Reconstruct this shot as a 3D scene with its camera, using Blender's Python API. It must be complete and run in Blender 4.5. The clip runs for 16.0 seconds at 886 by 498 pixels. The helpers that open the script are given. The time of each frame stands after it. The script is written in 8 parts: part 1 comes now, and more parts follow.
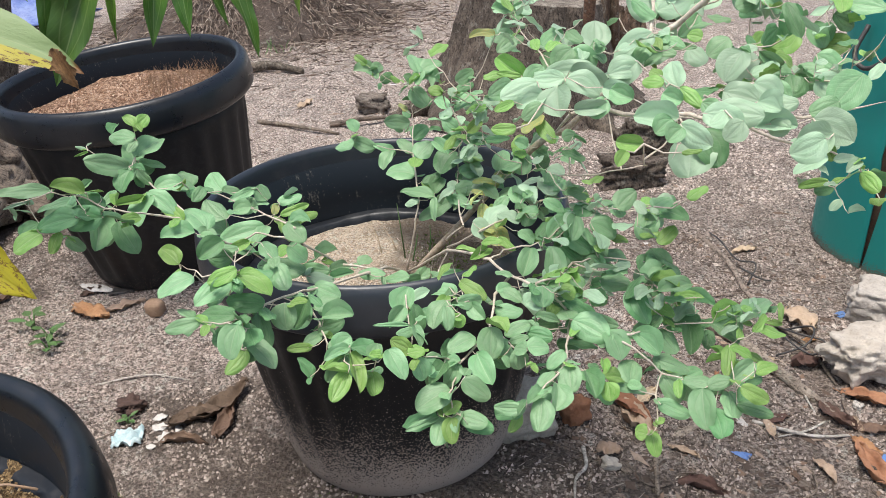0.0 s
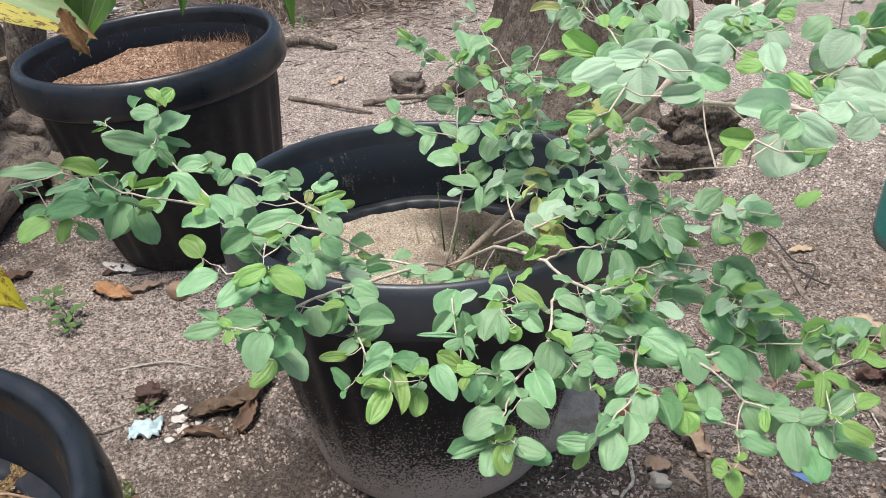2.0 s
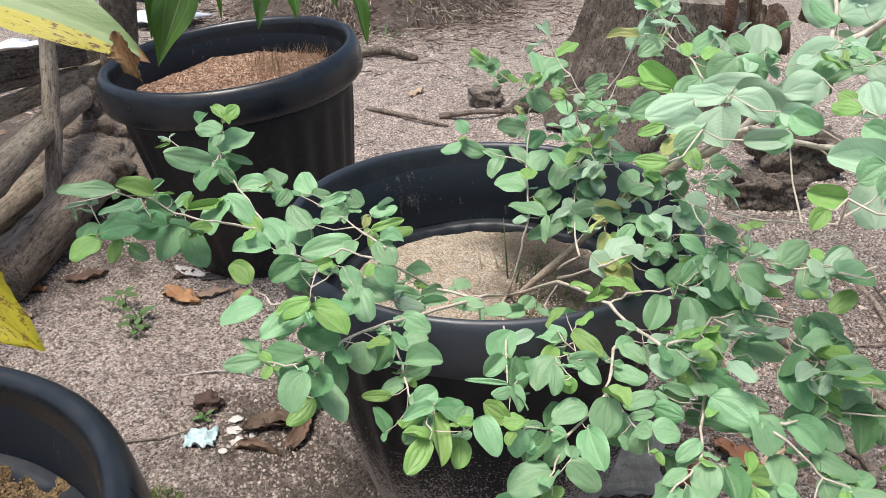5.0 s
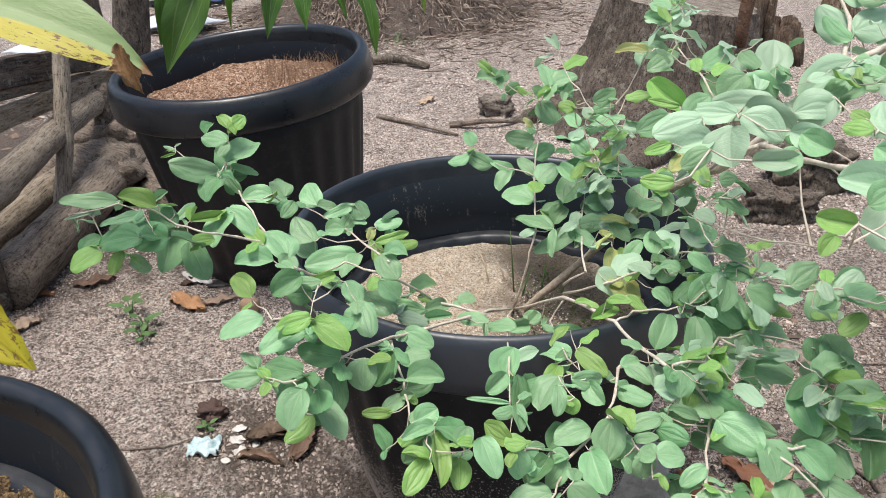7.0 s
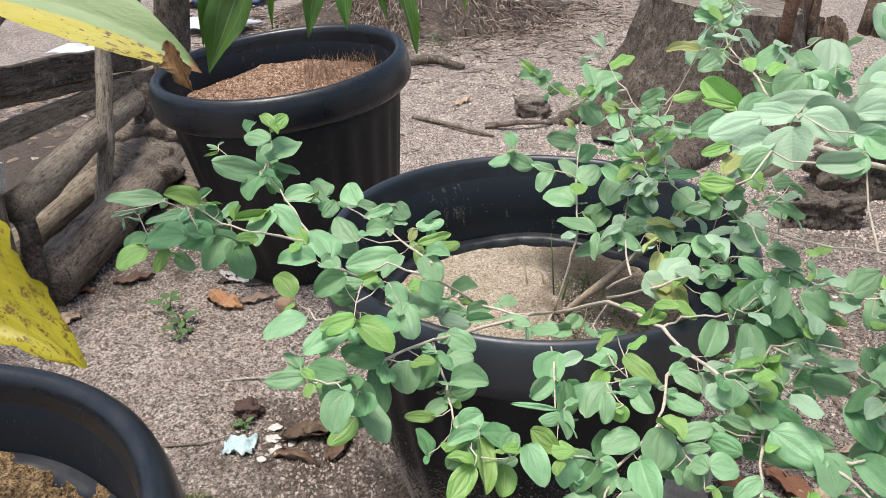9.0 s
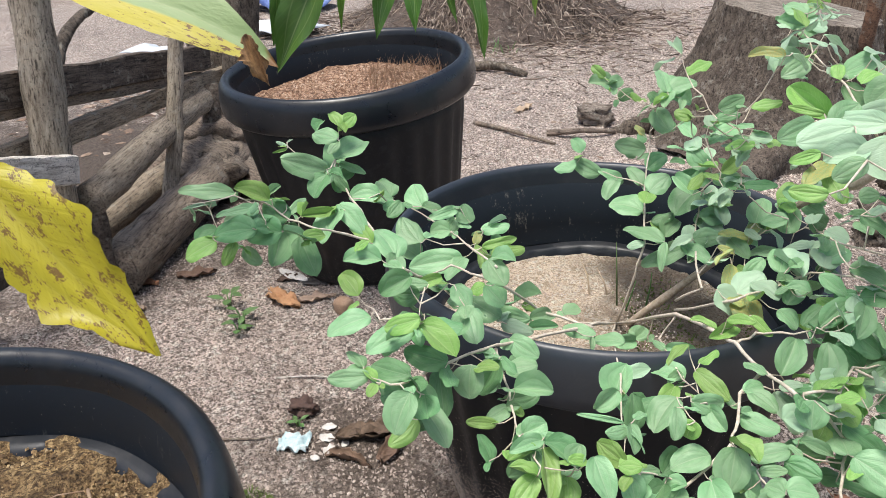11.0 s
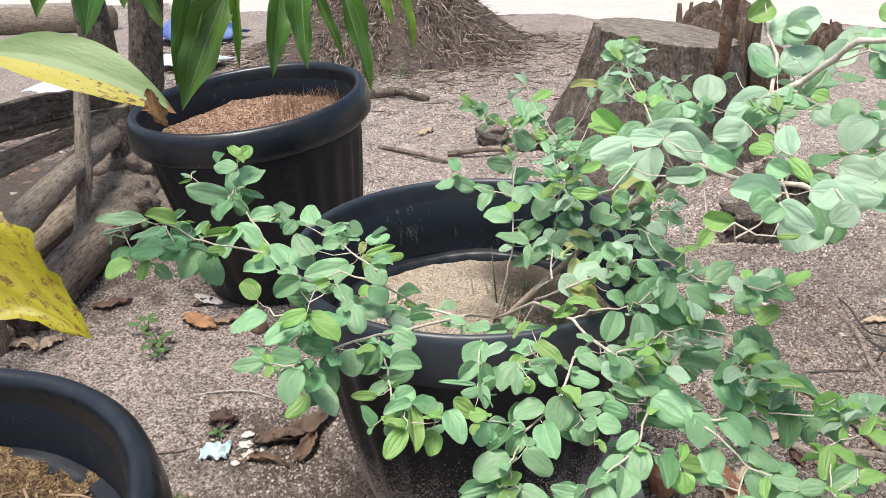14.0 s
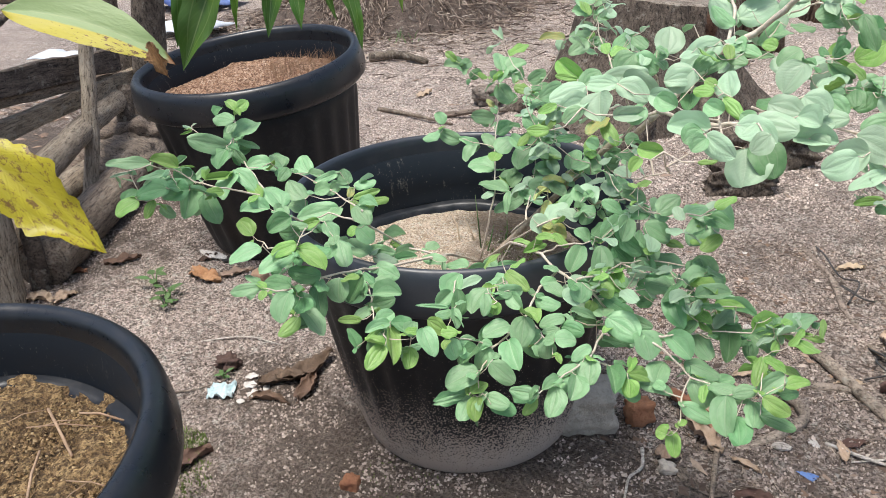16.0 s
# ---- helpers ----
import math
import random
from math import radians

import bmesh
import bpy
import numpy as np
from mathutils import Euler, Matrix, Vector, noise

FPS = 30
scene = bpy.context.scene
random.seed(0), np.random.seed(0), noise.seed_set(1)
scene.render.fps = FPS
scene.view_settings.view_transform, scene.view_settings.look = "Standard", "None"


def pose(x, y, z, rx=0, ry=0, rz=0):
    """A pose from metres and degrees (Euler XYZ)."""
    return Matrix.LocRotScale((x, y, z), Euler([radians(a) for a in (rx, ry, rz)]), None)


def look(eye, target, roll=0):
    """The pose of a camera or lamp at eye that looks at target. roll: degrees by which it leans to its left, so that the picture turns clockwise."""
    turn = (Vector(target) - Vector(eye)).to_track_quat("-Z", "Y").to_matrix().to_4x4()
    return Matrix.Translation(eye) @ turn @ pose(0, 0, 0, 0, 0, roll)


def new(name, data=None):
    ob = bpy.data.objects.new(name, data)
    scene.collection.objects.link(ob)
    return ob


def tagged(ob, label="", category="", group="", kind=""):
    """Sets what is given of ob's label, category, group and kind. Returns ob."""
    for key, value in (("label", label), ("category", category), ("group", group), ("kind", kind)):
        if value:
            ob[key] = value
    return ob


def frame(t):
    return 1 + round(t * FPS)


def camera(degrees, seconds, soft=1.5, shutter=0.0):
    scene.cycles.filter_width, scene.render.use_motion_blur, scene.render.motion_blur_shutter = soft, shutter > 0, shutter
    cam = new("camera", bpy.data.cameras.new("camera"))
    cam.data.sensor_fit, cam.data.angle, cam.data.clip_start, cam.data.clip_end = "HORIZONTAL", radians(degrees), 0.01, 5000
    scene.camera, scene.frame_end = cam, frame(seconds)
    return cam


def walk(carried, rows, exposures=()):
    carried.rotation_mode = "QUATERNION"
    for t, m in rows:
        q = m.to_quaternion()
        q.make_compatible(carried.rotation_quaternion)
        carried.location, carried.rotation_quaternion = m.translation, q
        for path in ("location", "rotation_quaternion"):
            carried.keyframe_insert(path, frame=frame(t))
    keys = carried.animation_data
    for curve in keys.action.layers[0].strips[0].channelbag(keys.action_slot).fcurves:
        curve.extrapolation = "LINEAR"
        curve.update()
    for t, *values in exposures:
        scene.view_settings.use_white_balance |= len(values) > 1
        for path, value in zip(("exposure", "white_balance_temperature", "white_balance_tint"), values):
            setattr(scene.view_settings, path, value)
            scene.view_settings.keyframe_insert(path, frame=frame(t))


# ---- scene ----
cam = camera(60.96, 16.0, soft=0.5)
PATH = [
    (0, (0.4342, -0.1787, 1.0246), (0.0753, 1.1009, 0.3291), -2.50),
    (0.5, (0.4168, -0.1395, 1.0114), (0.0539, 1.1301, 0.2997), -2.42),
    (1, (0.4053, -0.1103, 1.0004), (0.0334, 1.1514, 0.2794), -2.48),
    (1.5, (0.3908, -0.0967, 0.9966), (-0.0006, 1.1561, 0.2705), -2.23),
    (2, (0.3764, -0.0890, 0.9947), (-0.0255, 1.1602, 0.2681), -1.62),
    (2.5, (0.3580, -0.0766, 0.9910), (-0.0428, 1.1652, 0.2513), -1.32),
    (3, (0.3407, -0.0613, 0.9947), (-0.0713, 1.1836, 0.2664), -1.45),
    (3.5, (0.3481, -0.0516, 0.9915), (-0.1052, 1.1801, 0.2651), -1.68),
    (4, (0.3784, -0.0455, 0.9988), (-0.1282, 1.1715, 0.2832), -1.95),
    (6.5, (0.3790, -0.0220, 1.0025), (-0.1787, 1.1804, 0.3002), -1.52),
    (7, (0.3802, -0.0205, 1.0046), (-0.1842, 1.1824, 0.3087), -1.34),
    (7.5, (0.3848, -0.0200, 1.0019), (-0.1828, 1.1725, 0.2907), -1.64),
    (8, (0.3884, -0.0211, 1.0032), (-0.1875, 1.1749, 0.3047), -1.73),
    (8.5, (0.3812, -0.0210, 1.0043), (-0.2068, 1.1707, 0.3085), -1.90),
    (9, (0.3619, -0.0167, 0.9993), (-0.2575, 1.1611, 0.3072), -1.85),
    (9.5, (0.3355, -0.0228, 0.9897), (-0.3335, 1.1225, 0.2892), -2.12),
    (9.7, (0.3280, -0.0248, 0.9893), (-0.3581, 1.1121, 0.2916), -2.22),
    (11.8, (0.4006, -0.0108, 0.9927), (-0.3266, 1.1187, 0.3253), -2.25),
    (12, (0.4216, -0.0139, 0.9949), (-0.3132, 1.1122, 0.3302), -3.07),
    (12.5, (0.4502, -0.0265, 1.0029), (-0.2714, 1.1145, 0.3491), -3.36),
    (13, (0.4570, -0.0601, 1.0083), (-0.2000, 1.1109, 0.3398), -3.21),
    (13.5, (0.4625, -0.0951, 1.0296), (-0.1513, 1.1083, 0.3778), -2.75),
    (14, (0.4680, -0.1225, 1.0409), (-0.1208, 1.0984, 0.3984), -2.30),
    (14.5, (0.4748, -0.1515, 1.0534), (-0.0966, 1.0714, 0.3992), -3.01),
    (15, (0.4806, -0.1742, 1.0570), (-0.0814, 1.0555, 0.4074), -2.89),
    (15.5, (0.5033, -0.1775, 1.0472), (-0.0735, 1.0383, 0.3843), -3.38),
    (16, (0.5454, -0.1974, 1.0457), (-0.0462, 0.9903, 0.3462), -3.16),
]
walk(cam, [(t, look(eye, target, roll)) for t, eye, target, roll in PATH], ((0.0, 0.16), (9.5, 0.17), (12.0, 0.30), (16.0, 0.25)))

# ---- light ----
world = bpy.data.worlds.new("sky")
scene.world = world
world.use_nodes = True
wn, wl = world.node_tree.nodes, world.node_tree.links
sky = wn.new("ShaderNodeTexSky")
sky.sky_type, sky.sun_disc = "NISHITA", False
sky.sun_elevation, sky.sun_rotation = radians(78), radians(200)
sky.dust_density, sky.air_density, sky.ozone_density = 4.0, 1.0, 1.0
wn["Background"].inputs["Strength"].default_value = 0.15
wl.new(sky.outputs[0], wn["Background"].inputs["Color"])
sun = new("sun", bpy.data.lights.new("sun", "SUN"))
sun.data.energy, sun.data.angle, sun.data.color = 2.9, radians(20), (1.0, 0.97, 0.91)
sun.matrix_world = look((-0.45, -0.2, 3.6), (0, 0.4, 0))


# ---- materials ----
def mat(name):
    m = bpy.data.materials.new(name)
    m.use_nodes = True
    t = m.node_tree
    return m, t, t.nodes["Principled BSDF"]


def node(t, kind, **values):
    n = t.nodes.new(kind)
    for k, v in values.items():
        n.inputs[k].default_value = v
    return n


def coords(t, which="Object"):
    return t.nodes.new("ShaderNodeTexCoord").outputs[which]


def noise_tex(t, vec, scale, detail=4.0, rough=0.6, dist=0.0):
    n = node(t, "ShaderNodeTexNoise", Scale=scale, Detail=detail, Roughness=rough, Distortion=dist)
    t.links.new(vec, n.inputs["Vector"])
    return n.outputs[0]


def ramp(t, fac, *stops):
    n = t.nodes.new("ShaderNodeValToRGB")
    e = n.color_ramp.elements
    while len(e) < len(stops):
        e.new(0.5)
    for el, (p, c) in zip(e, stops):
        el.position = p
        el.color = (*c, 1) if isinstance(c, tuple) else (c, c, c, 1)
    t.links.new(fac, n.inputs[0])
    return n.outputs[0]


def mix(t, fac, a, b, mode="MIX"):
    n = t.nodes.new("ShaderNodeMix")
    n.data_type, n.blend_type = "RGBA", mode
    for sock, v in ((n.inputs[0], fac), (n.inputs[6], a), (n.inputs[7], b)):
        if isinstance(v, tuple):
            sock.default_value = (*v, 1)
        elif isinstance(v, (int, float)):
            sock.default_value = v if sock == n.inputs[0] else (v, v, v, 1)
        else:
            t.links.new(v, sock)
    return n.outputs[2]


def maths(t, op, a, b=0.0, c=0.0):
    n = t.nodes.new("ShaderNodeMath")
    n.operation = op
    for s, v in zip(n.inputs, (a, b, c)):
        if isinstance(v, (int, float)):
            s.default_value = v
        else:
            t.links.new(v, s)
    return n.outputs[0]


def bump(t, bsdf, height, strength=0.5, dist=0.01):
    n = node(t, "ShaderNodeBump", Strength=strength, Distance=dist)
    t.links.new(height, n.inputs["Height"])
    t.links.new(n.outputs[0], bsdf.inputs["Normal"])


def out(t, bsdf, col=None, rough=None):
    for v, s in ((col, "Base Color"), (rough, "Roughness")):
        if isinstance(v, tuple):
            bsdf.inputs[s].default_value = (*v, 1)
        elif isinstance(v, (int, float)):
            bsdf.inputs[s].default_value = v
        elif v is not None:
            t.links.new(v, bsdf.inputs[s])


def rand_hue(t, col, amount=0.3):
    """Shift a colour's value from object to object."""
    r = t.nodes.new("ShaderNodeObjectInfo").outputs["Random"]
    h = t.nodes.new("ShaderNodeHueSaturation")
    t.links.new(maths(t, "MULTIPLY_ADD", r, amount, 1 - amount / 2), h.inputs["Value"])
    t.links.new(maths(t, "MULTIPLY_ADD", r, amount * 0.06, 0.5 - amount * 0.03), h.inputs["Hue"])
    if isinstance(col, tuple):
        h.inputs["Color"].default_value = (*col, 1)
    else:
        t.links.new(col, h.inputs["Color"])
    return h.outputs[0]


def sand_mat(name, light, mid, dark, grain=170.0, patch=2.2, dark_amount=0.5, relief=0.9, dark_spots=(), pit_shade=0.7):
    """Loose grains of several tones. Spots given as (x, y, radius, amount) darken the sand: leaf mould, damp, and shade
    painted in near the planters.
    """
    m, t, b = mat(name)
    v = coords(t)
    big = noise_tex(t, v, patch, 5.0, 0.65)
    medium = noise_tex(t, v, 13.0, 5.0, 0.7)
    fine = noise_tex(t, v, grain, 3.0, 0.75)
    vor = node(t, "ShaderNodeTexVoronoi", Scale=grain * 0.55)
    t.links.new(v, vor.inputs["Vector"])
    grains = ramp(t, vor.outputs["Color"], (0.0, dark), (0.22, mid), (0.6, light), (1.0, tuple(min(0.9, 1.3 * c) for c in light)))
    base = mix(t, ramp(t, fine, (0.40, 0.0), (0.50, 1.0)), dark, grains)
    tone = mix(t, maths(t, "MULTIPLY", big, 1.0), mid, light)
    col = mix(t, 0.15, base, tone)
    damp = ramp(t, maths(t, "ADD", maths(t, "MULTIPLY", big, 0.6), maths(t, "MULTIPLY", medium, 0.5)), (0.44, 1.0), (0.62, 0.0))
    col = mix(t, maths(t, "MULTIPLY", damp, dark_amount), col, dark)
    level = t.nodes.new("ShaderNodeVectorMath")
    level.operation = "MULTIPLY"
    level.inputs[1].default_value = (1, 1, 0)
    t.links.new(v, level.inputs[0])
    for x, y, r, strength in dark_spots:
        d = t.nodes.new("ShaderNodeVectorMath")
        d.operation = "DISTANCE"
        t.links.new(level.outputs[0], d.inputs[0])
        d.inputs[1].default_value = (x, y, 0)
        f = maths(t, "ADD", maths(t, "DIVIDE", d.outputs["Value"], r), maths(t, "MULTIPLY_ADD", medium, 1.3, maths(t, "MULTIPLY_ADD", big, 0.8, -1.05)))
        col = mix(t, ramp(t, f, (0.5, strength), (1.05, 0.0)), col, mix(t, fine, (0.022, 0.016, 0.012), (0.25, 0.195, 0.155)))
    # loose clumps, the shade in their gaps painted as dark colour
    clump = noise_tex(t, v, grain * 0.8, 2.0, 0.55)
    col = mix(t, ramp(t, clump, (0.38, pit_shade), (0.52, 0.0)), col, tuple(0.75 * c for c in dark))
    # pits between the grains, their shade painted dark too
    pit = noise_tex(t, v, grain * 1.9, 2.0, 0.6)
    col = mix(t, ramp(t, pit, (0.37, pit_shade), (0.45, 0.0)), col, tuple(0.5 * c for c in dark))
    out(t, b, col, 0.95)
    h = maths(t, "ADD", maths(t, "MULTIPLY_ADD", pit, 0.5, maths(t, "MULTIPLY", clump, 1.5)), maths(t, "MULTIPLY", fine, 0.7), maths(t, "MULTIPLY", vor.outputs["Distance"], -0.6))
    h = maths(t, "ADD", h, maths(t, "MULTIPLY", medium, 2.0))
    bump(t, b, h, relief, 0.011)
    return m


# spots near the planters put shade into the colour as well as damp
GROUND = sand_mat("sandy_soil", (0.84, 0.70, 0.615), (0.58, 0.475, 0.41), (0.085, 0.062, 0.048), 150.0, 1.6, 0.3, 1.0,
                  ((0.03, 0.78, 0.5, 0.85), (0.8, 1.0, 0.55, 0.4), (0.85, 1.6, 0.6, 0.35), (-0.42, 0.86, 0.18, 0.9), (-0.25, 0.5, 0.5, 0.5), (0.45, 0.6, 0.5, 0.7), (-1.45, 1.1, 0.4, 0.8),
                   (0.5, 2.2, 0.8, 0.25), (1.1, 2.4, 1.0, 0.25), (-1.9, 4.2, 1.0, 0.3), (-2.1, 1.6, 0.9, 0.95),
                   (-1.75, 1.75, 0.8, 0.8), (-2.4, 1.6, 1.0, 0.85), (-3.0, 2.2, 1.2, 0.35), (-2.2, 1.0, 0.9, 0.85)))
POT_SAND = sand_mat("pale_pot_sand", (0.90, 0.77, 0.62), (0.80, 0.65, 0.50), (0.38, 0.27, 0.17), 230.0, 5.0, 0.25, 0.9, pit_shade=0.35, dark_spots=((0.16, 0.07, 0.22, 0.75), (0.03, 0.2, 0.12, 0.7)))
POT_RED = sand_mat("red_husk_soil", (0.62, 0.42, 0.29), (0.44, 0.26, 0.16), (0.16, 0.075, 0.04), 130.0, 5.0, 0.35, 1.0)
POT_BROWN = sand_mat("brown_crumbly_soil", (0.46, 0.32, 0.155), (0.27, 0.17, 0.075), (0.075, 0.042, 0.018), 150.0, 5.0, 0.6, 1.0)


def plastic_mat(name, base, splash, low, high, speck=0.5, rough=0.38, worn=0.16, gloss=0.45):
    """Moulded plastic with dried soil splashed up its lower part."""
    m, t, b = mat(name)
    v = coords(t)
    sep = t.nodes.new("ShaderNodeSeparateXYZ")
    t.links.new(v, sep.inputs[0])
    height = t.nodes.new("ShaderNodeMapRange")
    height.inputs[1].default_value, height.inputs[2].default_value = low, high
    height.inputs[3].default_value, height.inputs[4].default_value = 1.0, 0.0
    t.links.new(sep.outputs[2], height.inputs[0])
    fleck = noise_tex(t, v, 300.0, 2.0, 0.6)
    cloud = noise_tex(t, v, 9.0, 4.0, 0.6)
    level = maths(t, "ADD", maths(t, "MULTIPLY", maths(t, "POWER", height.outputs[0], 1.8), 0.34), maths(t, "MULTIPLY", cloud, 0.16))
    dirt = ramp(t, maths(t, "ADD", level, maths(t, "MULTIPLY", fleck, speck)), (0.62, 0.0), (0.645, 1.0))
    scuff = noise_tex(t, v, 35.0, 6.0, 0.75, 0.6)
    dust = ramp(t, scuff, (0.5, 0.0), (0.8, worn))
    col = mix(t, dust, base, (0.22, 0.20, 0.19))
    col = mix(t, dirt, col, splash)
    out(t, b, col, mix(t, dirt, ramp(t, scuff, (0.3, rough - 0.06), (0.75, rough + 0.2)), 0.95))
    b.inputs["Specular IOR Level"].default_value = gloss
    bump(t, b, maths(t, "ADD", maths(t, "MULTIPLY", dirt, 0.6), maths(t, "MULTIPLY", scuff, 0.35)), 0.25, 0.003)
    return m


def streaked_mat(name, base, lime):
    """Black moulded wall with pale mineral runs and specks where water has dried."""
    m, t, b = mat(name)
    v = coords(t)
    mp = t.nodes.new("ShaderNodeMapping")
    mp.inputs["Scale"].default_value = (1.0, 1.0, 0.12)
    t.links.new(v, mp.inputs[0])
    runs = noise_tex(t, mp.outputs[0], 70.0, 4.0, 0.7)
    where = noise_tex(t, v, 7.0, 3.0, 0.6)
    speck = noise_tex(t, v, 260.0, 2.0, 0.6)
    lines = ramp(t, maths(t, "ADD", maths(t, "MULTIPLY", runs, 0.7), maths(t, "MULTIPLY", where, 0.5)), (0.69, 0.0), (0.79, 0.5))
    dots = ramp(t, maths(t, "ADD", speck, maths(t, "MULTIPLY", where, 0.3)), (0.85, 0.0), (0.91, 0.6))
    dirt = maths(t, "MAXIMUM", maths(t, "MULTIPLY", lines, ramp(t, speck, (0.4, 0.0), (0.6, 1.0))), dots)
    out(t, b, mix(t, dirt, base, lime), mix(t, dirt, 0.5, 0.95))
    b.inputs["Specular IOR Level"].default_value = 0.14
    bump(t, b, noise_tex(t, v, 30.0, 5.0, 0.7), 0.1, 0.003)
    return m


BLACK_WALL = streaked_mat("streaked_black_plastic", (0.019, 0.025, 0.033), (0.38, 0.36, 0.31))
BLACK = plastic_mat("black_plastic", (0.0075, 0.009, 0.0115), (0.46, 0.39, 0.33), 0.0, 0.40, 0.72, 0.45, 0.06)
BLACK_CLEAN = plastic_mat("black_plastic_upper", (0.0095, 0.0125, 0.017), (0.26, 0.22, 0.18), -0.6, -0.2, 0.60, 0.28, 0.07, 0.6)
# worn rim; the sky's bluish sheen is painted into its base colour
BLACK_WORN_SHEEN = plastic_mat("sheen_greyed_black_plastic", (0.024, 0.031, 0.042), (0.26, 0.22, 0.18), -0.6, -0.2, 0.60, 0.36, 0.12, 0.7)
BLACK_DARK = plastic_mat("black_plastic_body", (0.0065, 0.0078, 0.010), (0.16, 0.13, 0.105), -0.1, 0.2, 0.68, 0.5)
BLACK_LEDGE = plastic_mat("black_plastic_ledge", (0.013, 0.016, 0.021), (0.40, 0.35, 0.28), -0.2, 0.45, 0.66, 0.34)
TEAL = plastic_mat("teal_plastic", (0.012, 0.26, 0.23), (0.13, 0.14, 0.11), 0.0, 0.09, 0.6, 0.42, 0.1)


def bark_mat(name, light, dark, stretch=(1.0, 1.0, 0.12), scale=60.0, relief=0.8, blots=0.75):
    m, t, b = mat(name)
    mp = t.nodes.new("ShaderNodeMapping")
    mp.inputs["Scale"].default_value = stretch
    t.links.new(coords(t), mp.inputs[0])
    fibre = noise_tex(t, mp.outputs[0], scale, 6.0, 0.75, 0.4)
    thread = noise_tex(t, mp.outputs[0], scale * 3.2, 4.0, 0.7, 0.3)
    blot = noise_tex(t, coords(t), 14.0, 5.0, 0.7)
    speck = noise_tex(t, coords(t), 150.0, 4.0, 0.7)
    grainy = maths(t, "ADD", maths(t, "MULTIPLY", fibre, 0.55), maths(t, "MULTIPLY", thread, 0.45))
    col = mix(t, ramp(t, grainy, (0.40, 0.0), (0.58, 1.0)), dark, light)
    col = mix(t, ramp(t, blot, (0.45, 0.0), (0.7, blots)), col, tuple(0.55 * c for c in dark))
    # open cracks along the grain, and scattered pits
    col = mix(t, ramp(t, thread, (0.34, 0.9), (0.43, 0.0)), col, tuple(0.22 * c for c in dark))
    col = mix(t, ramp(t, speck, (0.36, 0.7), (0.44, 0.0)), col, tuple(0.35 * c for c in dark))
    # grey lichen
    crust = maths(t, "ADD", noise_tex(t, coords(t), 31.0), maths(t, "MULTIPLY_ADD", speck, 0.4, -0.2))
    col = mix(t, ramp(t, crust, (0.58, 0.0), (0.68, 0.6)), col, (0.37, 0.345, 0.29))
    out(t, b, rand_hue(t, col, 0.25), 0.92)
    height = maths(t, "ADD", maths(t, "ADD", fibre, maths(t, "MULTIPLY", thread, 0.7)), maths(t, "ADD", maths(t, "MULTIPLY", blot, 0.6), maths(t, "MULTIPLY", speck, 0.35)))
    bump(t, b, height, relief, 0.012)
    return m


WEATHERED = bark_mat("weathered_grey_wood", (0.42, 0.34, 0.255), (0.16, 0.122, 0.09), (0.12, 1.0, 1.0), 70.0, 0.8, 0.35)
DARK_WOOD = bark_mat("dark_old_board", (0.22, 0.175, 0.135), (0.055, 0.042, 0.033), (0.1, 1.0, 1.0), 60.0)
LOG_BARK = bark_mat("brown_log_bark", (0.38, 0.305, 0.24), (0.14, 0.108, 0.083), (0.15, 1.0, 1.0), 45.0, 1.0, 0.4)
POST_BARK = bark_mat("lichened_post_bark", (0.47, 0.405, 0.32), (0.20, 0.16, 0.118), (0.15, 1.0, 1.0), 60.0, 0.8, 0.25)
WHITE_WOOD = bark_mat("bleached_flaking_wood", (0.84, 0.79, 0.72), (0.46, 0.41, 0.35), (0.12, 1.0, 1.0), 60.0, 0.8, 0.2)
TRUNK_BARK = bark_mat("grey_trunk_bark", (0.24, 0.195, 0.15), (0.075, 0.058, 0.044), (1.0, 1.0, 0.4), 36.0, 1.0)
STUMP_WOOD = bark_mat("cut_stump_wood", (0.36, 0.31, 0.26), (0.15, 0.115, 0.09), (0.1, 1.0, 1.0), 50.0)
STUB_WOOD = bark_mat("shaggy_stub", (0.24, 0.165, 0.11), (0.08, 0.052, 0.034), (1.0, 1.0, 0.08), 60.0, 1.0)
ROOT_FIBRE = bark_mat("root_fibre", (0.20, 0.155, 0.12), (0.07, 0.05, 0.038), (1.0, 1.0, 0.3), 70.0)
STAKE_WOOD = bark_mat("brown_stake", (0.30, 0.17, 0.10), (0.14, 0.075, 0.045), (1.0, 1.0, 0.12), 60.0)
TWIG_DEAD = bark_mat("dead_twig", (0.34, 0.27, 0.21), (0.13, 0.10, 0.08), (1.0, 1.0, 0.3), 90.0, 0.4)


def branch_mat(name, light, dark):
    m, t, b = mat(name)
    v = coords(t)
    n1 = noise_tex(t, v, 160.0, 4.0, 0.7)
    n2 = noise_tex(t, v, 22.0, 3.0, 0.6)
    col = mix(t, ramp(t, n1, (0.35, 0.0), (0.7, 1.0)), dark, light)
    col = mix(t, ramp(t, n2, (0.55, 0.0), (0.8, 0.4)), col, (0.30, 0.31, 0.15))
    out(t, b, col, 0.6)
    bump(t, b, n1, 0.4, 0.001)
    return m


BRANCH_PALE = branch_mat("pale_twig_skin", (0.74, 0.67, 0.58), (0.52, 0.43, 0.33))
BRANCH_BROWN = branch_mat("brown_branch_skin", (0.46, 0.38, 0.27), (0.26, 0.19, 0.12))
BRANCH_MAIN = branch_mat("grey_tan_branch_skin", (0.58, 0.50, 0.40), (0.36, 0.28, 0.2))


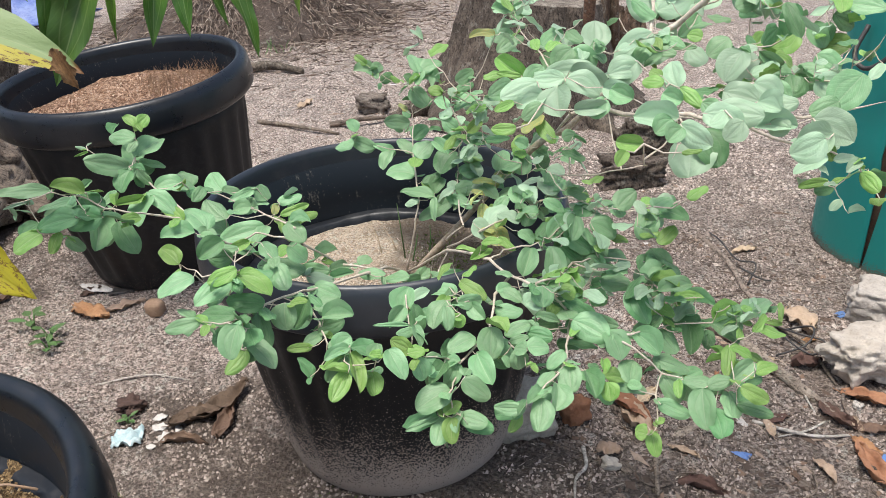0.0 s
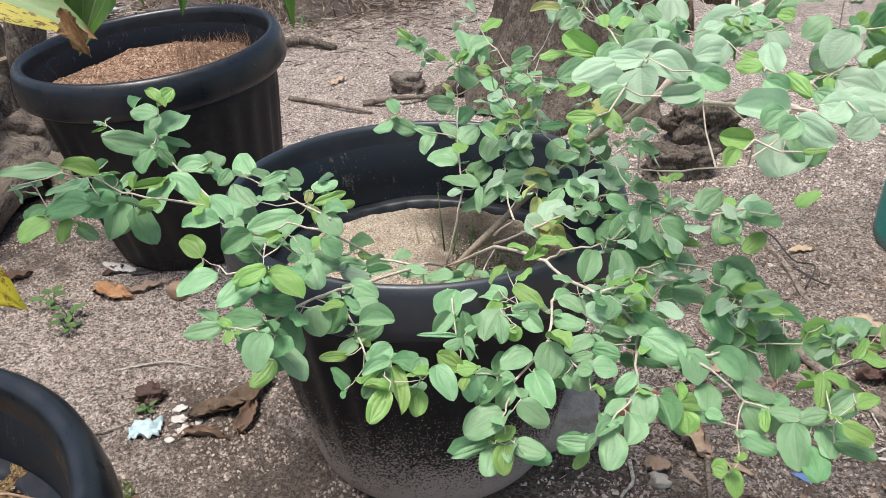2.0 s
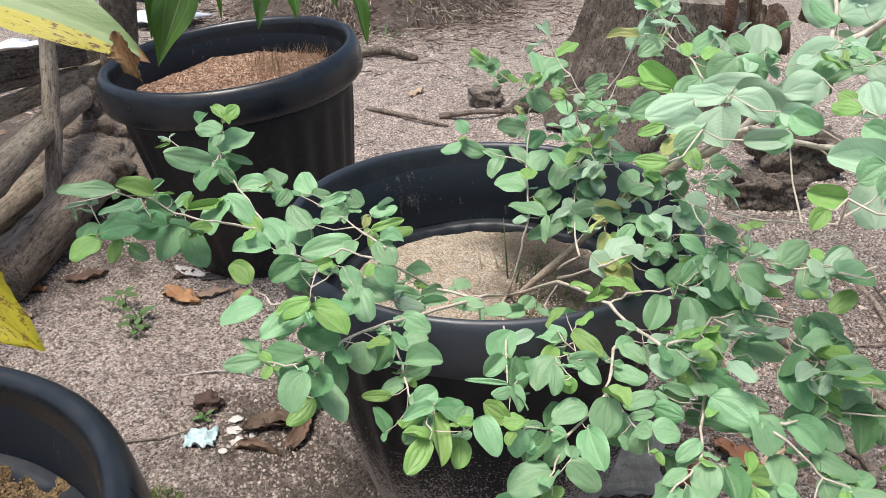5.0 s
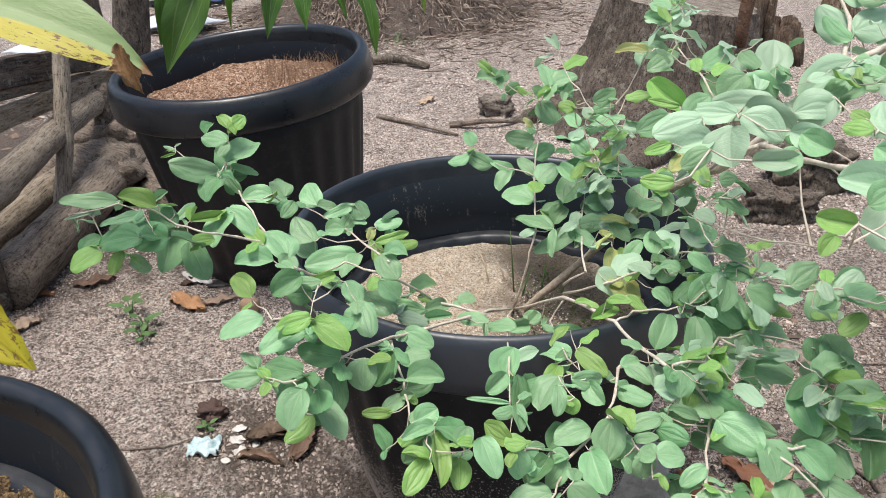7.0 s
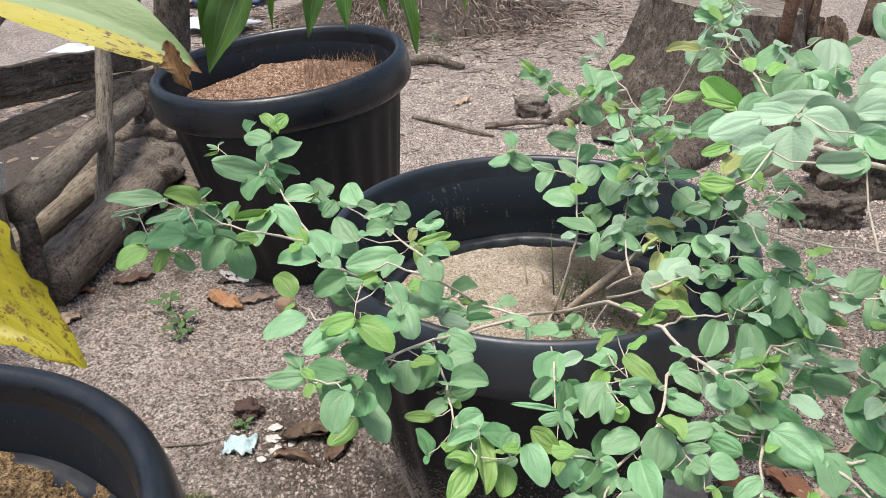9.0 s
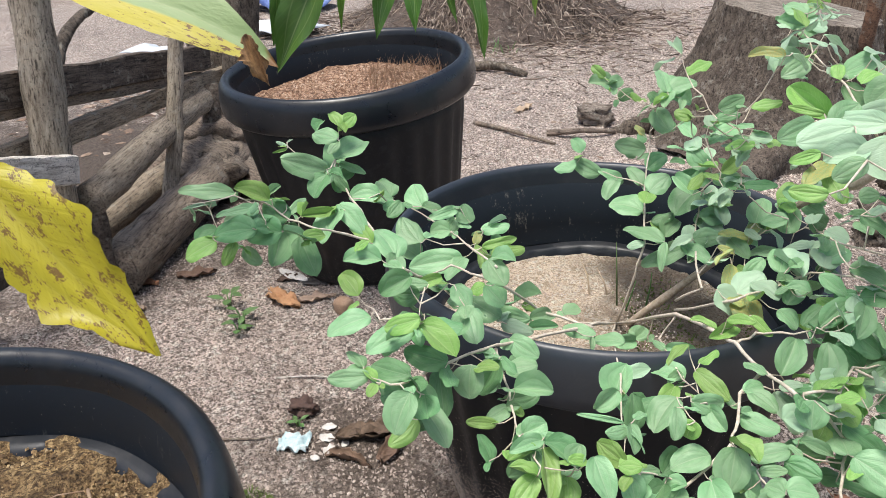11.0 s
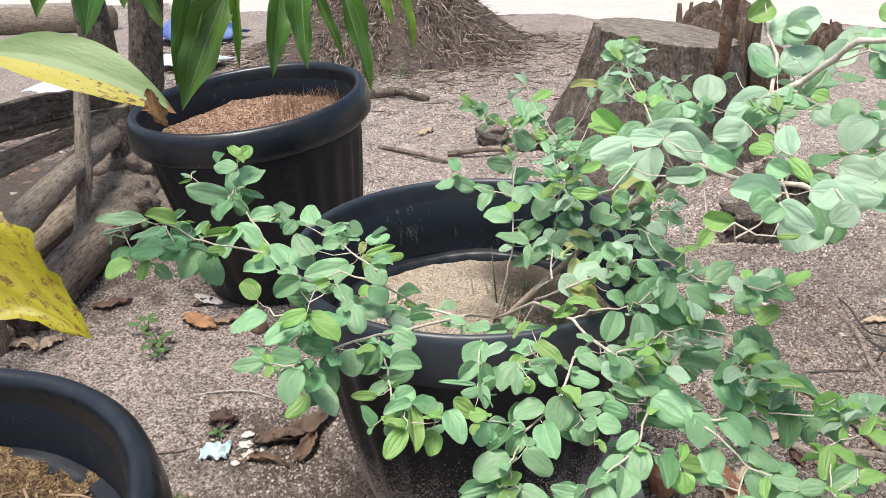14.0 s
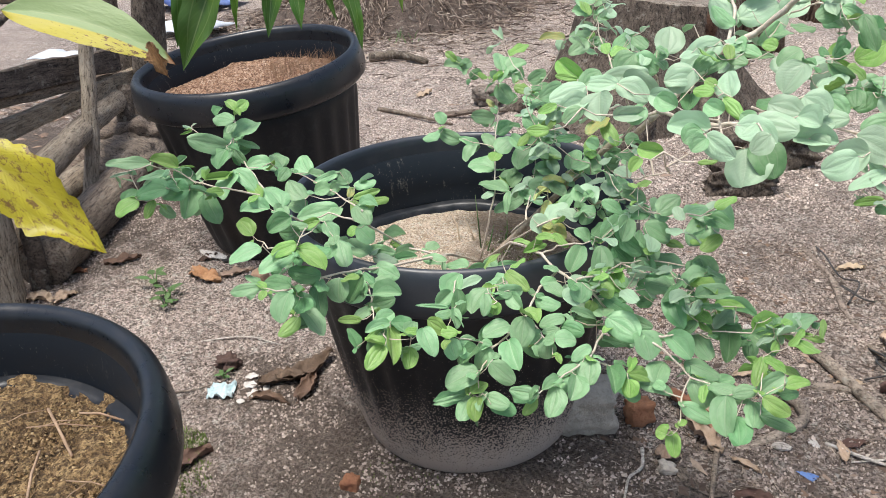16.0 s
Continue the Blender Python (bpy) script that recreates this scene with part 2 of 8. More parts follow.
def leaf_mat(name, top, young, vein, spots=None, vein_gain=0.5, spread=0.35, soft=0.06, spot_scale=24.0, cloud=2.2):
    """Green blade: three long veins and cross veins from the blade's own uv, u across and v along."""
    m, t, b = mat(name)
    uv = coords(t, "UV")
    sep = t.nodes.new("ShaderNodeSeparateXYZ")
    t.links.new(uv, sep.inputs[0])
    u, v = sep.outputs[0], sep.outputs[1]
    off = maths(t, "ABSOLUTE", maths(t, "SUBTRACT", u, 0.5))
    middle = ramp(t, off, (0.0, 1.0), (0.03, 0.0))
    # the two side veins bow outwards and meet the midrib at both ends
    arc = maths(t, "MULTIPLY", maths(t, "SINE", maths(t, "MULTIPLY", v, 3.0)), 0.25)
    from_side = maths(t, "ABSOLUTE", maths(t, "SUBTRACT", off, arc))
    side = ramp(t, from_side, (0.0, 1.0), (0.026, 0.0))
    oc = coords(t)
    blotch = noise_tex(t, oc, cloud, 3.0, 0.6)
    fine = noise_tex(t, oc, cloud * 4.0, 4.0, 0.7)
    # finer veins slant from the midrib towards the margin
    wave = maths(t, "SINE", maths(t, "ADD", maths(t, "MULTIPLY_ADD", v, 62.0, maths(t, "MULTIPLY", off, -40.0)), maths(t, "MULTIPLY", blotch, 5.0)))
    cross = ramp(t, wave, (0.6, 0.0), (1.0, 0.10))
    lines = maths(t, "MAXIMUM", maths(t, "MAXIMUM", middle, maths(t, "MULTIPLY", side, 0.55)), cross)
    groove = maths(t, "MAXIMUM", ramp(t, off, (0.0, 1.0), (0.12, 0.0)), maths(t, "MULTIPLY", ramp(t, from_side, (0.0, 1.0), (0.1, 0.0)), 0.7))
    col = mix(t, ramp(t, blotch, (0.35, 0.0), (0.7, 1.0)), top, young)
    # shade along the sunken veins, painted as a darker green
    col = mix(t, maths(t, "MULTIPLY", groove, 0.28), col, tuple(0.55 * c for c in top))
    col = mix(t, ramp(t, fine, (0.5, 0.0), (0.75, 0.15)), col, tuple(0.65 * c for c in top))
    col = mix(t, maths(t, "MULTIPLY", lines, vein_gain), col, vein)
    if spots:
        sp = maths(t, "ADD", noise_tex(t, oc, spot_scale, 4.0, 0.7), maths(t, "MULTIPLY", noise_tex(t, oc, 90.0, 2.0, 0.5), 0.35))
        col = mix(t, ramp(t, sp, (0.715, 0.0), (0.78, 1.0)), col, spots)
    col = rand_hue(t, col, spread)
    out(t, b, col, ramp(t, fine, (0.3, 0.36), (0.7, 0.5)))
    b.inputs["Specular IOR Level"].default_value = 0.5
    b.inputs["Sheen Weight"].default_value = soft
    b.inputs["Sheen Roughness"].default_value = 0.6
    bump(t, b, maths(t, "ADD", maths(t, "MULTIPLY", groove, -0.7), maths(t, "ADD", maths(t, "MULTIPLY", cross, -1.2), maths(t, "MULTIPLY", fine, 0.6))), 0.55, 0.0014)
    # light shining through the blade
    tr = t.nodes.new("ShaderNodeBsdfTranslucent")
    t.links.new(col, tr.inputs[0])
    ms = t.nodes.new("ShaderNodeMixShader")
    ms.inputs[0].default_value = 0.22
    t.links.new(b.outputs[0], ms.inputs[1])
    t.links.new(tr.outputs[0], ms.inputs[2])
    t.links.new(ms.outputs[0], t.nodes["Material Output"].inputs[0])
    return m


# deep and pale greens also carry painted shade and glare on the leaves
LEAF_DEEP = leaf_mat("deep_green_leaf", (0.115, 0.28, 0.108), (0.205, 0.405, 0.185), (0.28, 0.43, 0.24), vein_gain=0.55)
LEAF_MID = leaf_mat("green_leaf", (0.215, 0.425, 0.198), (0.33, 0.54, 0.295), (0.40, 0.55, 0.33), vein_gain=0.55)
LEAF_PALE = leaf_mat("pale_lit_leaf", (0.36, 0.545, 0.345), (0.44, 0.615, 0.42), (0.52, 0.66, 0.47), vein_gain=0.35, soft=0.12)
LEAF_YOUNG = leaf_mat("young_leaf", (0.20, 0.40, 0.085), (0.32, 0.52, 0.15), (0.48, 0.62, 0.28), vein_gain=0.5)
LEAF_YELLOW = leaf_mat("yellowing_leaf", (0.24, 0.38, 0.15), (0.52, 0.50, 0.15), (0.46, 0.5, 0.24), spots=(0.5, 0.4, 0.1))
MANGO = leaf_mat("mango_leaf", (0.055, 0.15, 0.02), (0.095, 0.21, 0.034), (0.30, 0.40, 0.15), vein_gain=0.65, spread=0.4, soft=0.02)
MANGO_YOUNG = leaf_mat("bright_mango_leaf", (0.13, 0.25, 0.03), (0.19, 0.31, 0.045), (0.32, 0.40, 0.12), vein_gain=0.5, soft=0.03)
SICK_YELLOW = leaf_mat("yellow_blotched_leaf", (0.37, 0.32, 0.012), (0.50, 0.44, 0.02), (0.5, 0.45, 0.09), spots=(0.17, 0.10, 0.015), spot_scale=10.0, vein_gain=0.25, spread=0.05, soft=0.02)


def plain_mat(name, a, b_, scale, rough=0.8, relief=0.3, vary=0.3):
    m, t, b = mat(name)
    v = coords(t)
    n1, n2 = noise_tex(t, v, scale, 5.0, 0.65), noise_tex(t, v, scale * 7, 4.0, 0.7)
    col = mix(t, ramp(t, n1, (0.3, 0.0), (0.7, 1.0)), a, b_)
    col = mix(t, ramp(t, n2, (0.5, 0.0), (0.8, 0.55)), col, tuple(0.45 * c for c in a))
    out(t, b, rand_hue(t, col, vary), rough)
    bump(t, b, maths(t, "ADD", n1, n2), relief, 0.004)
    return m


DRY_LEAF = plain_mat("dry_brown_leaf", (0.10, 0.058, 0.042), (0.20, 0.12, 0.088), 30.0, 0.8, 0.5, 0.5)
DRY_ORANGE = plain_mat("dry_orange_leaf", (0.33, 0.155, 0.075), (0.47, 0.26, 0.14), 30.0, 0.75, 0.4, 0.4)
DRY_TAN = plain_mat("dry_tan_leaf", (0.42, 0.31, 0.22), (0.55, 0.42, 0.31), 30.0, 0.75, 0.4, 0.4)
DRY_DARK = plain_mat("dry_dark_leaf", (0.07, 0.043, 0.031), (0.15, 0.095, 0.068), 30.0, 0.8, 0.5, 0.5)
ROT_BROWN = plain_mat("rotted_leaf_tip", (0.13, 0.065, 0.028), (0.42, 0.25, 0.11), 6.0, 0.8, 0.5, 0.1)
STONE_PALE = plain_mat("pale_limestone", (0.46, 0.40, 0.33), (0.66, 0.60, 0.52), 22.0, 0.95, 1.0, 0.1)
STONE_GREY = plain_mat("grey_rough_stone", (0.38, 0.335, 0.29), (0.60, 0.55, 0.49), 25.0, 0.9, 0.9, 0.2)
CONCRETE = plain_mat("mossy_concrete", (0.36, 0.32, 0.26), (0.56, 0.51, 0.43), 22.0, 0.92, 1.0, 0.1)
BRICK = plain_mat("red_brick", (0.27, 0.11, 0.06), (0.42, 0.2, 0.11), 30.0, 0.95, 1.0, 0.2)
PAPER = plain_mat("white_waste_paper", (0.50, 0.47, 0.43), (0.80, 0.78, 0.75), 40.0, 0.7, 0.3, 0.1)
WRAPPER = plain_mat("pale_blue_wrapper", (0.40, 0.58, 0.62), (0.68, 0.80, 0.81), 35.0, 0.35, 0.4, 0.1)
BLUE_SCRAP = plain_mat("blue_plastic_scrap", (0.10, 0.20, 0.50), (0.2, 0.32, 0.62), 25.0, 0.4, 0.3, 0.3)
TARP_BLUE = plain_mat("blue_tarpaulin", (0.03, 0.08, 0.36), (0.22, 0.30, 0.52), 7.0, 0.5, 0.5, 0.2)
TARP_WHITE = plain_mat("grey_white_sheet", (0.55, 0.60, 0.64), (0.72, 0.76, 0.80), 8.0, 0.45, 0.5, 0.1)
NUT = plain_mat("dry_nut_husk", (0.34, 0.22, 0.14), (0.48, 0.34, 0.23), 30.0, 0.8, 0.5, 0.1)
BLACK_CORD = plain_mat("black_plastic_cord", (0.03, 0.028, 0.028), (0.075, 0.07, 0.066), 40.0, 0.5, 0.3, 0.2)
WEED = leaf_mat("weed_leaf", (0.085, 0.185, 0.05), (0.14, 0.26, 0.075), (0.22, 0.32, 0.12))
SPROUT = plain_mat("seedling_stalk", (0.30, 0.185, 0.115), (0.42, 0.28, 0.18), 60.0, 0.9, 0.2, 0.2)
MOSS = plain_mat("green_moss", (0.12, 0.18, 0.045), (0.22, 0.30, 0.08), 60.0, 0.95, 0.6, 0.4)
# far sand in sun, its brightness put into a paler colour
FAR_SUNLIT = plain_mat("sunlit_far_sand", (0.52, 0.465, 0.42), (0.60, 0.54, 0.49), 3.0, 0.95, 0.2, 0.0)


# ---- builders ----
def part(name, bm, material, parent, label="", smooth=True):
    me = bpy.data.meshes.new(name)
    bm.to_mesh(me)
    bm.free()
    me.materials.append(material)
    if smooth:
        me.polygons.foreach_set("use_smooth", [True] * len(me.polygons))
    ob = new(name, me)
    if parent is not None:
        ob.parent = parent
    if label:
        ob["label"] = label
    return ob


def thing(name, label, category, at=(0, 0, 0), group="", kind=""):
    ob = new(name)
    ob.location = at
    ob.empty_display_size = 0.05
    return tagged(ob, label, category, group, kind)


def solid(name, bm, material, label, category, at=(0, 0, 0), group="", kind="", smooth=True):
    ob = part(name, bm, material, None, "", smooth)
    ob.location = at
    return tagged(ob, label, category, group, kind)


def lathe(profile, steps=96, warp=None):
    """Turn (radius, height) pairs about z. warp(angle, radius, height) may change radius and height."""
    bm = bmesh.new()
    rings = []
    for r, z in profile:
        ring = []
        for i in range(steps):
            a = 2 * math.pi * i / steps
            rr, zz = warp(a, r, z) if warp else (r, z)
            ring.append(bm.verts.new((rr * math.cos(a), rr * math.sin(a), zz)))
        rings.append(ring)
    for p, q in zip(rings, rings[1:]):
        for i in range(steps):
            j = (i + 1) % steps
            bm.faces.new((p[i], p[j], q[j], q[i]))
    return bm


def tube(points, radii, sides=8, cap=True, jitter=0.0, rng=None, bm=None):
    """A tapered, bent round bar along points."""
    bm = bm or bmesh.new()
    pts = [Vector(p) for p in points]
    up = Vector((0.31, 0.17, 0.93))
    rings = []
    for i, p in enumerate(pts):
        d = (pts[min(i + 1, len(pts) - 1)] - pts[max(i - 1, 0)]).normalized()
        s = d.cross(up)
        if s.length < 1e-3:
            s = d.cross(Vector((1, 0, 0)))
        s.normalize()
        u = s.cross(d).normalized()
        r = radii[i] if isinstance(radii, (list, tuple)) else radii
        ring = []
        for k in range(sides):
            a = 2 * math.pi * k / sides
            rr = r * (1 + (rng.uniform(-jitter, jitter) if rng else 0))
            ring.append(bm.verts.new(p + rr * (math.cos(a) * s + math.sin(a) * u)))
        rings.append(ring)
    for a, b in zip(rings, rings[1:]):
        for k in range(sides):
            bm.faces.new((a[k], a[(k + 1) % sides], b[(k + 1) % sides], b[k]))
    if cap:
        bm.faces.new(rings[0][::-1])
        bm.faces.new(rings[-1])
    return bm


def spline(points, n=6):
    """Catmull-Rom through points."""
    p = [Vector(q) for q in points]
    p = [2 * p[0] - p[1]] + p + [2 * p[-1] - p[-2]]
    res = []
    for i in range(1, len(p) - 2):
        for k in range(n):
            t = k / n
            a, b, c, d = p[i - 1], p[i], p[i + 1], p[i + 2]
            res.append(0.5 * (2 * b + (c - a) * t + (2 * a - 5 * b + 4 * c - d) * t * t + (3 * b - a - 3 * c + d) * t ** 3))
    res.append(p[-2])
    return res


def rough_rock(size, seed, cuts=3, rough=0.22, flat=0.0):
    bm = bmesh.new()
    bmesh.ops.create_icosphere(bm, subdivisions=cuts, radius=1.0)
    off = Vector((seed * 3.1, seed * 1.7, seed * 2.3))
    for v in bm.verts:
        c = v.co.copy()
        m = max(abs(c.x), abs(c.y), abs(c.z))
        c = c.lerp(c / m, 0.55)
        c *= 1 + rough * (noise.noise(c * 1.3 + off) + 0.5 * noise.noise(c * 3.1 + off) + 0.25 * noise.noise(c * 7 + off))
        v.co = Vector((c.x * size[0], c.y * size[1], c.z * size[2]))
    low = min(v.co.z for v in bm.verts)
    for v in bm.verts:
        v.co.z -= low * (1 - flat)
    return bm


def ground_z(x, y):
    p = Vector((x, y, 0))
    near = max(0.0, 1.0 - max(0.0, math.hypot(x, y - 1.5) - 4.0) / 4.0)
    z = 0.011 * noise.noise(p * 1.7) + 0.007 * noise.noise(p * 5.0) + near * (0.005 * noise.noise(p * 14.0) + 0.004 * noise.noise(p * 31.0) + 0.003 * noise.noise(p * 62.0))
    return z


# ---- ground ----
def axis(lo, hi, step, far):
    vals = list(np.arange(lo, hi + 1e-6, step))
    s, a, b = step, lo, hi
    left, right = [], []
    while a > -far:
        s *= 1.25
        a -= s
        left.append(a)
    s = step
    while b < far:
        s *= 1.25
        b += s
        right.append(b)
    return left[::-1] + vals + right


def build_ground():
    xs, ys = axis(-1.8, 1.5, 0.011, 400.0), axis(0.3, 2.8, 0.011, 400.0)
    verts = [(x, y, ground_z(x, y)) for y in ys for x in xs]
    n = len(xs)
    faces = [(j * n + i, j * n + i + 1, (j + 1) * n + i + 1, (j + 1) * n + i) for j in range(len(ys) - 1) for i in range(n - 1)]
    me = bpy.data.meshes.new("ground")
    me.from_pydata(verts, [], faces)
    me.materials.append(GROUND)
    me.polygons.foreach_set("use_smooth", [True] * len(me.polygons))
    tagged(new("ground", me), "sandy grey-brown yard soil strewn with litter", "ground", kind="structure")


build_ground()


# ---- pots ----
def pot(name, label, at, R, H, rb, soil_drop, soil_mat, soil_label, seed, flutes=26, soil_rough=0.008, heap=0.0, ledge=0.135, lip_w=0.026, wavy=0.006, waves=34, tilt=0.0, lean=0.0, skin=None, rim_skin=None, group="black planters"):
    """Round moulded planter: fluted body, rolled lip, scalloped ledge inside, soil."""
    p = thing(name, label, "plant pot", at, group)
    p.rotation_euler = (radians(tilt), radians(lean), 0)
    rng = random.Random(seed)
    ph = rng.uniform(0, 6)
    sag = lambda a: 1 + 0.006 * math.sin(2 * a + ph) + 0.004 * math.sin(3 * a + 2 * ph)

    def body_warp(a, r, z):
        k = min(1.0, max(0.0, (H - 0.11 - z) / 0.04)) * min(1.0, max(0.0, (z - 0.02) / 0.05))
        w = math.sin(flutes * a)
        return r * sag(a) + k * 0.0035 * max(-1.0, min(1.0, 2.2 * w)), z

    body = [(0.0, 0.004), (rb - 0.03, 0.0), (rb - 0.008, 0.003), (rb, 0.014)]
    top_r = R - 0.034
    for i in range(1, 15):
        f = i / 14
        body.append((rb + (top_r - rb) * f ** 0.9, 0.014 + (H - 0.09 - 0.014) * f))
    body += [(top_r - 0.012, H - 0.085)]
    part("body", lathe(body, 156, body_warp), skin or BLACK, p)
    w = lip_w
    lip = [(top_r - 0.002, H - 0.082), (R - 0.007, H - 0.084), (R - 0.002, H - 0.078), (R, H - 0.06), (R - 0.1 * w, H - 0.03), (R - 0.2 * w, H - 0.014), (R - 0.4 * w, H - 0.004), (R - 0.6 * w, H),
           (R - 0.8 * w, H - 0.002), (R - 0.95 * w, H - 0.008), (R - w, H - 0.02), (R - w - 0.003, H - 0.045)]
    part("rim", lathe(lip, 120, lambda a, r, z: (r * sag(a), z + 0.003 * math.sin(2 * a + ph))), rim_skin or BLACK_CLEAN, p, "smooth rolled black rim")
    i0 = R - w

    def wall_at(z):
        """The body's radius at a height."""
        return rb + (top_r - rb) * min(1.0, max(0.0, (z - 0.014) / (H - 0.104))) ** 0.9

    li = wall_at(H - ledge) - 0.009
    inner = [(i0 - 0.002, H - 0.04), (top_r - 0.016, H - 0.084), (wall_at(H - 0.11) - 0.009, H - 0.11), (li, H - ledge)]
    part("inner_wall", lathe(inner, 120, lambda a, r, z: (r * sag(a), z)), BLACK_WALL, p, "dark inner wall with dried splashes")

    def scallop(a, r, z):
        v = abs(math.sin(waves / 2 * a)) ** 0.7
        k = 1.0 if z < H - ledge - 0.004 else 0.0
        return r * sag(a) - k * wavy * v, z + 0.002 * math.sin(7 * a + ph)

    shelf = [(li, H - ledge), (li - 0.009, H - ledge - 0.002), (li - 0.016, H - ledge - 0.005), (li - 0.019, H - ledge - 0.022), (li - 0.024, H - ledge - 0.06)]
    part("ledge", lathe(shelf, 204, scallop), BLACK_LEDGE, p, "scalloped inner ledge dusted with sand")
    # soil
    bm = bmesh.new()
    rings, seg, rad = 34, 110, wall_at(H - soil_drop) - 0.011
    grid = []
    for i in range(1, rings + 1):
        rr = rad * i / rings
        ring = []
        for k in range(seg):
            a = 2 * math.pi * k / seg
            q = Vector((rr * math.cos(a), rr * math.sin(a), seed * 2.0))
            h = soil_rough * (noise.noise(q * 9) + 0.7 * noise.noise(q * 23) + 0.5 * noise.noise(q * 61)) + heap * (1 - (rr / rad) ** 2)
            ring.append(bm.verts.new((q.x, q.y, H - soil_drop + h)))
        grid.append(ring)
    c = bm.verts.new((0, 0, H - soil_drop + heap))
    for k in range(seg):
        bm.faces.new((c, grid[0][k], grid[0][(k + 1) % seg]))
    for a, b in zip(grid, grid[1:]):
        for k in range(seg):
            bm.faces.new((a[k], b[k], b[(k + 1) % seg], a[(k + 1) % seg]))
    part("soil", bm, soil_mat, p, soil_label)
    return p


POT1 = Vector((0.012, 0.955, 0.0))
POT2 = Vector((-0.869, 1.543, 0.016))
POT3 = Vector((-0.333, 0.067, 0.0))
pot("planter", "large round black plastic planter with sand-splashed sides holding a leafy shrub", POT1, 0.322, 0.504, 0.218, 0.165, POT_SAND, "pale sand with greenish crust", 1, lip_w=0.024, wavy=0.003, ledge=0.148, rim_skin=BLACK_WORN_SHEEN)
pot("planter", "black plastic planter filled with reddish husk soil beside the fence", POT2, 0.329, 0.548, 0.232, 0.095, POT_RED, "reddish brown granular husk soil", 2, heap=0.012, ledge=0.16, lip_w=0.036, soil_rough=0.014, tilt=4.6, lean=-2.0, skin=BLACK_DARK)
pot("planter", "wide black plastic planter with crumbly brown soil", POT3, 0.351, 0.495, 0.238, 0.117, POT_BROWN, "crumbly golden brown soil", 3, soil_rough=0.016, lip_w=0.04, ledge=0.115, wavy=0.01, waves=22)


# ---- fence and trees ----
FA = Vector((-1.34, 0.81, 0.0))
FD = Vector((math.cos(radians(114)), math.sin(radians(114)), 0.0))
FN = Vector((FD.y, -FD.x, 0.0))


def on_fence(s, z, off=0.0):
    return FA + FD * s + FN * off + Vector((0, 0, z))


def along_x(a, b):
    """A pose at a whose x axis points to b, and the length."""
    d = Vector(b) - Vector(a)
    q = d.to_track_quat("X", "Z")
    return Matrix.Translation(a) @ q.to_matrix().to_4x4(), d.length


def pole(name, a, b, ra, rb, material, label, category, seed, sides=14, bend=0.012, group=""):
    m, length = along_x(a, b)
    rng = random.Random(seed)
    n = 14
    pts, rad = [], []
    for i in range(n + 1):
        f = i / n
        e = 0.0 if i in (0, n) else 1.0
        pts.append((length * f, e * bend * math.sin(3.1 * f + seed) + e * rng.uniform(-1, 1) * 0.003, e * bend * math.sin(5 * f + 2 * seed) * 0.6))
        rad.append((ra + (rb - ra) * f) * (1 + rng.uniform(-0.07, 0.07)))
    bm = tube(pts, rad, sides, True, 0.06, rng)
    ob = solid(name, bm, material, label, category, group=group)
    ob.matrix_world = m
    return ob


def board(name, a, b, height, thick, material, label, category, seed, group=""):
    """A rough split board from a to b, on edge."""
    m, length = along_x(a, b)
    rng = random.Random(seed)
    bm = bmesh.new()
    n = 22
    rings = []
    for i in range(n + 1):
        x = length * i / n
        top = height / 2 * (1 + 0.16 * noise.noise(Vector((x * 4, seed, 0)))) + rng.uniform(-0.002, 0.002)
        low = -height / 2 * (1 + 0.16 * noise.noise(Vector((x * 4, seed, 5)))) + rng.uniform(-0.002, 0.002)
        y = 0.008 * noise.noise(Vector((x * 3, seed, 9)))
        t = thick / 2
        rings.append([bm.verts.new((x, y + a_, b_)) for a_, b_ in ((-t, low + 0.004), (-t * 0.6, low), (t * 0.6, low), (t, low + 0.004), (t, top - 0.004), (t * 0.6, top), (-t * 0.6, top), (-t, top - 0.004))])
    for p, q in zip(rings, rings[1:]):
        for k in range(8):
            bm.faces.new((p[k], p[(k + 1) % 8], q[(k + 1) % 8], q[k]))
    bm.faces.new(rings[0][::-1])
    bm.faces.new(rings[-1])
    ob = solid(name, bm, material, label, category, group=group, smooth=False)
    ob.matrix_world = m
    return ob


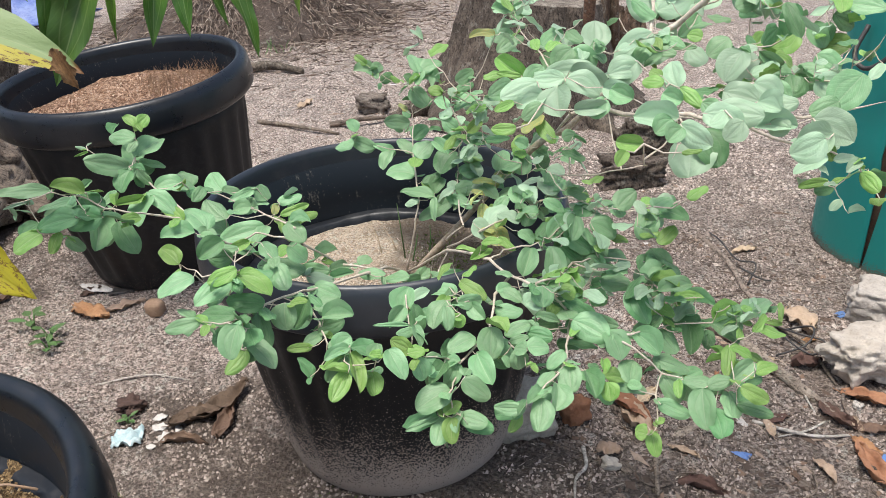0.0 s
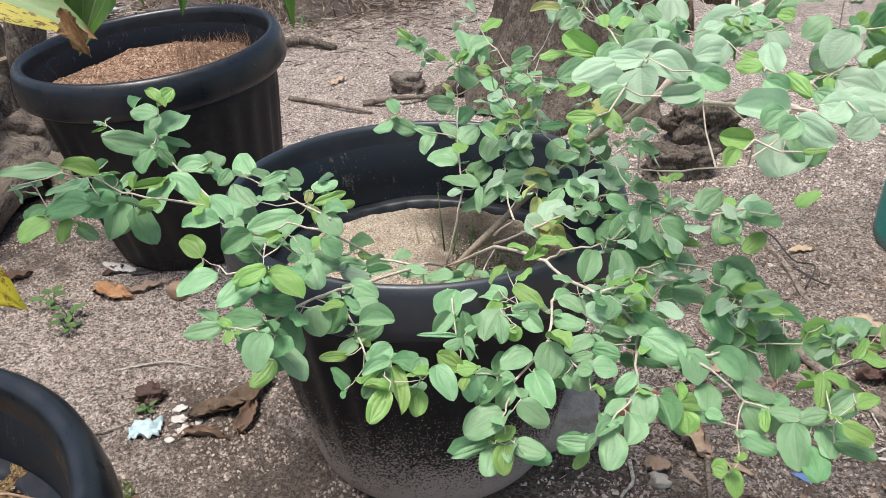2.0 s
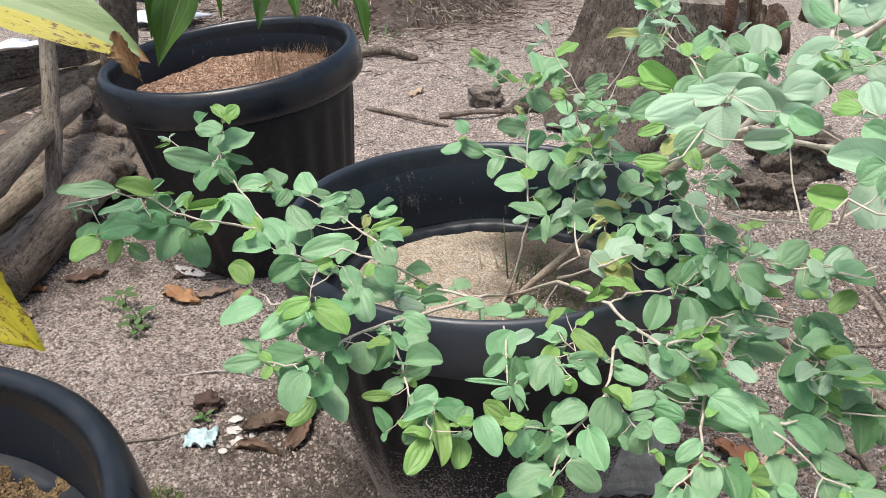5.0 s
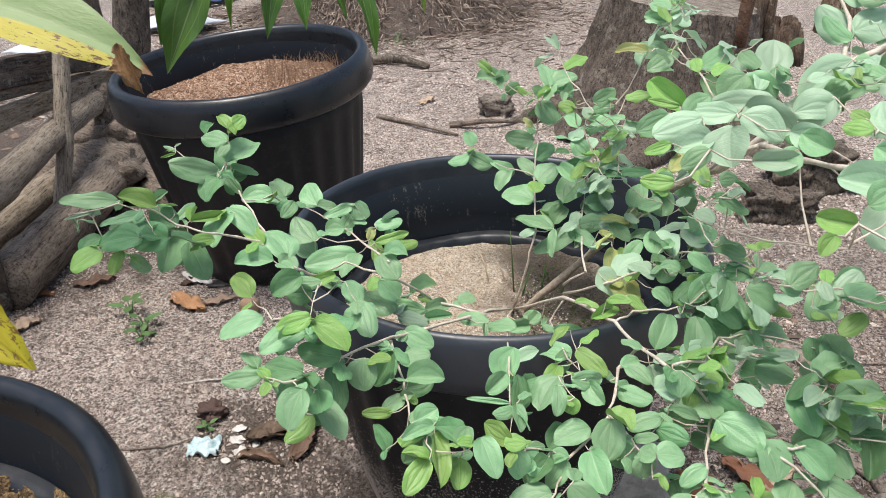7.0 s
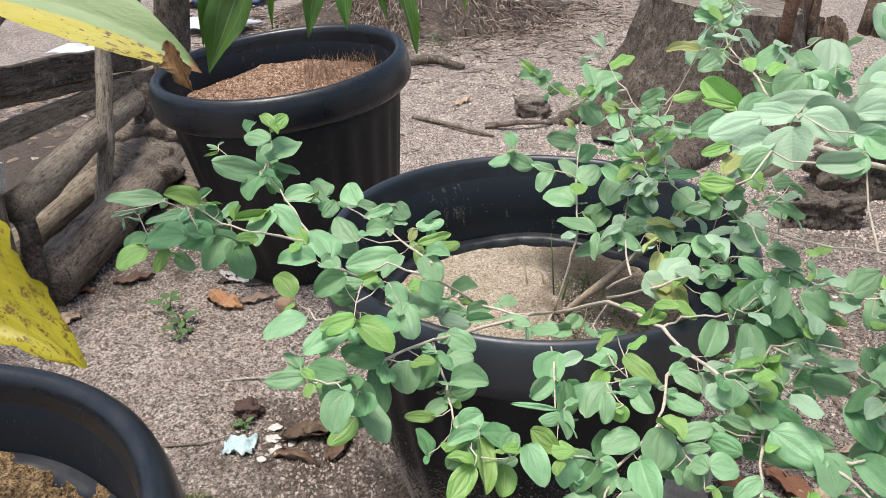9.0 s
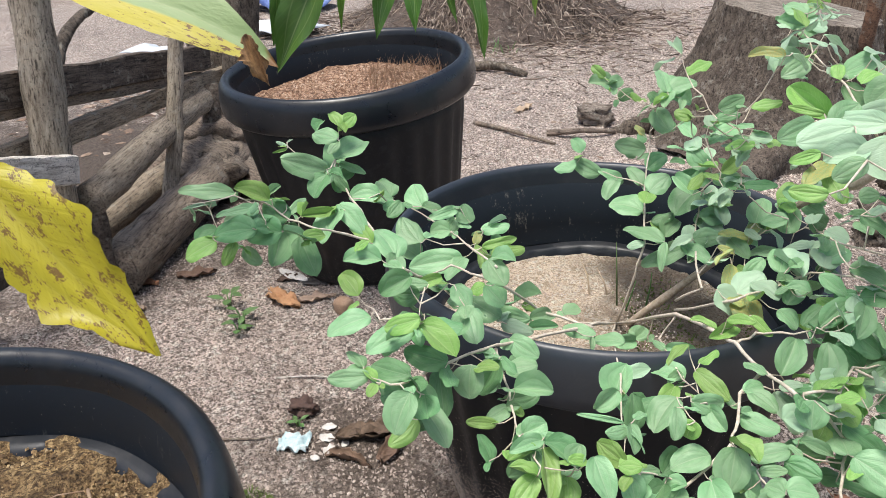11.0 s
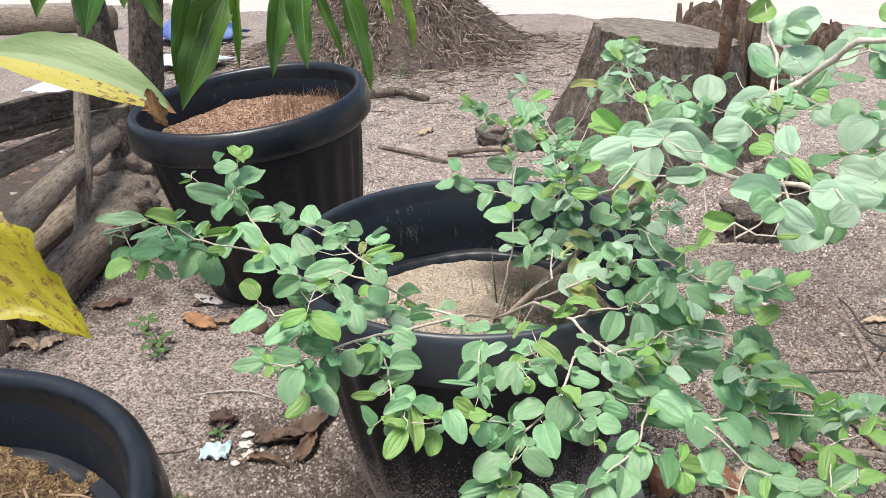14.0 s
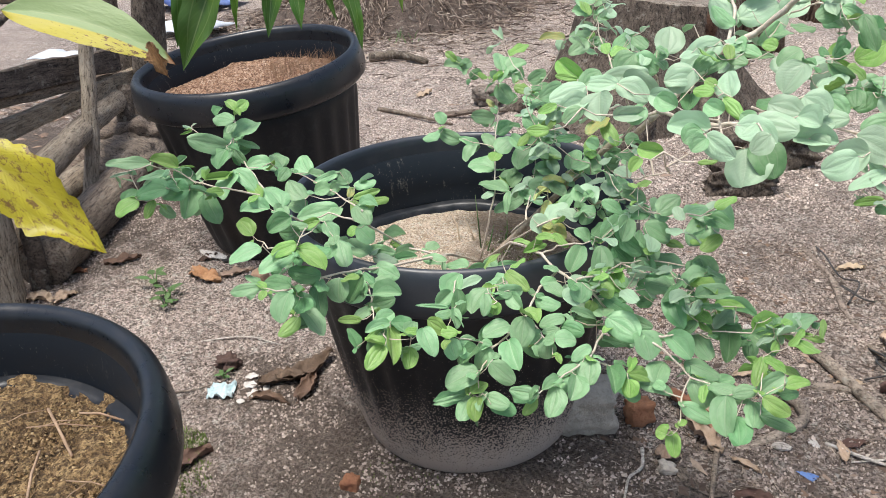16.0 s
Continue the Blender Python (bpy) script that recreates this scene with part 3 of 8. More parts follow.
def fence():
    f = thing("rustic_fence", "rustic garden fence of old boards and poles", "fence", tuple(FA))
    bits = [
        pole("post", on_fence(0.05, -0.05, 0.03), on_fence(0.265, 1.0, 0.02), 0.048, 0.043, POST_BARK, "stout lichened post", "", 3, 18, 0.008),
        pole("post", on_fence(0.55, -0.05, 0.035), on_fence(0.875, 0.58, 0.045), 0.027, 0.024, POST_BARK, "thin round post", "", 4, 12, 0.006),
        pole("post", on_fence(-0.1, -0.05, -0.1), on_fence(-0.1, 0.4, -0.1), 0.03, 0.03, TRUNK_BARK, "short dark post", "", 5, 12),
        pole("rail", on_fence(0.16, 0.275, 0.085), on_fence(1.2, 0.272, -0.03), 0.043, 0.04, POST_BARK, "round bark-covered rail", "", 6, 18, 0.006),
        board("rail", on_fence(-0.45, 0.565, 0.1), on_fence(0.125, 0.372, 0.085), 0.07, 0.035, WHITE_WOOD, "bleached flaking board", "", 7),
        board("rail", on_fence(-0.4, 0.64, -0.04), on_fence(1.2, 0.40, -0.03), 0.085, 0.024, DARK_WOOD, "dark old board", "", 8),
        board("rail", on_fence(-0.4, 0.595, -0.06), on_fence(1.15, 0.345, -0.05), 0.034, 0.03, WEATHERED, "narrow pale-edged batten", "", 9),
        board("rail", on_fence(0.05, 0.42, -0.035), on_fence(1.4, 0.30, -0.03), 0.06, 0.03, WEATHERED, "weathered plank", "", 10),
        pole("brace", on_fence(0.32, 0.55, -0.06), on_fence(0.64, 0.68, -0.06), 0.019, 0.012, TRUNK_BARK, "crooked dark stick", "", 12, 8, 0.02),
        pole("post", on_fence(0.98, -0.05, 0.0), on_fence(1.135, 0.31, 0.0), 0.036, 0.03, TRUNK_BARK, "short dark stump of a post", "", 14, 12, 0.004),
        pole("post", on_fence(0.13, -0.04, 0.09), on_fence(0.17, 0.24, 0.085), 0.026, 0.024, TRUNK_BARK, "short dark prop under the round rail", "", 15, 10, 0.004),
        board("rail", on_fence(-0.5, 0.22, -0.02), on_fence(0.1, 0.2, -0.02), 0.09, 0.03, DARK_WOOD, "low dark board", "", 13),
    ]
    bpy.context.view_layer.update()
    for b in bits:
        m = b.matrix_world.copy()
        b.parent = f
        b.matrix_parent_inverse = Matrix.Translation(-FA)
        b.matrix_basis = m


fence()
pole("log", on_fence(0.16, 0.065, 0.1), on_fence(1.2, 0.06, 0.06), 0.07, 0.075, LOG_BARK, "thick brown bark-covered log lying along the fence", "log", 21, 22, 0.012)
pole("log", on_fence(0.25, 0.05, -0.12), on_fence(1.5, 0.05, -0.1), 0.05, 0.05, WEATHERED, "grey weathered log on the ground behind the fence", "log", 22, 16, 0.012)


def bent_tree():
    """Two leaning stems from one rooted foot behind the planter."""
    base = Vector((-1.86, 1.98, 0.0))
    t = thing("small_tree", "small tree with two leaning grey stems and knotted roots", "tree", tuple(base))
    rng = random.Random(8)
    part("trunk", tube(spline([(0, 0, -0.05), (0.01, 0.03, 0.2), (0.06, 0.08, 0.6), (0.16, 0.14, 1.2), (0.3, 0.2, 2.2)], 5), [0.075 - 0.0012 * i for i in range(21)], 14, True, 0.06, rng), TRUNK_BARK, t)
    part("trunk", tube(spline([(-0.04, 0.0, 0.02), (-0.12, 0.04, 0.3), (-0.17, 0.05, 0.6), (-0.18, 0.08, 1.2), (-0.22, 0.12, 2.2)], 5), [0.075 - 0.0012 * i for i in range(21)], 12, True, 0.06, rng), TRUNK_BARK, t)
    for pts, r in (([(0, 0, 0.1), (0.1, -0.2, 0.06), (0.2, -0.42, 0.03), (0.22, -0.6, -0.03)], 0.06), ([(0, 0, 0.1), (0.2, -0.08, 0.06), (0.42, -0.1, 0.02), (0.6, -0.16, -0.03)], 0.05),
                   ([(0, 0, 0.08), (-0.06, -0.25, 0.06), (-0.02, -0.5, 0.03), (-0.1, -0.7, -0.03)], 0.055), ([(0.05, 0, 0.1), (0.15, -0.2, 0.1), (0.12, -0.36, 0.05), (0.2, -0.5, -0.02)], 0.04)):
        sp = spline(pts, 5)
        part("root", tube(sp, [r * (1 - 0.7 * i / len(sp)) for i in range(len(sp))], 10, True, 0.12, rng), LOG_BARK, t)
    for x, y, size, k in ((0.16, -0.3, (0.17, 0.11, 0.085), 31), (0.02, -0.14, (0.15, 0.12, 0.1), 33), (0.34, -0.22, (0.12, 0.06, 0.05), 35)):
        bulge = rough_rock(size, k, 4, 0.45)
        bmesh.ops.rotate(bulge, verts=bulge.verts, cent=(0, 0, 0), matrix=Matrix.Rotation(-0.7, 3, "Z"))
        bmesh.ops.translate(bulge, verts=bulge.verts, vec=(x, y, -0.03))
        part("root", bulge, LOG_BARK, t, "knotted swelling of the root")


bent_tree()


def stump():
    c = Vector((-0.06, 3.18, 0.0))
    s = thing("tree_stump", "old sawn tree stump with flaring roots and grey bark", "tree stump", tuple(c))
    rng = random.Random(5)

    def warp(a, r, z):
        flare = 1 + 0.22 * max(0.0, 1 - z / 0.32) ** 2 * (0.6 + 0.6 * math.sin(3 * a + 0.7) + 0.3 * math.sin(7 * a))
        n_ = noise.noise(Vector((3 * math.cos(a), 3 * math.sin(a), 5 * z))) + 0.5 * noise.noise(Vector((9 * math.cos(a), 9 * math.sin(a), 9 * z)))
        lean = 0.03 - 0.13 * r * math.cos(a) - 0.03 * r * math.sin(a) * min(1.0, max(0.0, (z - 0.2) / 0.2))
        return r * (flare + 0.08 * n_ + 0.03 * math.sin(19 * a + 6 * z)), z + lean

    prof = [(0.44, -0.05), (0.42, 0.02), (0.395, 0.08), (0.37, 0.16), (0.345, 0.24), (0.325, 0.32), (0.30, 0.39), (0.29, 0.43), (0.283, 0.45)]
    part("bark", lathe(prof, 90, warp), TRUNK_BARK, s)
    part("cut_top", lathe([(0.283, 0.45), (0.27, 0.456), (0.2, 0.452), (0.1, 0.458), (0.004, 0.454)], 90, warp), STUMP_WOOD, s, "pale weathered sawn top")
    for pts, r in (([(-0.35, -0.15, 0.07), (-0.5, -0.26, 0.02), (-0.62, -0.3, -0.04)], 0.06), ([(0.22, -0.2, 0.08), (0.32, -0.3, 0.03), (0.42, -0.4, -0.04)], 0.07),
                   ([(0.0, -0.33, 0.1), (0.05, -0.5, 0.04), (-0.05, -0.7, -0.02)], 0.09)):
        sp = spline(pts, 6)
        part("root", tube(sp, [r * (1 - 0.65 * i / len(sp)) for i in range(len(sp))], 12, True, 0.12, rng), TRUNK_BARK, s)


stump()
pole("garden_stake", (0.20, 2.92, 0.37), (0.25, 2.88, 1.25), 0.024, 0.022, STAKE_WOOD, "brown wooden stake leaning on the bark of the stump", "stake", 31, 10, 0.006)


def stub(x, y, h, r, seed):
    """Dried fibrous stub: a ragged core in loose sheaths."""
    t = thing("dead_plant_stub", "shaggy dried brown stub behind the stump", "plant stub", (x, y, 0.0), "dried stubs")
    rng = random.Random(seed)
    part("core", lathe([(r * 1.2, -0.05), (r * 1.05, 0.1), (r, h * 0.6), (r * 0.95, h * 0.9), (r * 0.5, h), (0.004, h * 0.96)], 40, lambda a, q, z: (q * (1 + 0.14 * noise.noise(Vector((5 * math.cos(a), 5 * math.sin(a), z * 2 + seed)))), z + (0.09 * noise.noise(Vector((4 * math.cos(a), 4 * math.sin(a), seed))) if z > h * 0.8 else 0))), STUB_WOOD, t)
    for i in range(16):
        a = 2 * math.pi * i / 16 + rng.uniform(-0.2, 0.2)
        d = Vector((math.cos(a), math.sin(a), 0))
        top = h * rng.uniform(0.6, 1.1)
        part("sheath", tube([d * r * 1.25 + Vector((0, 0, -0.03)), d * r * 1.1 + Vector((0, 0, top * 0.5)), d * r * rng.uniform(1.0, 1.2) + Vector((0, 0, top))], [0.02, 0.024, 0.008], 7, True, 0.2, rng), STUB_WOOD, t)


stub(0.06, 4.1, 0.46, 0.18, 41)
stub(0.60, 5.2, 0.2, 0.09, 42)
stub(0.30, 4.3, 0.2, 0.1, 43)


def island_mat(name, *stops, rough=0.9):
    m, t, b = mat(name)
    r = t.nodes.new("ShaderNodeNewGeometry").outputs["Random Per Island"]
    col = ramp(t, r, *stops)
    col = mix(t, ramp(t, noise_tex(t, coords(t), 120.0), (0.4, 0.0), (0.7, 0.5)), col, (0.12, 0.09, 0.07))
    out(t, b, col, rough)
    return m


STRAND = island_mat("root_strand", (0.0, (0.06, 0.042, 0.034)), (0.4, (0.22, 0.165, 0.13)), (0.8, (0.40, 0.32, 0.255)), (1.0, (0.60, 0.52, 0.43)))


def palm():
    c = Vector((-2.35, 5.0, 0.0))
    p = thing("palm_tree", "palm with a broad cone of dark matted roots", "palm tree", tuple(c))
    rng = random.Random(11)
    prof = [(1.12, -0.06), (1.0, 0.02), (0.82, 0.12), (0.62, 0.28), (0.45, 0.46), (0.33, 0.66), (0.26, 0.9), (0.22, 1.3), (0.2, 2.0), (0.19, 3.2)]
    part("root_cone", lathe(prof, 80, lambda a, r, z: (r * (1 + 0.1 * noise.noise(Vector((2 * math.cos(a), 2 * math.sin(a), 3 * z))) + 0.04 * math.sin(23 * a)), z)), ROOT_FIBRE, p)
    vs, fs = [], []
    for i in range(11000):
        a = rng.uniform(-2.9, 0.6)
        z = 0.95 * rng.random() ** 1.6
        rr = np.interp(z, [-0.06, 0.02, 0.12, 0.28, 0.46, 0.66, 0.9, 1.3], [1.12, 1.0, 0.82, 0.62, 0.45, 0.33, 0.26, 0.22]) + rng.uniform(0, 0.03)
        o = Vector((rr * math.cos(a), rr * math.sin(a), z))
        d = Vector((math.cos(a) * 0.7, math.sin(a) * 0.7, -0.55)) + Vector([rng.uniform(-1.1, 1.1) for _ in range(3)])
        if i > 8000:
            # fallen strands lie flat round the foot
            rr = rng.uniform(0.85, 1.0 + 1.3 * rng.random())
            o = Vector((rr * math.cos(a), rr * math.sin(a), rng.uniform(0.01, 0.03)))
            d = Vector((rng.uniform(-1, 1), rng.uniform(-1, 1), rng.uniform(-0.05, 0.15)))
        d.normalize()
        ln, w = rng.uniform(0.04, 0.16), rng.uniform(0.002, 0.005)
        s = d.cross(Vector((rng.uniform(-1, 1), rng.uniform(-1, 1), 1))).normalized() * w
        u = d.cross(s).normalized() * w
        k = len(vs)
        tip = o + d * ln + Vector((0, 0, -0.02))
        vs += [o + s, o - s * 0.5 + u, o - s * 0.5 - u, tip]
        fs += [(k, k + 1, k + 3), (k + 1, k + 2, k + 3), (k + 2, k, k + 3)]
    me = bpy.data.meshes.new("root_strand")
    me.from_pydata([tuple(v) for v in vs], [], fs)
    me.materials.append(STRAND)
    ob = new("root_strand", me)
    ob.parent = p
    tagged(ob, "loose dry root strands", kind="stuff")


palm()


def tarp(name, at, size, material, label, seed):
    bm = bmesh.new()
    n = 26
    g = []
    for j in range(n):
        row = []
        for i in range(n):
            x, y = (i / (n - 1) - 0.5) * size[0], (j / (n - 1) - 0.5) * size[1]
            q = Vector((x * 2.2, y * 2.2, seed))
            h = size[2] * max(0.0, 1 - (2 * x / size[0]) ** 2) * max(0.0, 1 - (2 * y / size[1]) ** 2)
            row.append(bm.verts.new((x + 0.05 * noise.noise(q * 2), y + 0.05 * noise.noise(q * 2 + Vector((9, 0, 0))), 0.03 + h + 0.09 * abs(noise.noise(q)) + 0.04 * noise.noise(q * 3))))
        g.append(row)
    for j in range(n - 1):
        for i in range(n - 1):
            bm.faces.new((g[j][i], g[j][i + 1], g[j + 1][i + 1], g[j + 1][i]))
    ob = solid(name, bm, material, label, "tarpaulin", at)
    md = ob.modifiers.new("thickness", "SOLIDIFY")
    md.thickness = 0.004


tarp("tarpaulin", (-4.1, 4.8, 0.0), (0.7, 0.6, 0.16), TARP_BLUE, "crumpled blue plastic tarpaulin heaped on the ground", 2)
tarp("plastic_sheet", (-3.35, 3.9, 0.0), (0.5, 0.4, 0.08), TARP_WHITE, "grey-white plastic sheet lying on the ground", 5)
tarp("plastic_sheet", (-3.6, 3.0, 0.0), (0.4, 0.2, 0.04), TARP_WHITE, "grey-white plastic sheet lying on the ground", 7)


# ---- teal drum ----
def teal_drum():
    c = Vector((1.20, 1.98, 0.0))
    d = thing("plastic_drum", "teal plastic drum planter with a long dark split in its side", "planter", tuple(c))
    R, Ht = 0.26, 0.72
    slit = radians(-131.5)
    bm = bmesh.new()
    n, m = 90, 18
    rows = []
    for j in range(m + 1):
        z = Ht * j / m
        a0 = slit + 0.03 * math.sin(5 * z)
        gap = 0.012 + 0.05 * min(1.0, z / 0.3)
        row = []
        for i in range(n + 1):
            a = a0 + gap + (2 * math.pi - 2 * gap) * i / n
            r = R * (0.97 + 0.05 * z / Ht) * (1 + 0.012 * math.sin(3 * a)) + (0.006 if 0.3 < z < 0.36 else 0.0)
            row.append((bm.verts.new((r * math.cos(a), r * math.sin(a), z)), bm.verts.new(((r - 0.006) * math.cos(a), (r - 0.006) * math.sin(a), z))))
        rows.append(row)
    for p, q in zip(rows, rows[1:]):
        for i in range(n):
            bm.faces.new((p[i][0], p[i + 1][0], q[i + 1][0], q[i][0]))
            bm.faces.new((p[i + 1][1], p[i][1], q[i][1], q[i + 1][1]))
        for i in (0, n):
            bm.faces.new((p[i][0], q[i][0], q[i][1], p[i][1]))
    for i in range(n):
        bm.faces.new((rows[-1][i][0], rows[-1][i + 1][0], rows[-1][i + 1][1], rows[-1][i][1]))
    bmesh.ops.recalc_face_normals(bm, faces=bm.faces)
    part("drum_wall", bm, TEAL, d)
    part("soil_core", lathe([(0.004, Ht - 0.08), (R - 0.05, Ht - 0.08), (R - 0.045, 0.0)], 48), DRY_DARK, d, "dark damp soil inside")
    part("bail_handle", tube(spline([(-0.25, -0.1, 0.62), (-0.275, -0.13, 0.56), (-0.255, -0.16, 0.53), (-0.22, -0.19, 0.56), (-0.19, -0.2, 0.63)], 5), 0.006, 8), BLACK_CORD, d, "bent black wire handle")


teal_drum()

pole("log", (-7.4, 4.3, 0.11), (-5.3, 5.05, 0.1), 0.14, 0.12, WEATHERED, "thick grey log lying on the sand by the trees", "log", 23, 18, 0.02)


# ---- leafy shrub ----
def blade(kind):
    """A leaf blade of unit length along y and unit width along x, with uv; kind changes its curl."""
    rng = random.Random(kind)
    rows, cols = 13, 9
    fold = rng.uniform(0.05, 0.3) if kind < 9 else rng.uniform(0.5, 0.8)
    droop, twist = rng.uniform(-0.1, 0.3), rng.uniform(-0.25, 0.25)
    cup = rng.uniform(-0.55, 0.2)
    lop = rng.uniform(-0.06, 0.06)
    bm = bmesh.new()
    uv = bm.loops.layers.uv.new()
    grid, tex = [], {}
    for j in range(rows):
        th = math.pi * (0.02 + 0.96 * j / (rows - 1))
        v = 0.5 - 0.5 * math.cos(th)
        # oval, fullest below the middle, rounded at both ends with a tiny tip
        half = 0.5 * math.sin(th) ** 0.86 * (1 + 0.1 * math.cos(th)) * (1 + 0.02 * math.sin(9 * v + kind))
        row = []
        for i in range(cols):
            s = 2 * i / (cols - 1) - 1
            x = half * s * (1 + (lop * 2 if s > 0 else -lop * 2)) + lop * math.sin(3 * v)
            z = fold * abs(s) * half - droop * v * v + twist * s * half * (v - 0.3) + cup * half * s * s * 0.5 + 0.045 * math.sin((8 + kind % 5) * v + 2.5 * s + kind) * abs(s) ** 2
            # the blade bulges between the three veins
            z += 0.035 * half * abs(math.sin(2 * math.pi * s)) * math.sin(th) ** 0.5
            p = bm.verts.new((x, v + 0.014 * (1 - abs(s)) * (1 if j == rows - 1 else 0), z))
            tex[p] = (0.5 + 0.5 * s, v)
            row.append(p)
        grid.append(row)
    for a, b in zip(grid, grid[1:]):
        for i in range(cols - 1):
            f = bm.faces.new((a[i], a[i + 1], b[i + 1], b[i]))
            f.smooth = True
            for lp in f.loops:
                lp[uv].uv = tex[lp.vert]
    return bm


TONES = {"d": LEAF_DEEP, "m": LEAF_MID, "p": LEAF_PALE, "y": LEAF_YOUNG, "l": LEAF_YELLOW}
BLADES = {}
for tone, material in TONES.items():
    for kind in range(11):
        me = bpy.data.meshes.new("leaf")
        bm = blade(kind)
        bm.to_mesh(me)
        bm.free()
        me.materials.append(material)
        BLADES[tone, kind] = me

shrub = thing("jujube_shrub", "sprawling jujube shrub with round green leaves on pale zigzag twigs", "shrub", (0.035, 0.985, 0.335))
TWIGS = []
leaf_rng = random.Random(77)


def twig(points, r0, r1, material):
    ob = new("branch", bpy.data.meshes.new("branch"))
    ob.data.materials.append(material)
    ob.parent = shrub
    ob.matrix_parent_inverse = Matrix.Translation(-shrub.location)
    TWIGS.append((ob, points, r0, r1, []))
    return TWIGS[-1]


def leaves(b, rows, pairs=True):
    """Each row: base x, y, z; heading, rise and bank in degrees; length, width; tone. pairs: smaller leaves beside."""
    for x, y, z, yaw, rise, bank, length, width, tone in rows:
        ob = new("leaf", BLADES[tone, leaf_rng.randrange(11)])
        ob.parent = b[0]
        ob.matrix_basis = pose(x, y, z, 0, 0, yaw) @ pose(0, 0, 0, rise, 0, 0) @ pose(0, 0, 0, 0, bank, 0) @ Matrix.Diagonal((width, length * 0.93, length * 0.93, 1))
        b[4].append(Vector((x, y, z)))
        high = z > 0.5 and x > 0.1 and y > 0.6
        for i in range((3 if high and x > 0.15 else 2 if high else int(leaf_rng.random() < 0.85)) if pairs else 0):
            # a smaller leaf or a folded young one at the same node
            k = leaf_rng.uniform(0.5, 0.95) if high else leaf_rng.uniform(0.4, 0.75)
            turn = leaf_rng.choice((-1, 1)) * leaf_rng.uniform(50, 150)
            gap = 0.026 if high else 0.006
            o = Vector((x, y, z)) + Vector([leaf_rng.uniform(-gap, gap) for _ in range(3)])
            # high ones often take the pale tone, painted as brightly lit
            small = new("leaf", BLADES["y" if leaf_rng.random() < 0.16 else "p" if high and leaf_rng.random() < 0.55 else tone, leaf_rng.randrange(11)])
            small.parent = b[0]
            small.matrix_basis = pose(o.x, o.y, o.z, 0, 0, yaw + turn) @ pose(0, 0, 0, leaf_rng.uniform(-35, 25), 0, 0) @ pose(0, 0, 0, 0, leaf_rng.uniform(-35, 35), 0) @ Matrix.Diagonal((width * k * 1.05, length * k, length * k, 1))
            b[4].append(o)


def finish_twigs():
    """Stems with knobbly nodes, and a stalk to each leaf."""
    rng = random.Random(6)
    for ob, points, r0, r1, bases in TWIGS:
        fine = []
        pts = [Vector(p) for p in points]
        for a, b in zip(pts, pts[1:]):
            for k in range(3):
                fine.append(a.lerp(b, k / 3) + (Vector([rng.uniform(-1, 1) for _ in range(3)]) * 0.0016 if k or a != pts[0] else Vector()))
        fine.append(pts[-1])
        n = len(fine)
        rad = [(r0 + (r1 - r0) * i / (n - 1)) * (1.22 if i % 3 == 0 else 1.0) for i in range(n)]
        rad[-2:] = [0.75 * rad[-2], 0.3 * rad[-1]]
        bm = tube(fine, [0.55 * r for r in rad], 7, True)
        nodes = list(fine)
        for base in sorted(bases, key=lambda q: min((p - q).length for p in fine)):
            start = min(nodes, key=lambda q: (q - base).length)
            reach = (base - start).length
            if reach > 0.002:
                mid = start.lerp(base, 0.55) - Vector((0, 0, 0.12 * reach))
                w = 0.0005 if reach < 0.03 else 0.0007
                tube([start, mid, base], [w * 1.5, w * 1.1, w], 5, False, 0, None, bm)
                nodes += [mid, base]
        bm.to_mesh(ob.data)
        bm.free()
        ob.data.polygons.foreach_set("use_smooth", [True] * len(ob.data.polygons))


b = twig([(0.035, 0.985, 0.320), (0.100, 0.990, 0.395), (0.185, 1.010, 0.495), (0.240, 0.998, 0.560), (0.278, 0.979, 0.604), (0.322, 0.955, 0.638), (0.370, 0.952, 0.687)], 0.0105, 0.0085, BRANCH_MAIN)
b = twig([(0.345, 0.954, 0.662), (0.370, 0.952, 0.692), (0.405, 0.980, 0.735), (0.440, 1.005, 0.769), (0.472, 1.020, 0.785), (0.509, 1.005, 0.824), (0.534, 0.985, 0.850), (0.580, 0.980, 0.856), (0.640, 0.985, 0.862), (0.720, 0.990, 0.872)], 0.0092, 0.0062, BRANCH_PALE)
leaves(b, (
    (0.443, 1.029, 0.794, 75, 34, -49, 0.048, 0.021, "m"),
    (0.415, 0.950, 0.781, -103, -31, 43, 0.026, 0.016, "m"),
    (0.445, 0.936, 0.770, -108, -12, 40, 0.035, 0.019, "m"),
    (0.457, 1.017, 0.756, -122, 7, 67, 0.058, 0.013, "m"),
    (0.505, 1.039, 0.799, 137, -42, -57, 0.044, 0.027, "m"),
    (0.447, 1.011, 0.775, -164, 5, 35, 0.041, 0.025, "m"),
    (0.445, 0.975, 0.757, -133, -1, 25, 0.028, 0.017, "d"),
))
leaves(b, (
    (0.362, 0.947, 0.766, 7, 51, 6, 0.050, 0.044, "p"),
    (0.509, 0.953, 0.782, 78, 13, -60, 0.023, 0.020, "y"),
), False)
b = twig([(0.035, 0.985, 0.335), (0.162, 0.823, 0.478), (0.224, 0.729, 0.529), (0.251, 0.705, 0.534), (0.284, 0.672, 0.530), (0.318, 0.622, 0.551), (0.346, 0.616, 0.543), (0.373, 0.623, 0.511), (0.371, 0.584, 0.505), (0.379, 0.497, 0.528), (0.394, 0.518, 0.509), (0.417, 0.521, 0.500)], 0.0042, 0.0018, BRANCH_PALE)
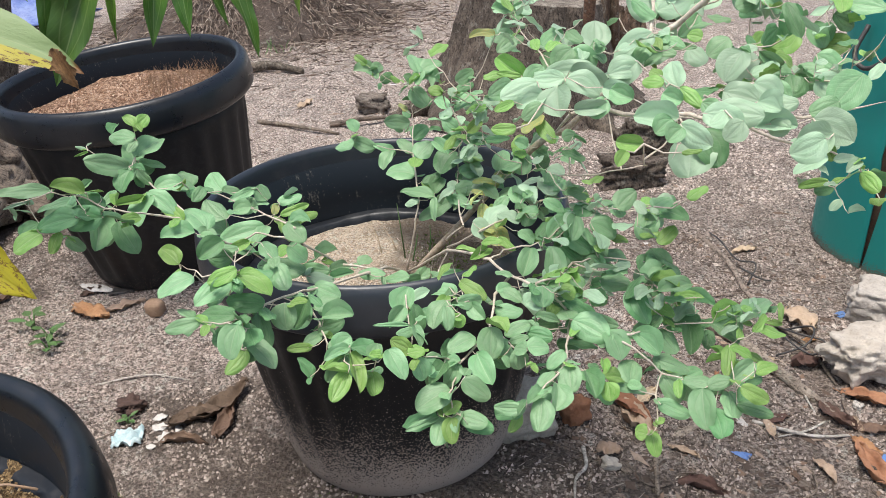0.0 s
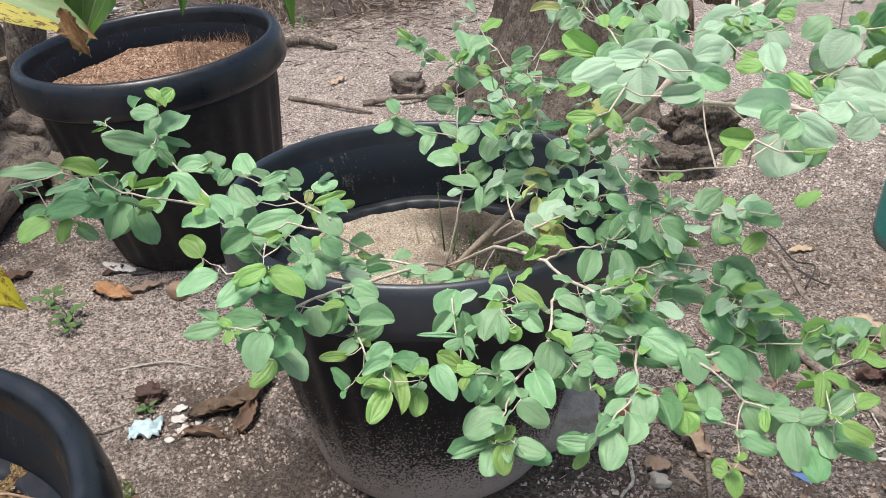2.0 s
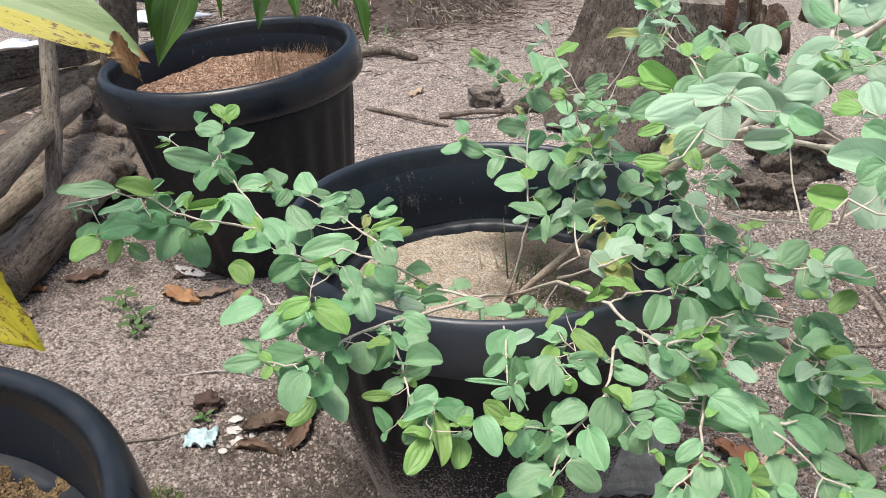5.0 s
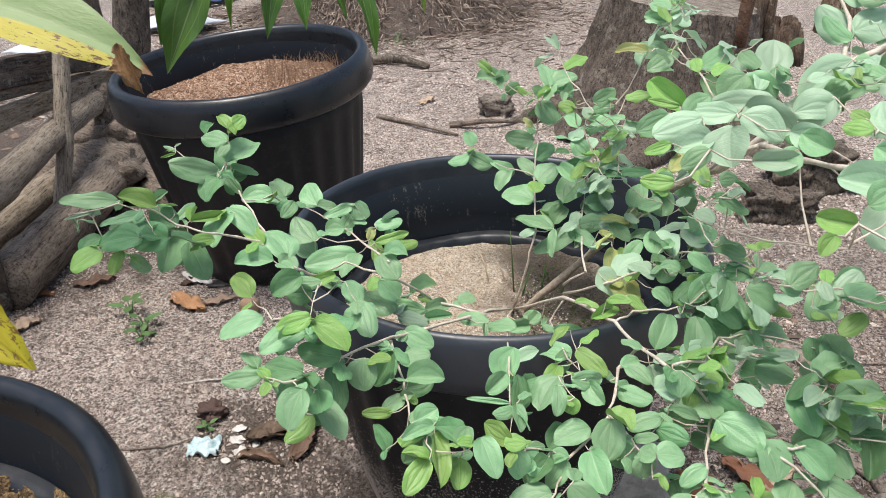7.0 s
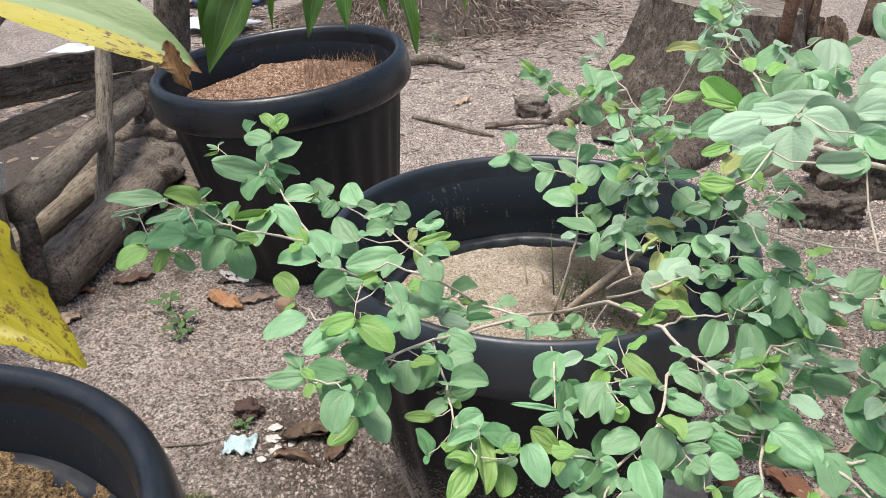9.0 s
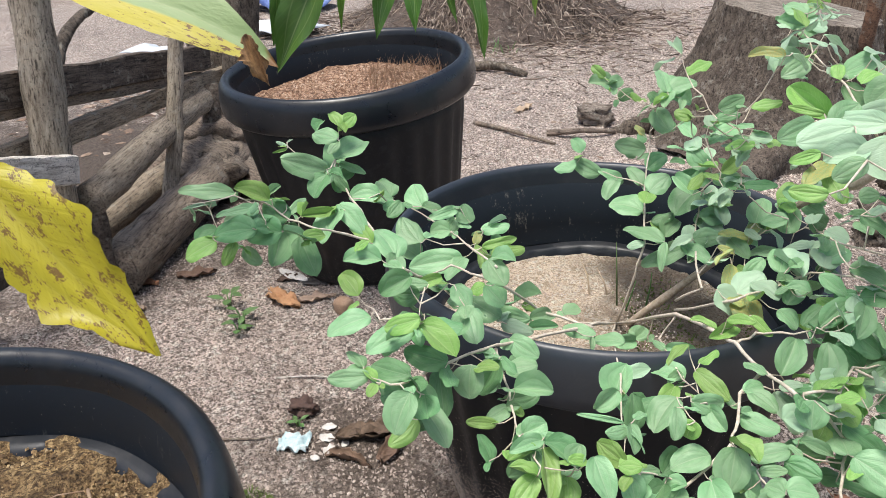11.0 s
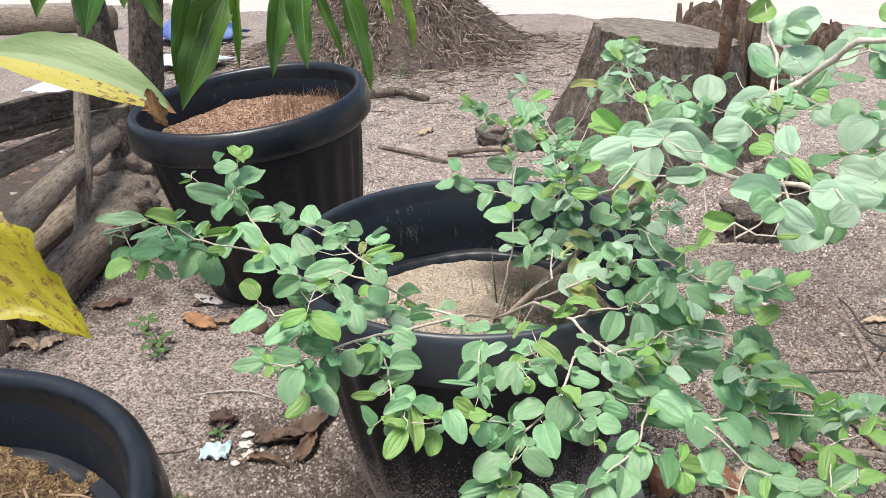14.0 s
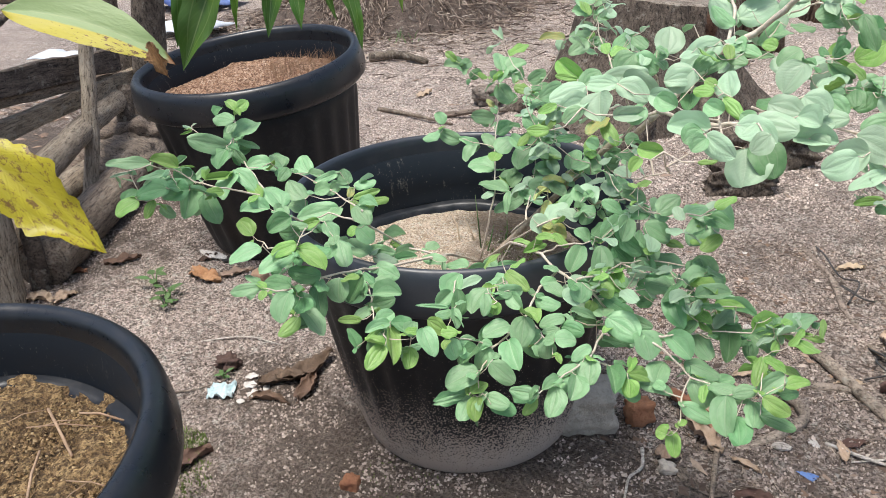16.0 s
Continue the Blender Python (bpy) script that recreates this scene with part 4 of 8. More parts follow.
leaves(b, (
    (0.333, 0.573, 0.538, -69, -18, 30, 0.039, 0.013, "m"),
    (0.375, 0.512, 0.534, 141, -18, -19, 0.029, 0.016, "m"),
    (0.398, 0.515, 0.509, -156, -12, -4, 0.041, 0.021, "d"),
    (0.423, 0.501, 0.508, -168, -36, 25, 0.022, 0.022, "y"),
    (0.418, 0.518, 0.502, -47, -22, 36, 0.050, 0.019, "y"),
    (0.429, 0.532, 0.481, -79, -9, 36, 0.045, 0.018, "m"),
    (0.376, 0.585, 0.529, -112, -13, 45, 0.052, 0.036, "m"),
    (0.369, 0.596, 0.488, -82, -4, 14, 0.042, 0.013, "m"),
    (0.355, 0.621, 0.551, -116, -15, 20, 0.024, 0.021, "y"),
    (0.363, 0.621, 0.533, -93, -17, 27, 0.047, 0.021, "d"),
    (0.241, 0.742, 0.532, 155, -1, -39, 0.041, 0.018, "y"),
))
leaves(b, (
    (0.115, 0.876, 0.400, 90, 7, -40, 0.030, 0.023, "m"),
    (0.302, 0.675, 0.530, -7, 34, 9, 0.048, 0.028, "m"),
    (0.331, 0.597, 0.508, -75, -10, 59, 0.032, 0.019, "d"),
    (0.374, 0.515, 0.516, 145, 4, 28, 0.027, 0.016, "m"),
    (0.400, 0.530, 0.488, -88, -33, 23, 0.048, 0.029, "d"),
    (0.367, 0.634, 0.497, -126, 0, 35, 0.050, 0.035, "d"),
    (0.354, 0.630, 0.460, -60, -3, 16, 0.037, 0.022, "d"),
    (0.344, 0.651, 0.513, -121, -18, 25, 0.045, 0.027, "d"),
))
b = twig([(0.284, 0.671, 0.529), (0.272, 0.638, 0.520), (0.281, 0.575, 0.536), (0.283, 0.548, 0.532), (0.300, 0.543, 0.522), (0.322, 0.515, 0.525), (0.331, 0.509, 0.523)], 0.0032, 0.0012, BRANCH_PALE)
leaves(b, (
    (0.280, 0.635, 0.530, -111, -3, 13, 0.033, 0.021, "m"),
    (0.280, 0.596, 0.528, -106, 3, 27, 0.041, 0.021, "m"),
    (0.328, 0.566, 0.530, 124, -7, -23, 0.035, 0.019, "m"),
    (0.310, 0.533, 0.524, -82, 24, 30, 0.024, 0.011, "m"),
    (0.334, 0.505, 0.539, -70, 1, 19, 0.027, 0.026, "m"),
    (0.325, 0.508, 0.530, -167, -64, -16, 0.023, 0.023, "m"),
    (0.306, 0.515, 0.517, -132, -27, -14, 0.016, 0.012, "m"),
    (0.341, 0.493, 0.526, -141, -19, 1, 0.014, 0.008, "y"),
    (0.326, 0.559, 0.522, -101, 0, 54, 0.034, 0.021, "d"),
))
b = twig([(0.283, 0.547, 0.531), (0.271, 0.529, 0.516), (0.259, 0.500, 0.510), (0.258, 0.481, 0.503), (0.258, 0.452, 0.504), (0.263, 0.443, 0.489), (0.281, 0.434, 0.481)], 0.0028, 0.0010, BRANCH_PALE)
leaves(b, (
    (0.270, 0.528, 0.528, 137, -1, -25, 0.038, 0.025, "m"),
    (0.289, 0.530, 0.544, -170, -42, -11, 0.041, 0.031, "m"),
    (0.277, 0.506, 0.521, -142, -23, 18, 0.044, 0.028, "m"),
    (0.256, 0.458, 0.505, 131, -11, -21, 0.045, 0.034, "m"),
    (0.271, 0.460, 0.519, -97, -27, 34, 0.039, 0.024, "m"),
    (0.255, 0.436, 0.488, -38, 14, 21, 0.026, 0.014, "y"),
    (0.271, 0.442, 0.484, -99, -5, 32, 0.035, 0.021, "m"),
    (0.246, 0.444, 0.476, 147, 5, -61, 0.043, 0.008, "m"),
    (0.251, 0.445, 0.474, -178, -6, -5, 0.036, 0.022, "m"),
    (0.263, 0.439, 0.482, -169, -37, 2, 0.030, 0.020, "y"),
    (0.239, 0.549, 0.506, 179, -13, -39, 0.031, 0.020, "d"),
))
leaves(b, (
    (0.303, 0.544, 0.513, -174, -5, -28, 0.031, 0.024, "m"),
    (0.272, 0.556, 0.497, -122, -15, 41, 0.042, 0.027, "d"),
    (0.235, 0.462, 0.470, 139, -11, 6, 0.044, 0.034, "d"),
    (0.275, 0.447, 0.472, -97, -2, 32, 0.035, 0.021, "d"),
    (0.247, 0.458, 0.458, -152, 17, -41, 0.037, 0.022, "m"),
    (0.252, 0.474, 0.433, 99, -68, -16, 0.030, 0.019, "d"),
))
b = twig([(0.259, 0.500, 0.510), (0.241, 0.494, 0.518), (0.227, 0.476, 0.532), (0.221, 0.459, 0.548)], 0.0020, 0.0010, BRANCH_PALE)
leaves(b, (
    (0.216, 0.460, 0.548, 79, 13, -63, 0.032, 0.020, "y"),
    (0.212, 0.454, 0.549, -61, -4, 25, 0.021, 0.017, "y"),
    (0.221, 0.458, 0.541, -112, -63, 17, 0.029, 0.023, "m"),
    (0.225, 0.471, 0.529, -81, -42, 19, 0.026, 0.027, "m"),
    (0.224, 0.481, 0.526, -38, -9, 23, 0.024, 0.010, "m"),
    (0.257, 0.494, 0.514, 165, -33, -43, 0.032, 0.022, "m"),
    (0.244, 0.485, 0.519, 161, -17, -10, 0.033, 0.019, "d"),
    (0.223, 0.481, 0.508, -127, -59, -25, 0.026, 0.021, "m"),
))
b = twig([(0.379, 0.497, 0.528), (0.371, 0.468, 0.533), (0.359, 0.443, 0.531), (0.346, 0.414, 0.530), (0.344, 0.409, 0.526)], 0.0020, 0.0010, BRANCH_PALE)
leaves(b, (
    (0.349, 0.400, 0.541, 98, 0, -50, 0.034, 0.014, "m"),
    (0.341, 0.420, 0.519, 169, -19, -48, 0.026, 0.014, "y"),
    (0.383, 0.483, 0.538, -169, -26, 10, 0.033, 0.026, "m"),
    (0.368, 0.478, 0.530, 140, -4, -8, 0.026, 0.014, "m"),
    (0.373, 0.460, 0.529, -175, -29, -22, 0.032, 0.024, "m"),
    (0.360, 0.442, 0.532, 153, 1, -9, 0.028, 0.016, "m"),
    (0.361, 0.428, 0.533, -179, -38, 6, 0.037, 0.025, "m"),
    (0.343, 0.412, 0.529, 91, -22, -43, 0.034, 0.020, "d"),
    (0.351, 0.520, 0.502, -149, -26, 32, 0.025, 0.020, "d"),
    (0.350, 0.468, 0.515, -158, -16, 0, 0.030, 0.023, "m"),
))
b = twig([(0.251, 0.705, 0.534), (0.266, 0.729, 0.537), (0.290, 0.731, 0.544), (0.322, 0.749, 0.547), (0.344, 0.772, 0.564), (0.381, 0.783, 0.572)], 0.0026, 0.0010, BRANCH_PALE)
leaves(b, (
    (0.379, 0.772, 0.570, -94, -21, 36, 0.044, 0.032, "m"),
    (0.344, 0.786, 0.570, 158, -23, -48, 0.043, 0.025, "m"),
    (0.321, 0.784, 0.558, 140, -42, -4, 0.032, 0.030, "d"),
    (0.354, 0.746, 0.559, -77, -39, 39, 0.042, 0.029, "m"),
    (0.383, 0.771, 0.544, -133, -19, 10, 0.034, 0.024, "m"),
    (0.345, 0.785, 0.546, -34, -32, 48, 0.035, 0.026, "d"),
    (0.354, 0.803, 0.537, 135, -27, -68, 0.042, 0.025, "d"),
    (0.321, 0.827, 0.533, 176, -30, 34, 0.026, 0.024, "d"),
    (0.343, 0.748, 0.541, -98, -29, 36, 0.039, 0.027, "d"),
))
b = twig([(0.035, 0.985, 0.335), (0.077, 0.775, 0.466), (0.069, 0.710, 0.490), (0.041, 0.654, 0.502), (0.031, 0.598, 0.525), (0.032, 0.547, 0.546), (0.036, 0.480, 0.576), (0.019, 0.463, 0.569), (0.031, 0.405, 0.596), (0.007, 0.399, 0.599)], 0.0042, 0.0015, BRANCH_PALE)
leaves(b, (
    (0.039, 0.472, 0.581, 116, 19, -50, 0.045, 0.024, "d"),
    (0.032, 0.421, 0.596, 89, 1, -31, 0.050, 0.026, "d"),
    (0.001, 0.403, 0.597, 121, 0, -42, 0.041, 0.017, "m"),
    (0.011, 0.399, 0.596, 72, 13, -8, 0.020, 0.010, "y"),
    (0.017, 0.392, 0.601, 175, -23, -19, 0.014, 0.010, "y"),
    (0.054, 0.389, 0.608, 179, -38, -8, 0.038, 0.028, "m"),
    (0.035, 0.426, 0.589, -168, -56, -10, 0.034, 0.023, "d"),
    (0.021, 0.483, 0.559, -136, -25, -14, 0.049, 0.024, "d"),
    (0.034, 0.432, 0.555, -113, -12, 3, 0.046, 0.024, "m"),
    (0.045, 0.410, 0.561, 153, -27, -35, 0.036, 0.018, "y"),
    (0.055, 0.488, 0.574, -158, -45, 2, 0.033, 0.031, "m"),
))
leaves(b, (
    (0.064, 0.526, 0.561, 154, -52, -32, 0.044, 0.023, "d"),
    (0.041, 0.560, 0.539, -168, -20, 8, 0.034, 0.022, "m"),
    (0.029, 0.618, 0.519, -87, -20, 35, 0.041, 0.027, "m"),
    (0.094, 0.719, 0.486, 99, 10, -31, 0.044, 0.020, "m"),
    (0.025, 0.781, 0.465, -58, 13, 21, 0.026, 0.020, "m"),
    (0.026, 0.489, 0.554, 65, 26, 8, 0.040, 0.024, "d"),
    (0.019, 0.432, 0.568, 98, -28, -45, 0.038, 0.023, "d"),
    (-0.028, 0.433, 0.576, -162, 15, 1, 0.039, 0.023, "m"),
    (0.045, 0.422, 0.580, -141, -7, 15, 0.032, 0.024, "d"),
    (0.019, 0.443, 0.565, -47, -52, 80, 0.033, 0.023, "m"),
    (0.027, 0.450, 0.521, 176, 16, -22, 0.035, 0.021, "d"),
))
leaves(b, (
    (0.062, 0.523, 0.555, -175, -66, 43, 0.026, 0.024, "m"),
    (0.048, 0.551, 0.536, 148, -42, -66, 0.041, 0.024, "m"),
    (0.027, 0.636, 0.490, -72, -39, 42, 0.031, 0.021, "d"),
))
b = twig([(0.031, 0.582, 0.528), (0.054, 0.557, 0.520), (0.089, 0.503, 0.532), (0.120, 0.460, 0.535), (0.157, 0.424, 0.548), (0.184, 0.436, 0.546)], 0.0026, 0.0010, BRANCH_PALE)
leaves(b, (
    (0.058, 0.552, 0.528, -63, 10, 25, 0.036, 0.023, "m"),
    (0.090, 0.507, 0.547, -68, 0, 35, 0.040, 0.025, "m"),
    (0.088, 0.500, 0.529, 152, -3, -16, 0.026, 0.018, "m"),
    (0.087, 0.498, 0.530, -74, 13, 60, 0.014, 0.010, "m"),
    (0.086, 0.480, 0.522, 133, 17, -48, 0.031, 0.012, "y"),
    (0.144, 0.453, 0.548, 155, 12, -29, 0.035, 0.015, "m"),
    (0.121, 0.463, 0.538, -45, 20, 34, 0.025, 0.024, "m"),
    (0.149, 0.447, 0.553, -92, -22, 12, 0.033, 0.022, "d"),
    (0.155, 0.419, 0.540, 172, -17, -29, 0.038, 0.021, "y"),
    (0.149, 0.445, 0.547, -147, -23, -25, 0.053, 0.019, "y"),
    (0.170, 0.450, 0.521, -157, -30, 8, 0.031, 0.020, "y"),
))
leaves(b, (
    (0.181, 0.438, 0.546, 9, 33, 3, 0.022, 0.018, "m"),
    (0.194, 0.445, 0.558, -131, -26, 4, 0.039, 0.024, "m"),
    (0.077, 0.518, 0.521, -52, 6, 53, 0.037, 0.023, "d"),
    (0.093, 0.456, 0.496, 65, 61, 8, 0.030, 0.018, "d"),
    (0.142, 0.448, 0.539, -155, -9, -41, 0.029, 0.018, "m"),
    (0.108, 0.468, 0.518, -74, -6, 39, 0.028, 0.019, "d"),
    (0.120, 0.451, 0.521, -98, -17, -42, 0.031, 0.018, "d"),
    (0.141, 0.465, 0.534, 162, -23, -55, 0.045, 0.027, "d"),
    (0.158, 0.463, 0.511, -159, -10, 44, 0.026, 0.016, "m"),
))
b = twig([(0.035, 0.985, 0.335), (0.077, 0.837, 0.422), (0.164, 0.598, 0.529), (0.183, 0.552, 0.519), (0.211, 0.472, 0.545)], 0.0026, 0.0010, BRANCH_PALE)
leaves(b, (
    (0.170, 0.575, 0.529, 146, -33, -56, 0.031, 0.021, "m"),
    (0.164, 0.587, 0.508, 0, 43, 3, 0.041, 0.033, "m"),
    (0.153, 0.640, 0.492, -41, 16, 14, 0.038, 0.019, "p"),
    (0.198, 0.508, 0.549, 115, 10, -50, 0.044, 0.006, "m"),
    (0.202, 0.507, 0.545, 145, 6, -37, 0.026, 0.013, "m"),
    (0.203, 0.511, 0.548, -142, -33, -20, 0.028, 0.016, "m"),
    (0.110, 0.836, 0.414, 136, 5, -63, 0.037, 0.021, "m"),
    (0.126, 0.731, 0.478, 93, -2, -20, 0.047, 0.023, "m"),
    (0.146, 0.601, 0.486, -45, 16, -1, 0.033, 0.027, "d"),
    (0.162, 0.655, 0.463, -39, -22, 25, 0.029, 0.017, "d"),
    (0.199, 0.529, 0.523, 5, 71, 37, 0.037, 0.022, "d"),
))
b = twig([(0.162, 0.823, 0.478), (0.145, 0.815, 0.443), (0.213, 0.653, 0.508), (0.254, 0.567, 0.552)], 0.0024, 0.0010, BRANCH_PALE)
leaves(b, (
    (0.230, 0.554, 0.558, 165, -15, 1, 0.041, 0.029, "m"),
    (0.253, 0.530, 0.557, 152, -60, -27, 0.019, 0.021, "y"),
    (0.235, 0.535, 0.562, -163, -32, 1, 0.030, 0.015, "m"),
    (0.210, 0.682, 0.487, 81, 3, -16, 0.043, 0.027, "m"),
    (0.231, 0.617, 0.548, -111, -15, 28, 0.044, 0.020, "y"),
    (0.242, 0.559, 0.554, -56, -7, 57, 0.038, 0.020, "m"),
    (0.256, 0.570, 0.546, -127, -20, 44, 0.028, 0.020, "m"),
    (0.173, 0.733, 0.486, -65, -2, 48, 0.041, 0.016, "m"),
    (0.226, 0.570, 0.532, 110, 3, -17, 0.034, 0.024, "d"),
    (0.221, 0.563, 0.536, -113, -54, 46, 0.028, 0.017, "d"),
    (0.205, 0.704, 0.469, 104, -15, -39, 0.041, 0.026, "d"),
))
b = twig([(0.082, 0.743, 0.479), (0.018, 0.733, 0.489), (-0.005, 0.674, 0.547), (-0.011, 0.626, 0.586), (-0.056, 0.635, 0.582), (-0.057, 0.586, 0.588), (0.009, 0.471, 0.619)], 0.0034, 0.0014, BRANCH_PALE)
leaves(b, (
    (-0.025, 0.511, 0.636, 138, -22, -50, 0.037, 0.025, "d"),
    (-0.039, 0.562, 0.598, 124, 4, -41, 0.044, 0.017, "m"),
    (-0.040, 0.590, 0.593, 150, -5, -51, 0.038, 0.014, "y"),
    (0.008, 0.537, 0.623, -107, -45, 4, 0.029, 0.024, "m"),
    (0.002, 0.471, 0.607, 160, 0, -39, 0.051, 0.025, "m"),
    (0.029, 0.522, 0.604, 156, -37, -17, 0.025, 0.023, "m"),
    (-0.002, 0.579, 0.574, -137, -29, 5, 0.051, 0.026, "m"),
    (-0.057, 0.674, 0.518, -102, -10, 20, 0.057, 0.033, "m"),
    (-0.027, 0.665, 0.550, -83, -37, 22, 0.036, 0.034, "m"),
    (-0.026, 0.693, 0.499, -91, 1, 58, 0.046, 0.021, "m"),
    (-0.008, 0.670, 0.499, -78, 0, 26, 0.042, 0.021, "p"),
))
leaves(b, (
    (-0.013, 0.715, 0.503, -30, 1, 18, 0.045, 0.022, "m"),
    (-0.004, 0.718, 0.501, -79, -11, 32, 0.022, 0.012, "y"),
    (0.013, 0.703, 0.493, -22, -8, 37, 0.053, 0.020, "m"),
    (0.020, 0.690, 0.489, -74, 14, 50, 0.038, 0.013, "m"),
    (-0.030, 0.532, 0.605, 113, -3, -70, 0.033, 0.023, "d"),
    (-0.044, 0.600, 0.572, 68, 0, 1, 0.041, 0.025, "d"),
    (-0.019, 0.494, 0.573, 65, 2, 2, 0.042, 0.025, "m"),
    (-0.018, 0.606, 0.555, -150, -13, -1, 0.041, 0.025, "d"),
))
b = twig([(-0.004, 0.665, 0.554), (-0.000, 0.641, 0.593), (-0.047, 0.674, 0.587), (-0.122, 0.742, 0.567), (-0.151, 0.737, 0.582), (-0.178, 0.726, 0.596), (-0.224, 0.743, 0.597)], 0.0028, 0.0010, BRANCH_PALE)
leaves(b, (
    (-0.235, 0.771, 0.582, 64, 37, 3, 0.037, 0.034, "m"),
    (-0.170, 0.704, 0.613, 176, -17, -27, 0.029, 0.019, "d"),
    (-0.188, 0.781, 0.571, 55, 32, -27, 0.052, 0.033, "m"),
    (-0.117, 0.666, 0.583, 63, 21, -7, 0.050, 0.033, "m"),
    (-0.109, 0.724, 0.577, 104, -6, -48, 0.032, 0.025, "m"),
    (-0.147, 0.806, 0.569, 160, 2, -52, 0.049, 0.016, "m"),
    (-0.129, 0.809, 0.549, 68, 56, -5, 0.030, 0.030, "m"),
    (-0.069, 0.731, 0.586, -54, 1, 25, 0.039, 0.021, "m"),
    (-0.064, 0.739, 0.586, -25, 8, 40, 0.033, 0.008, "p"),
    (-0.067, 0.712, 0.573, 5, 52, 17, 0.020, 0.012, "l"),
    (-0.045, 0.690, 0.584, -61, 20, 50, 0.045, 0.013, "y"),
))
leaves(b, (
    (-0.038, 0.701, 0.570, -38, 8, 29, 0.050, 0.021, "y"),
    (-0.013, 0.645, 0.596, -113, -28, 15, 0.039, 0.029, "m"),
    (-0.064, 0.676, 0.570, 130, -1, -47, 0.069, 0.033, "m"),
    (-0.254, 0.792, 0.574, 31, 35, 43, 0.032, 0.029, "d"),
    (-0.189, 0.726, 0.598, 162, -2, -46, 0.028, 0.018, "d"),
    (-0.123, 0.672, 0.558, 80, 16, -27, 0.042, 0.028, "m"),
    (-0.159, 0.818, 0.546, -176, -10, -35, 0.037, 0.022, "m"),
    (-0.051, 0.734, 0.536, 6, 62, 59, 0.046, 0.027, "d"),
))
b = twig([(-0.057, 0.586, 0.588), (-0.066, 0.551, 0.616), (-0.100, 0.568, 0.629), (-0.129, 0.582, 0.644), (-0.268, 0.713, 0.610), (-0.280, 0.708, 0.637), (-0.281, 0.724, 0.664), (-0.284, 0.732, 0.687)], 0.0034, 0.0012, BRANCH_PALE)
leaves(b, (
    (-0.280, 0.728, 0.689, 71, 34, -9, 0.028, 0.018, "y"),
    (-0.281, 0.730, 0.689, -21, 25, 51, 0.031, 0.020, "y"),
    (-0.273, 0.713, 0.678, 92, 9, -40, 0.048, 0.026, "m"),
    (-0.275, 0.707, 0.651, -4, 14, 24, 0.071, 0.036, "m"),
    (-0.263, 0.675, 0.650, 163, 30, -70, 0.066, 0.033, "m"),
    (-0.285, 0.727, 0.638, -71, -17, 45, 0.041, 0.012, "m"),
    (-0.302, 0.649, 0.680, 151, -6, -77, 0.020, 0.004, "y"),
    (-0.319, 0.667, 0.676, 120, 21, -54, 0.016, 0.005, "p"),
    (-0.250, 0.660, 0.651, 170, -34, -9, 0.036, 0.029, "d"),
    (-0.277, 0.708, 0.631, -109, -30, 34, 0.032, 0.015, "d"),
    (-0.199, 0.699, 0.619, 129, 5, -35, 0.042, 0.028, "m"),
))
leaves(b, (
    (-0.159, 0.570, 0.663, -108, -21, 28, 0.050, 0.024, "m"),
    (-0.077, 0.560, 0.620, 66, 38, 1, 0.048, 0.037, "m"),
    (-0.080, 0.538, 0.628, 125, 5, -29, 0.043, 0.025, "m"),
    (-0.327, 0.734, 0.674, 11, 20, 6, 0.027, 0.017, "d"),
    (-0.286, 0.725, 0.621, 17, 20, -9, 0.070, 0.042, "m"),
    (-0.299, 0.725, 0.616, -36, 5, 49, 0.035, 0.021, "d"),
    (-0.308, 0.733, 0.608, 60, 35, -37, 0.029, 0.017, "d"),
    (-0.207, 0.738, 0.597, 162, 25, -33, 0.038, 0.025, "m"),
    (-0.154, 0.565, 0.659, -173, -16, 2, 0.049, 0.030, "m"),
))
b = twig([(-0.100, 0.567, 0.628), (-0.126, 0.543, 0.646), (-0.136, 0.507, 0.665), (-0.169, 0.502, 0.670), (-0.190, 0.493, 0.689), (-0.200, 0.462, 0.706), (-0.237, 0.433, 0.700)], 0.0026, 0.0010, BRANCH_PALE)
leaves(b, (
    (-0.208, 0.470, 0.704, 134, 17, -41, 0.057, 0.019, "m"),
    (-0.183, 0.492, 0.693, 133, 29, -40, 0.039, 0.021, "y"),
    (-0.204, 0.507, 0.686, -18, 23, 44, 0.023, 0.009, "m"),
    (-0.170, 0.500, 0.669, 97, 39, -28, 0.033, 0.027, "d"),
    (-0.199, 0.532, 0.658, -18, 28, 40, 0.029, 0.011, "m"),
    (-0.173, 0.525, 0.664, -30, -6, 48, 0.042, 0.013, "y"),
    (-0.173, 0.467, 0.697, 146, 7, -36, 0.043, 0.012, "m"),
    (-0.223, 0.452, 0.697, 173, 11, -59, 0.032, 0.004, "p"),
    (-0.153, 0.442, 0.687, 110, -5, -46, 0.057, 0.028, "d"),
    (-0.194, 0.426, 0.672, 142, -14, -27, 0.036, 0.026, "y"),
    (-0.181, 0.438, 0.670, 172, -43, -36, 0.028, 0.013, "y"),
))
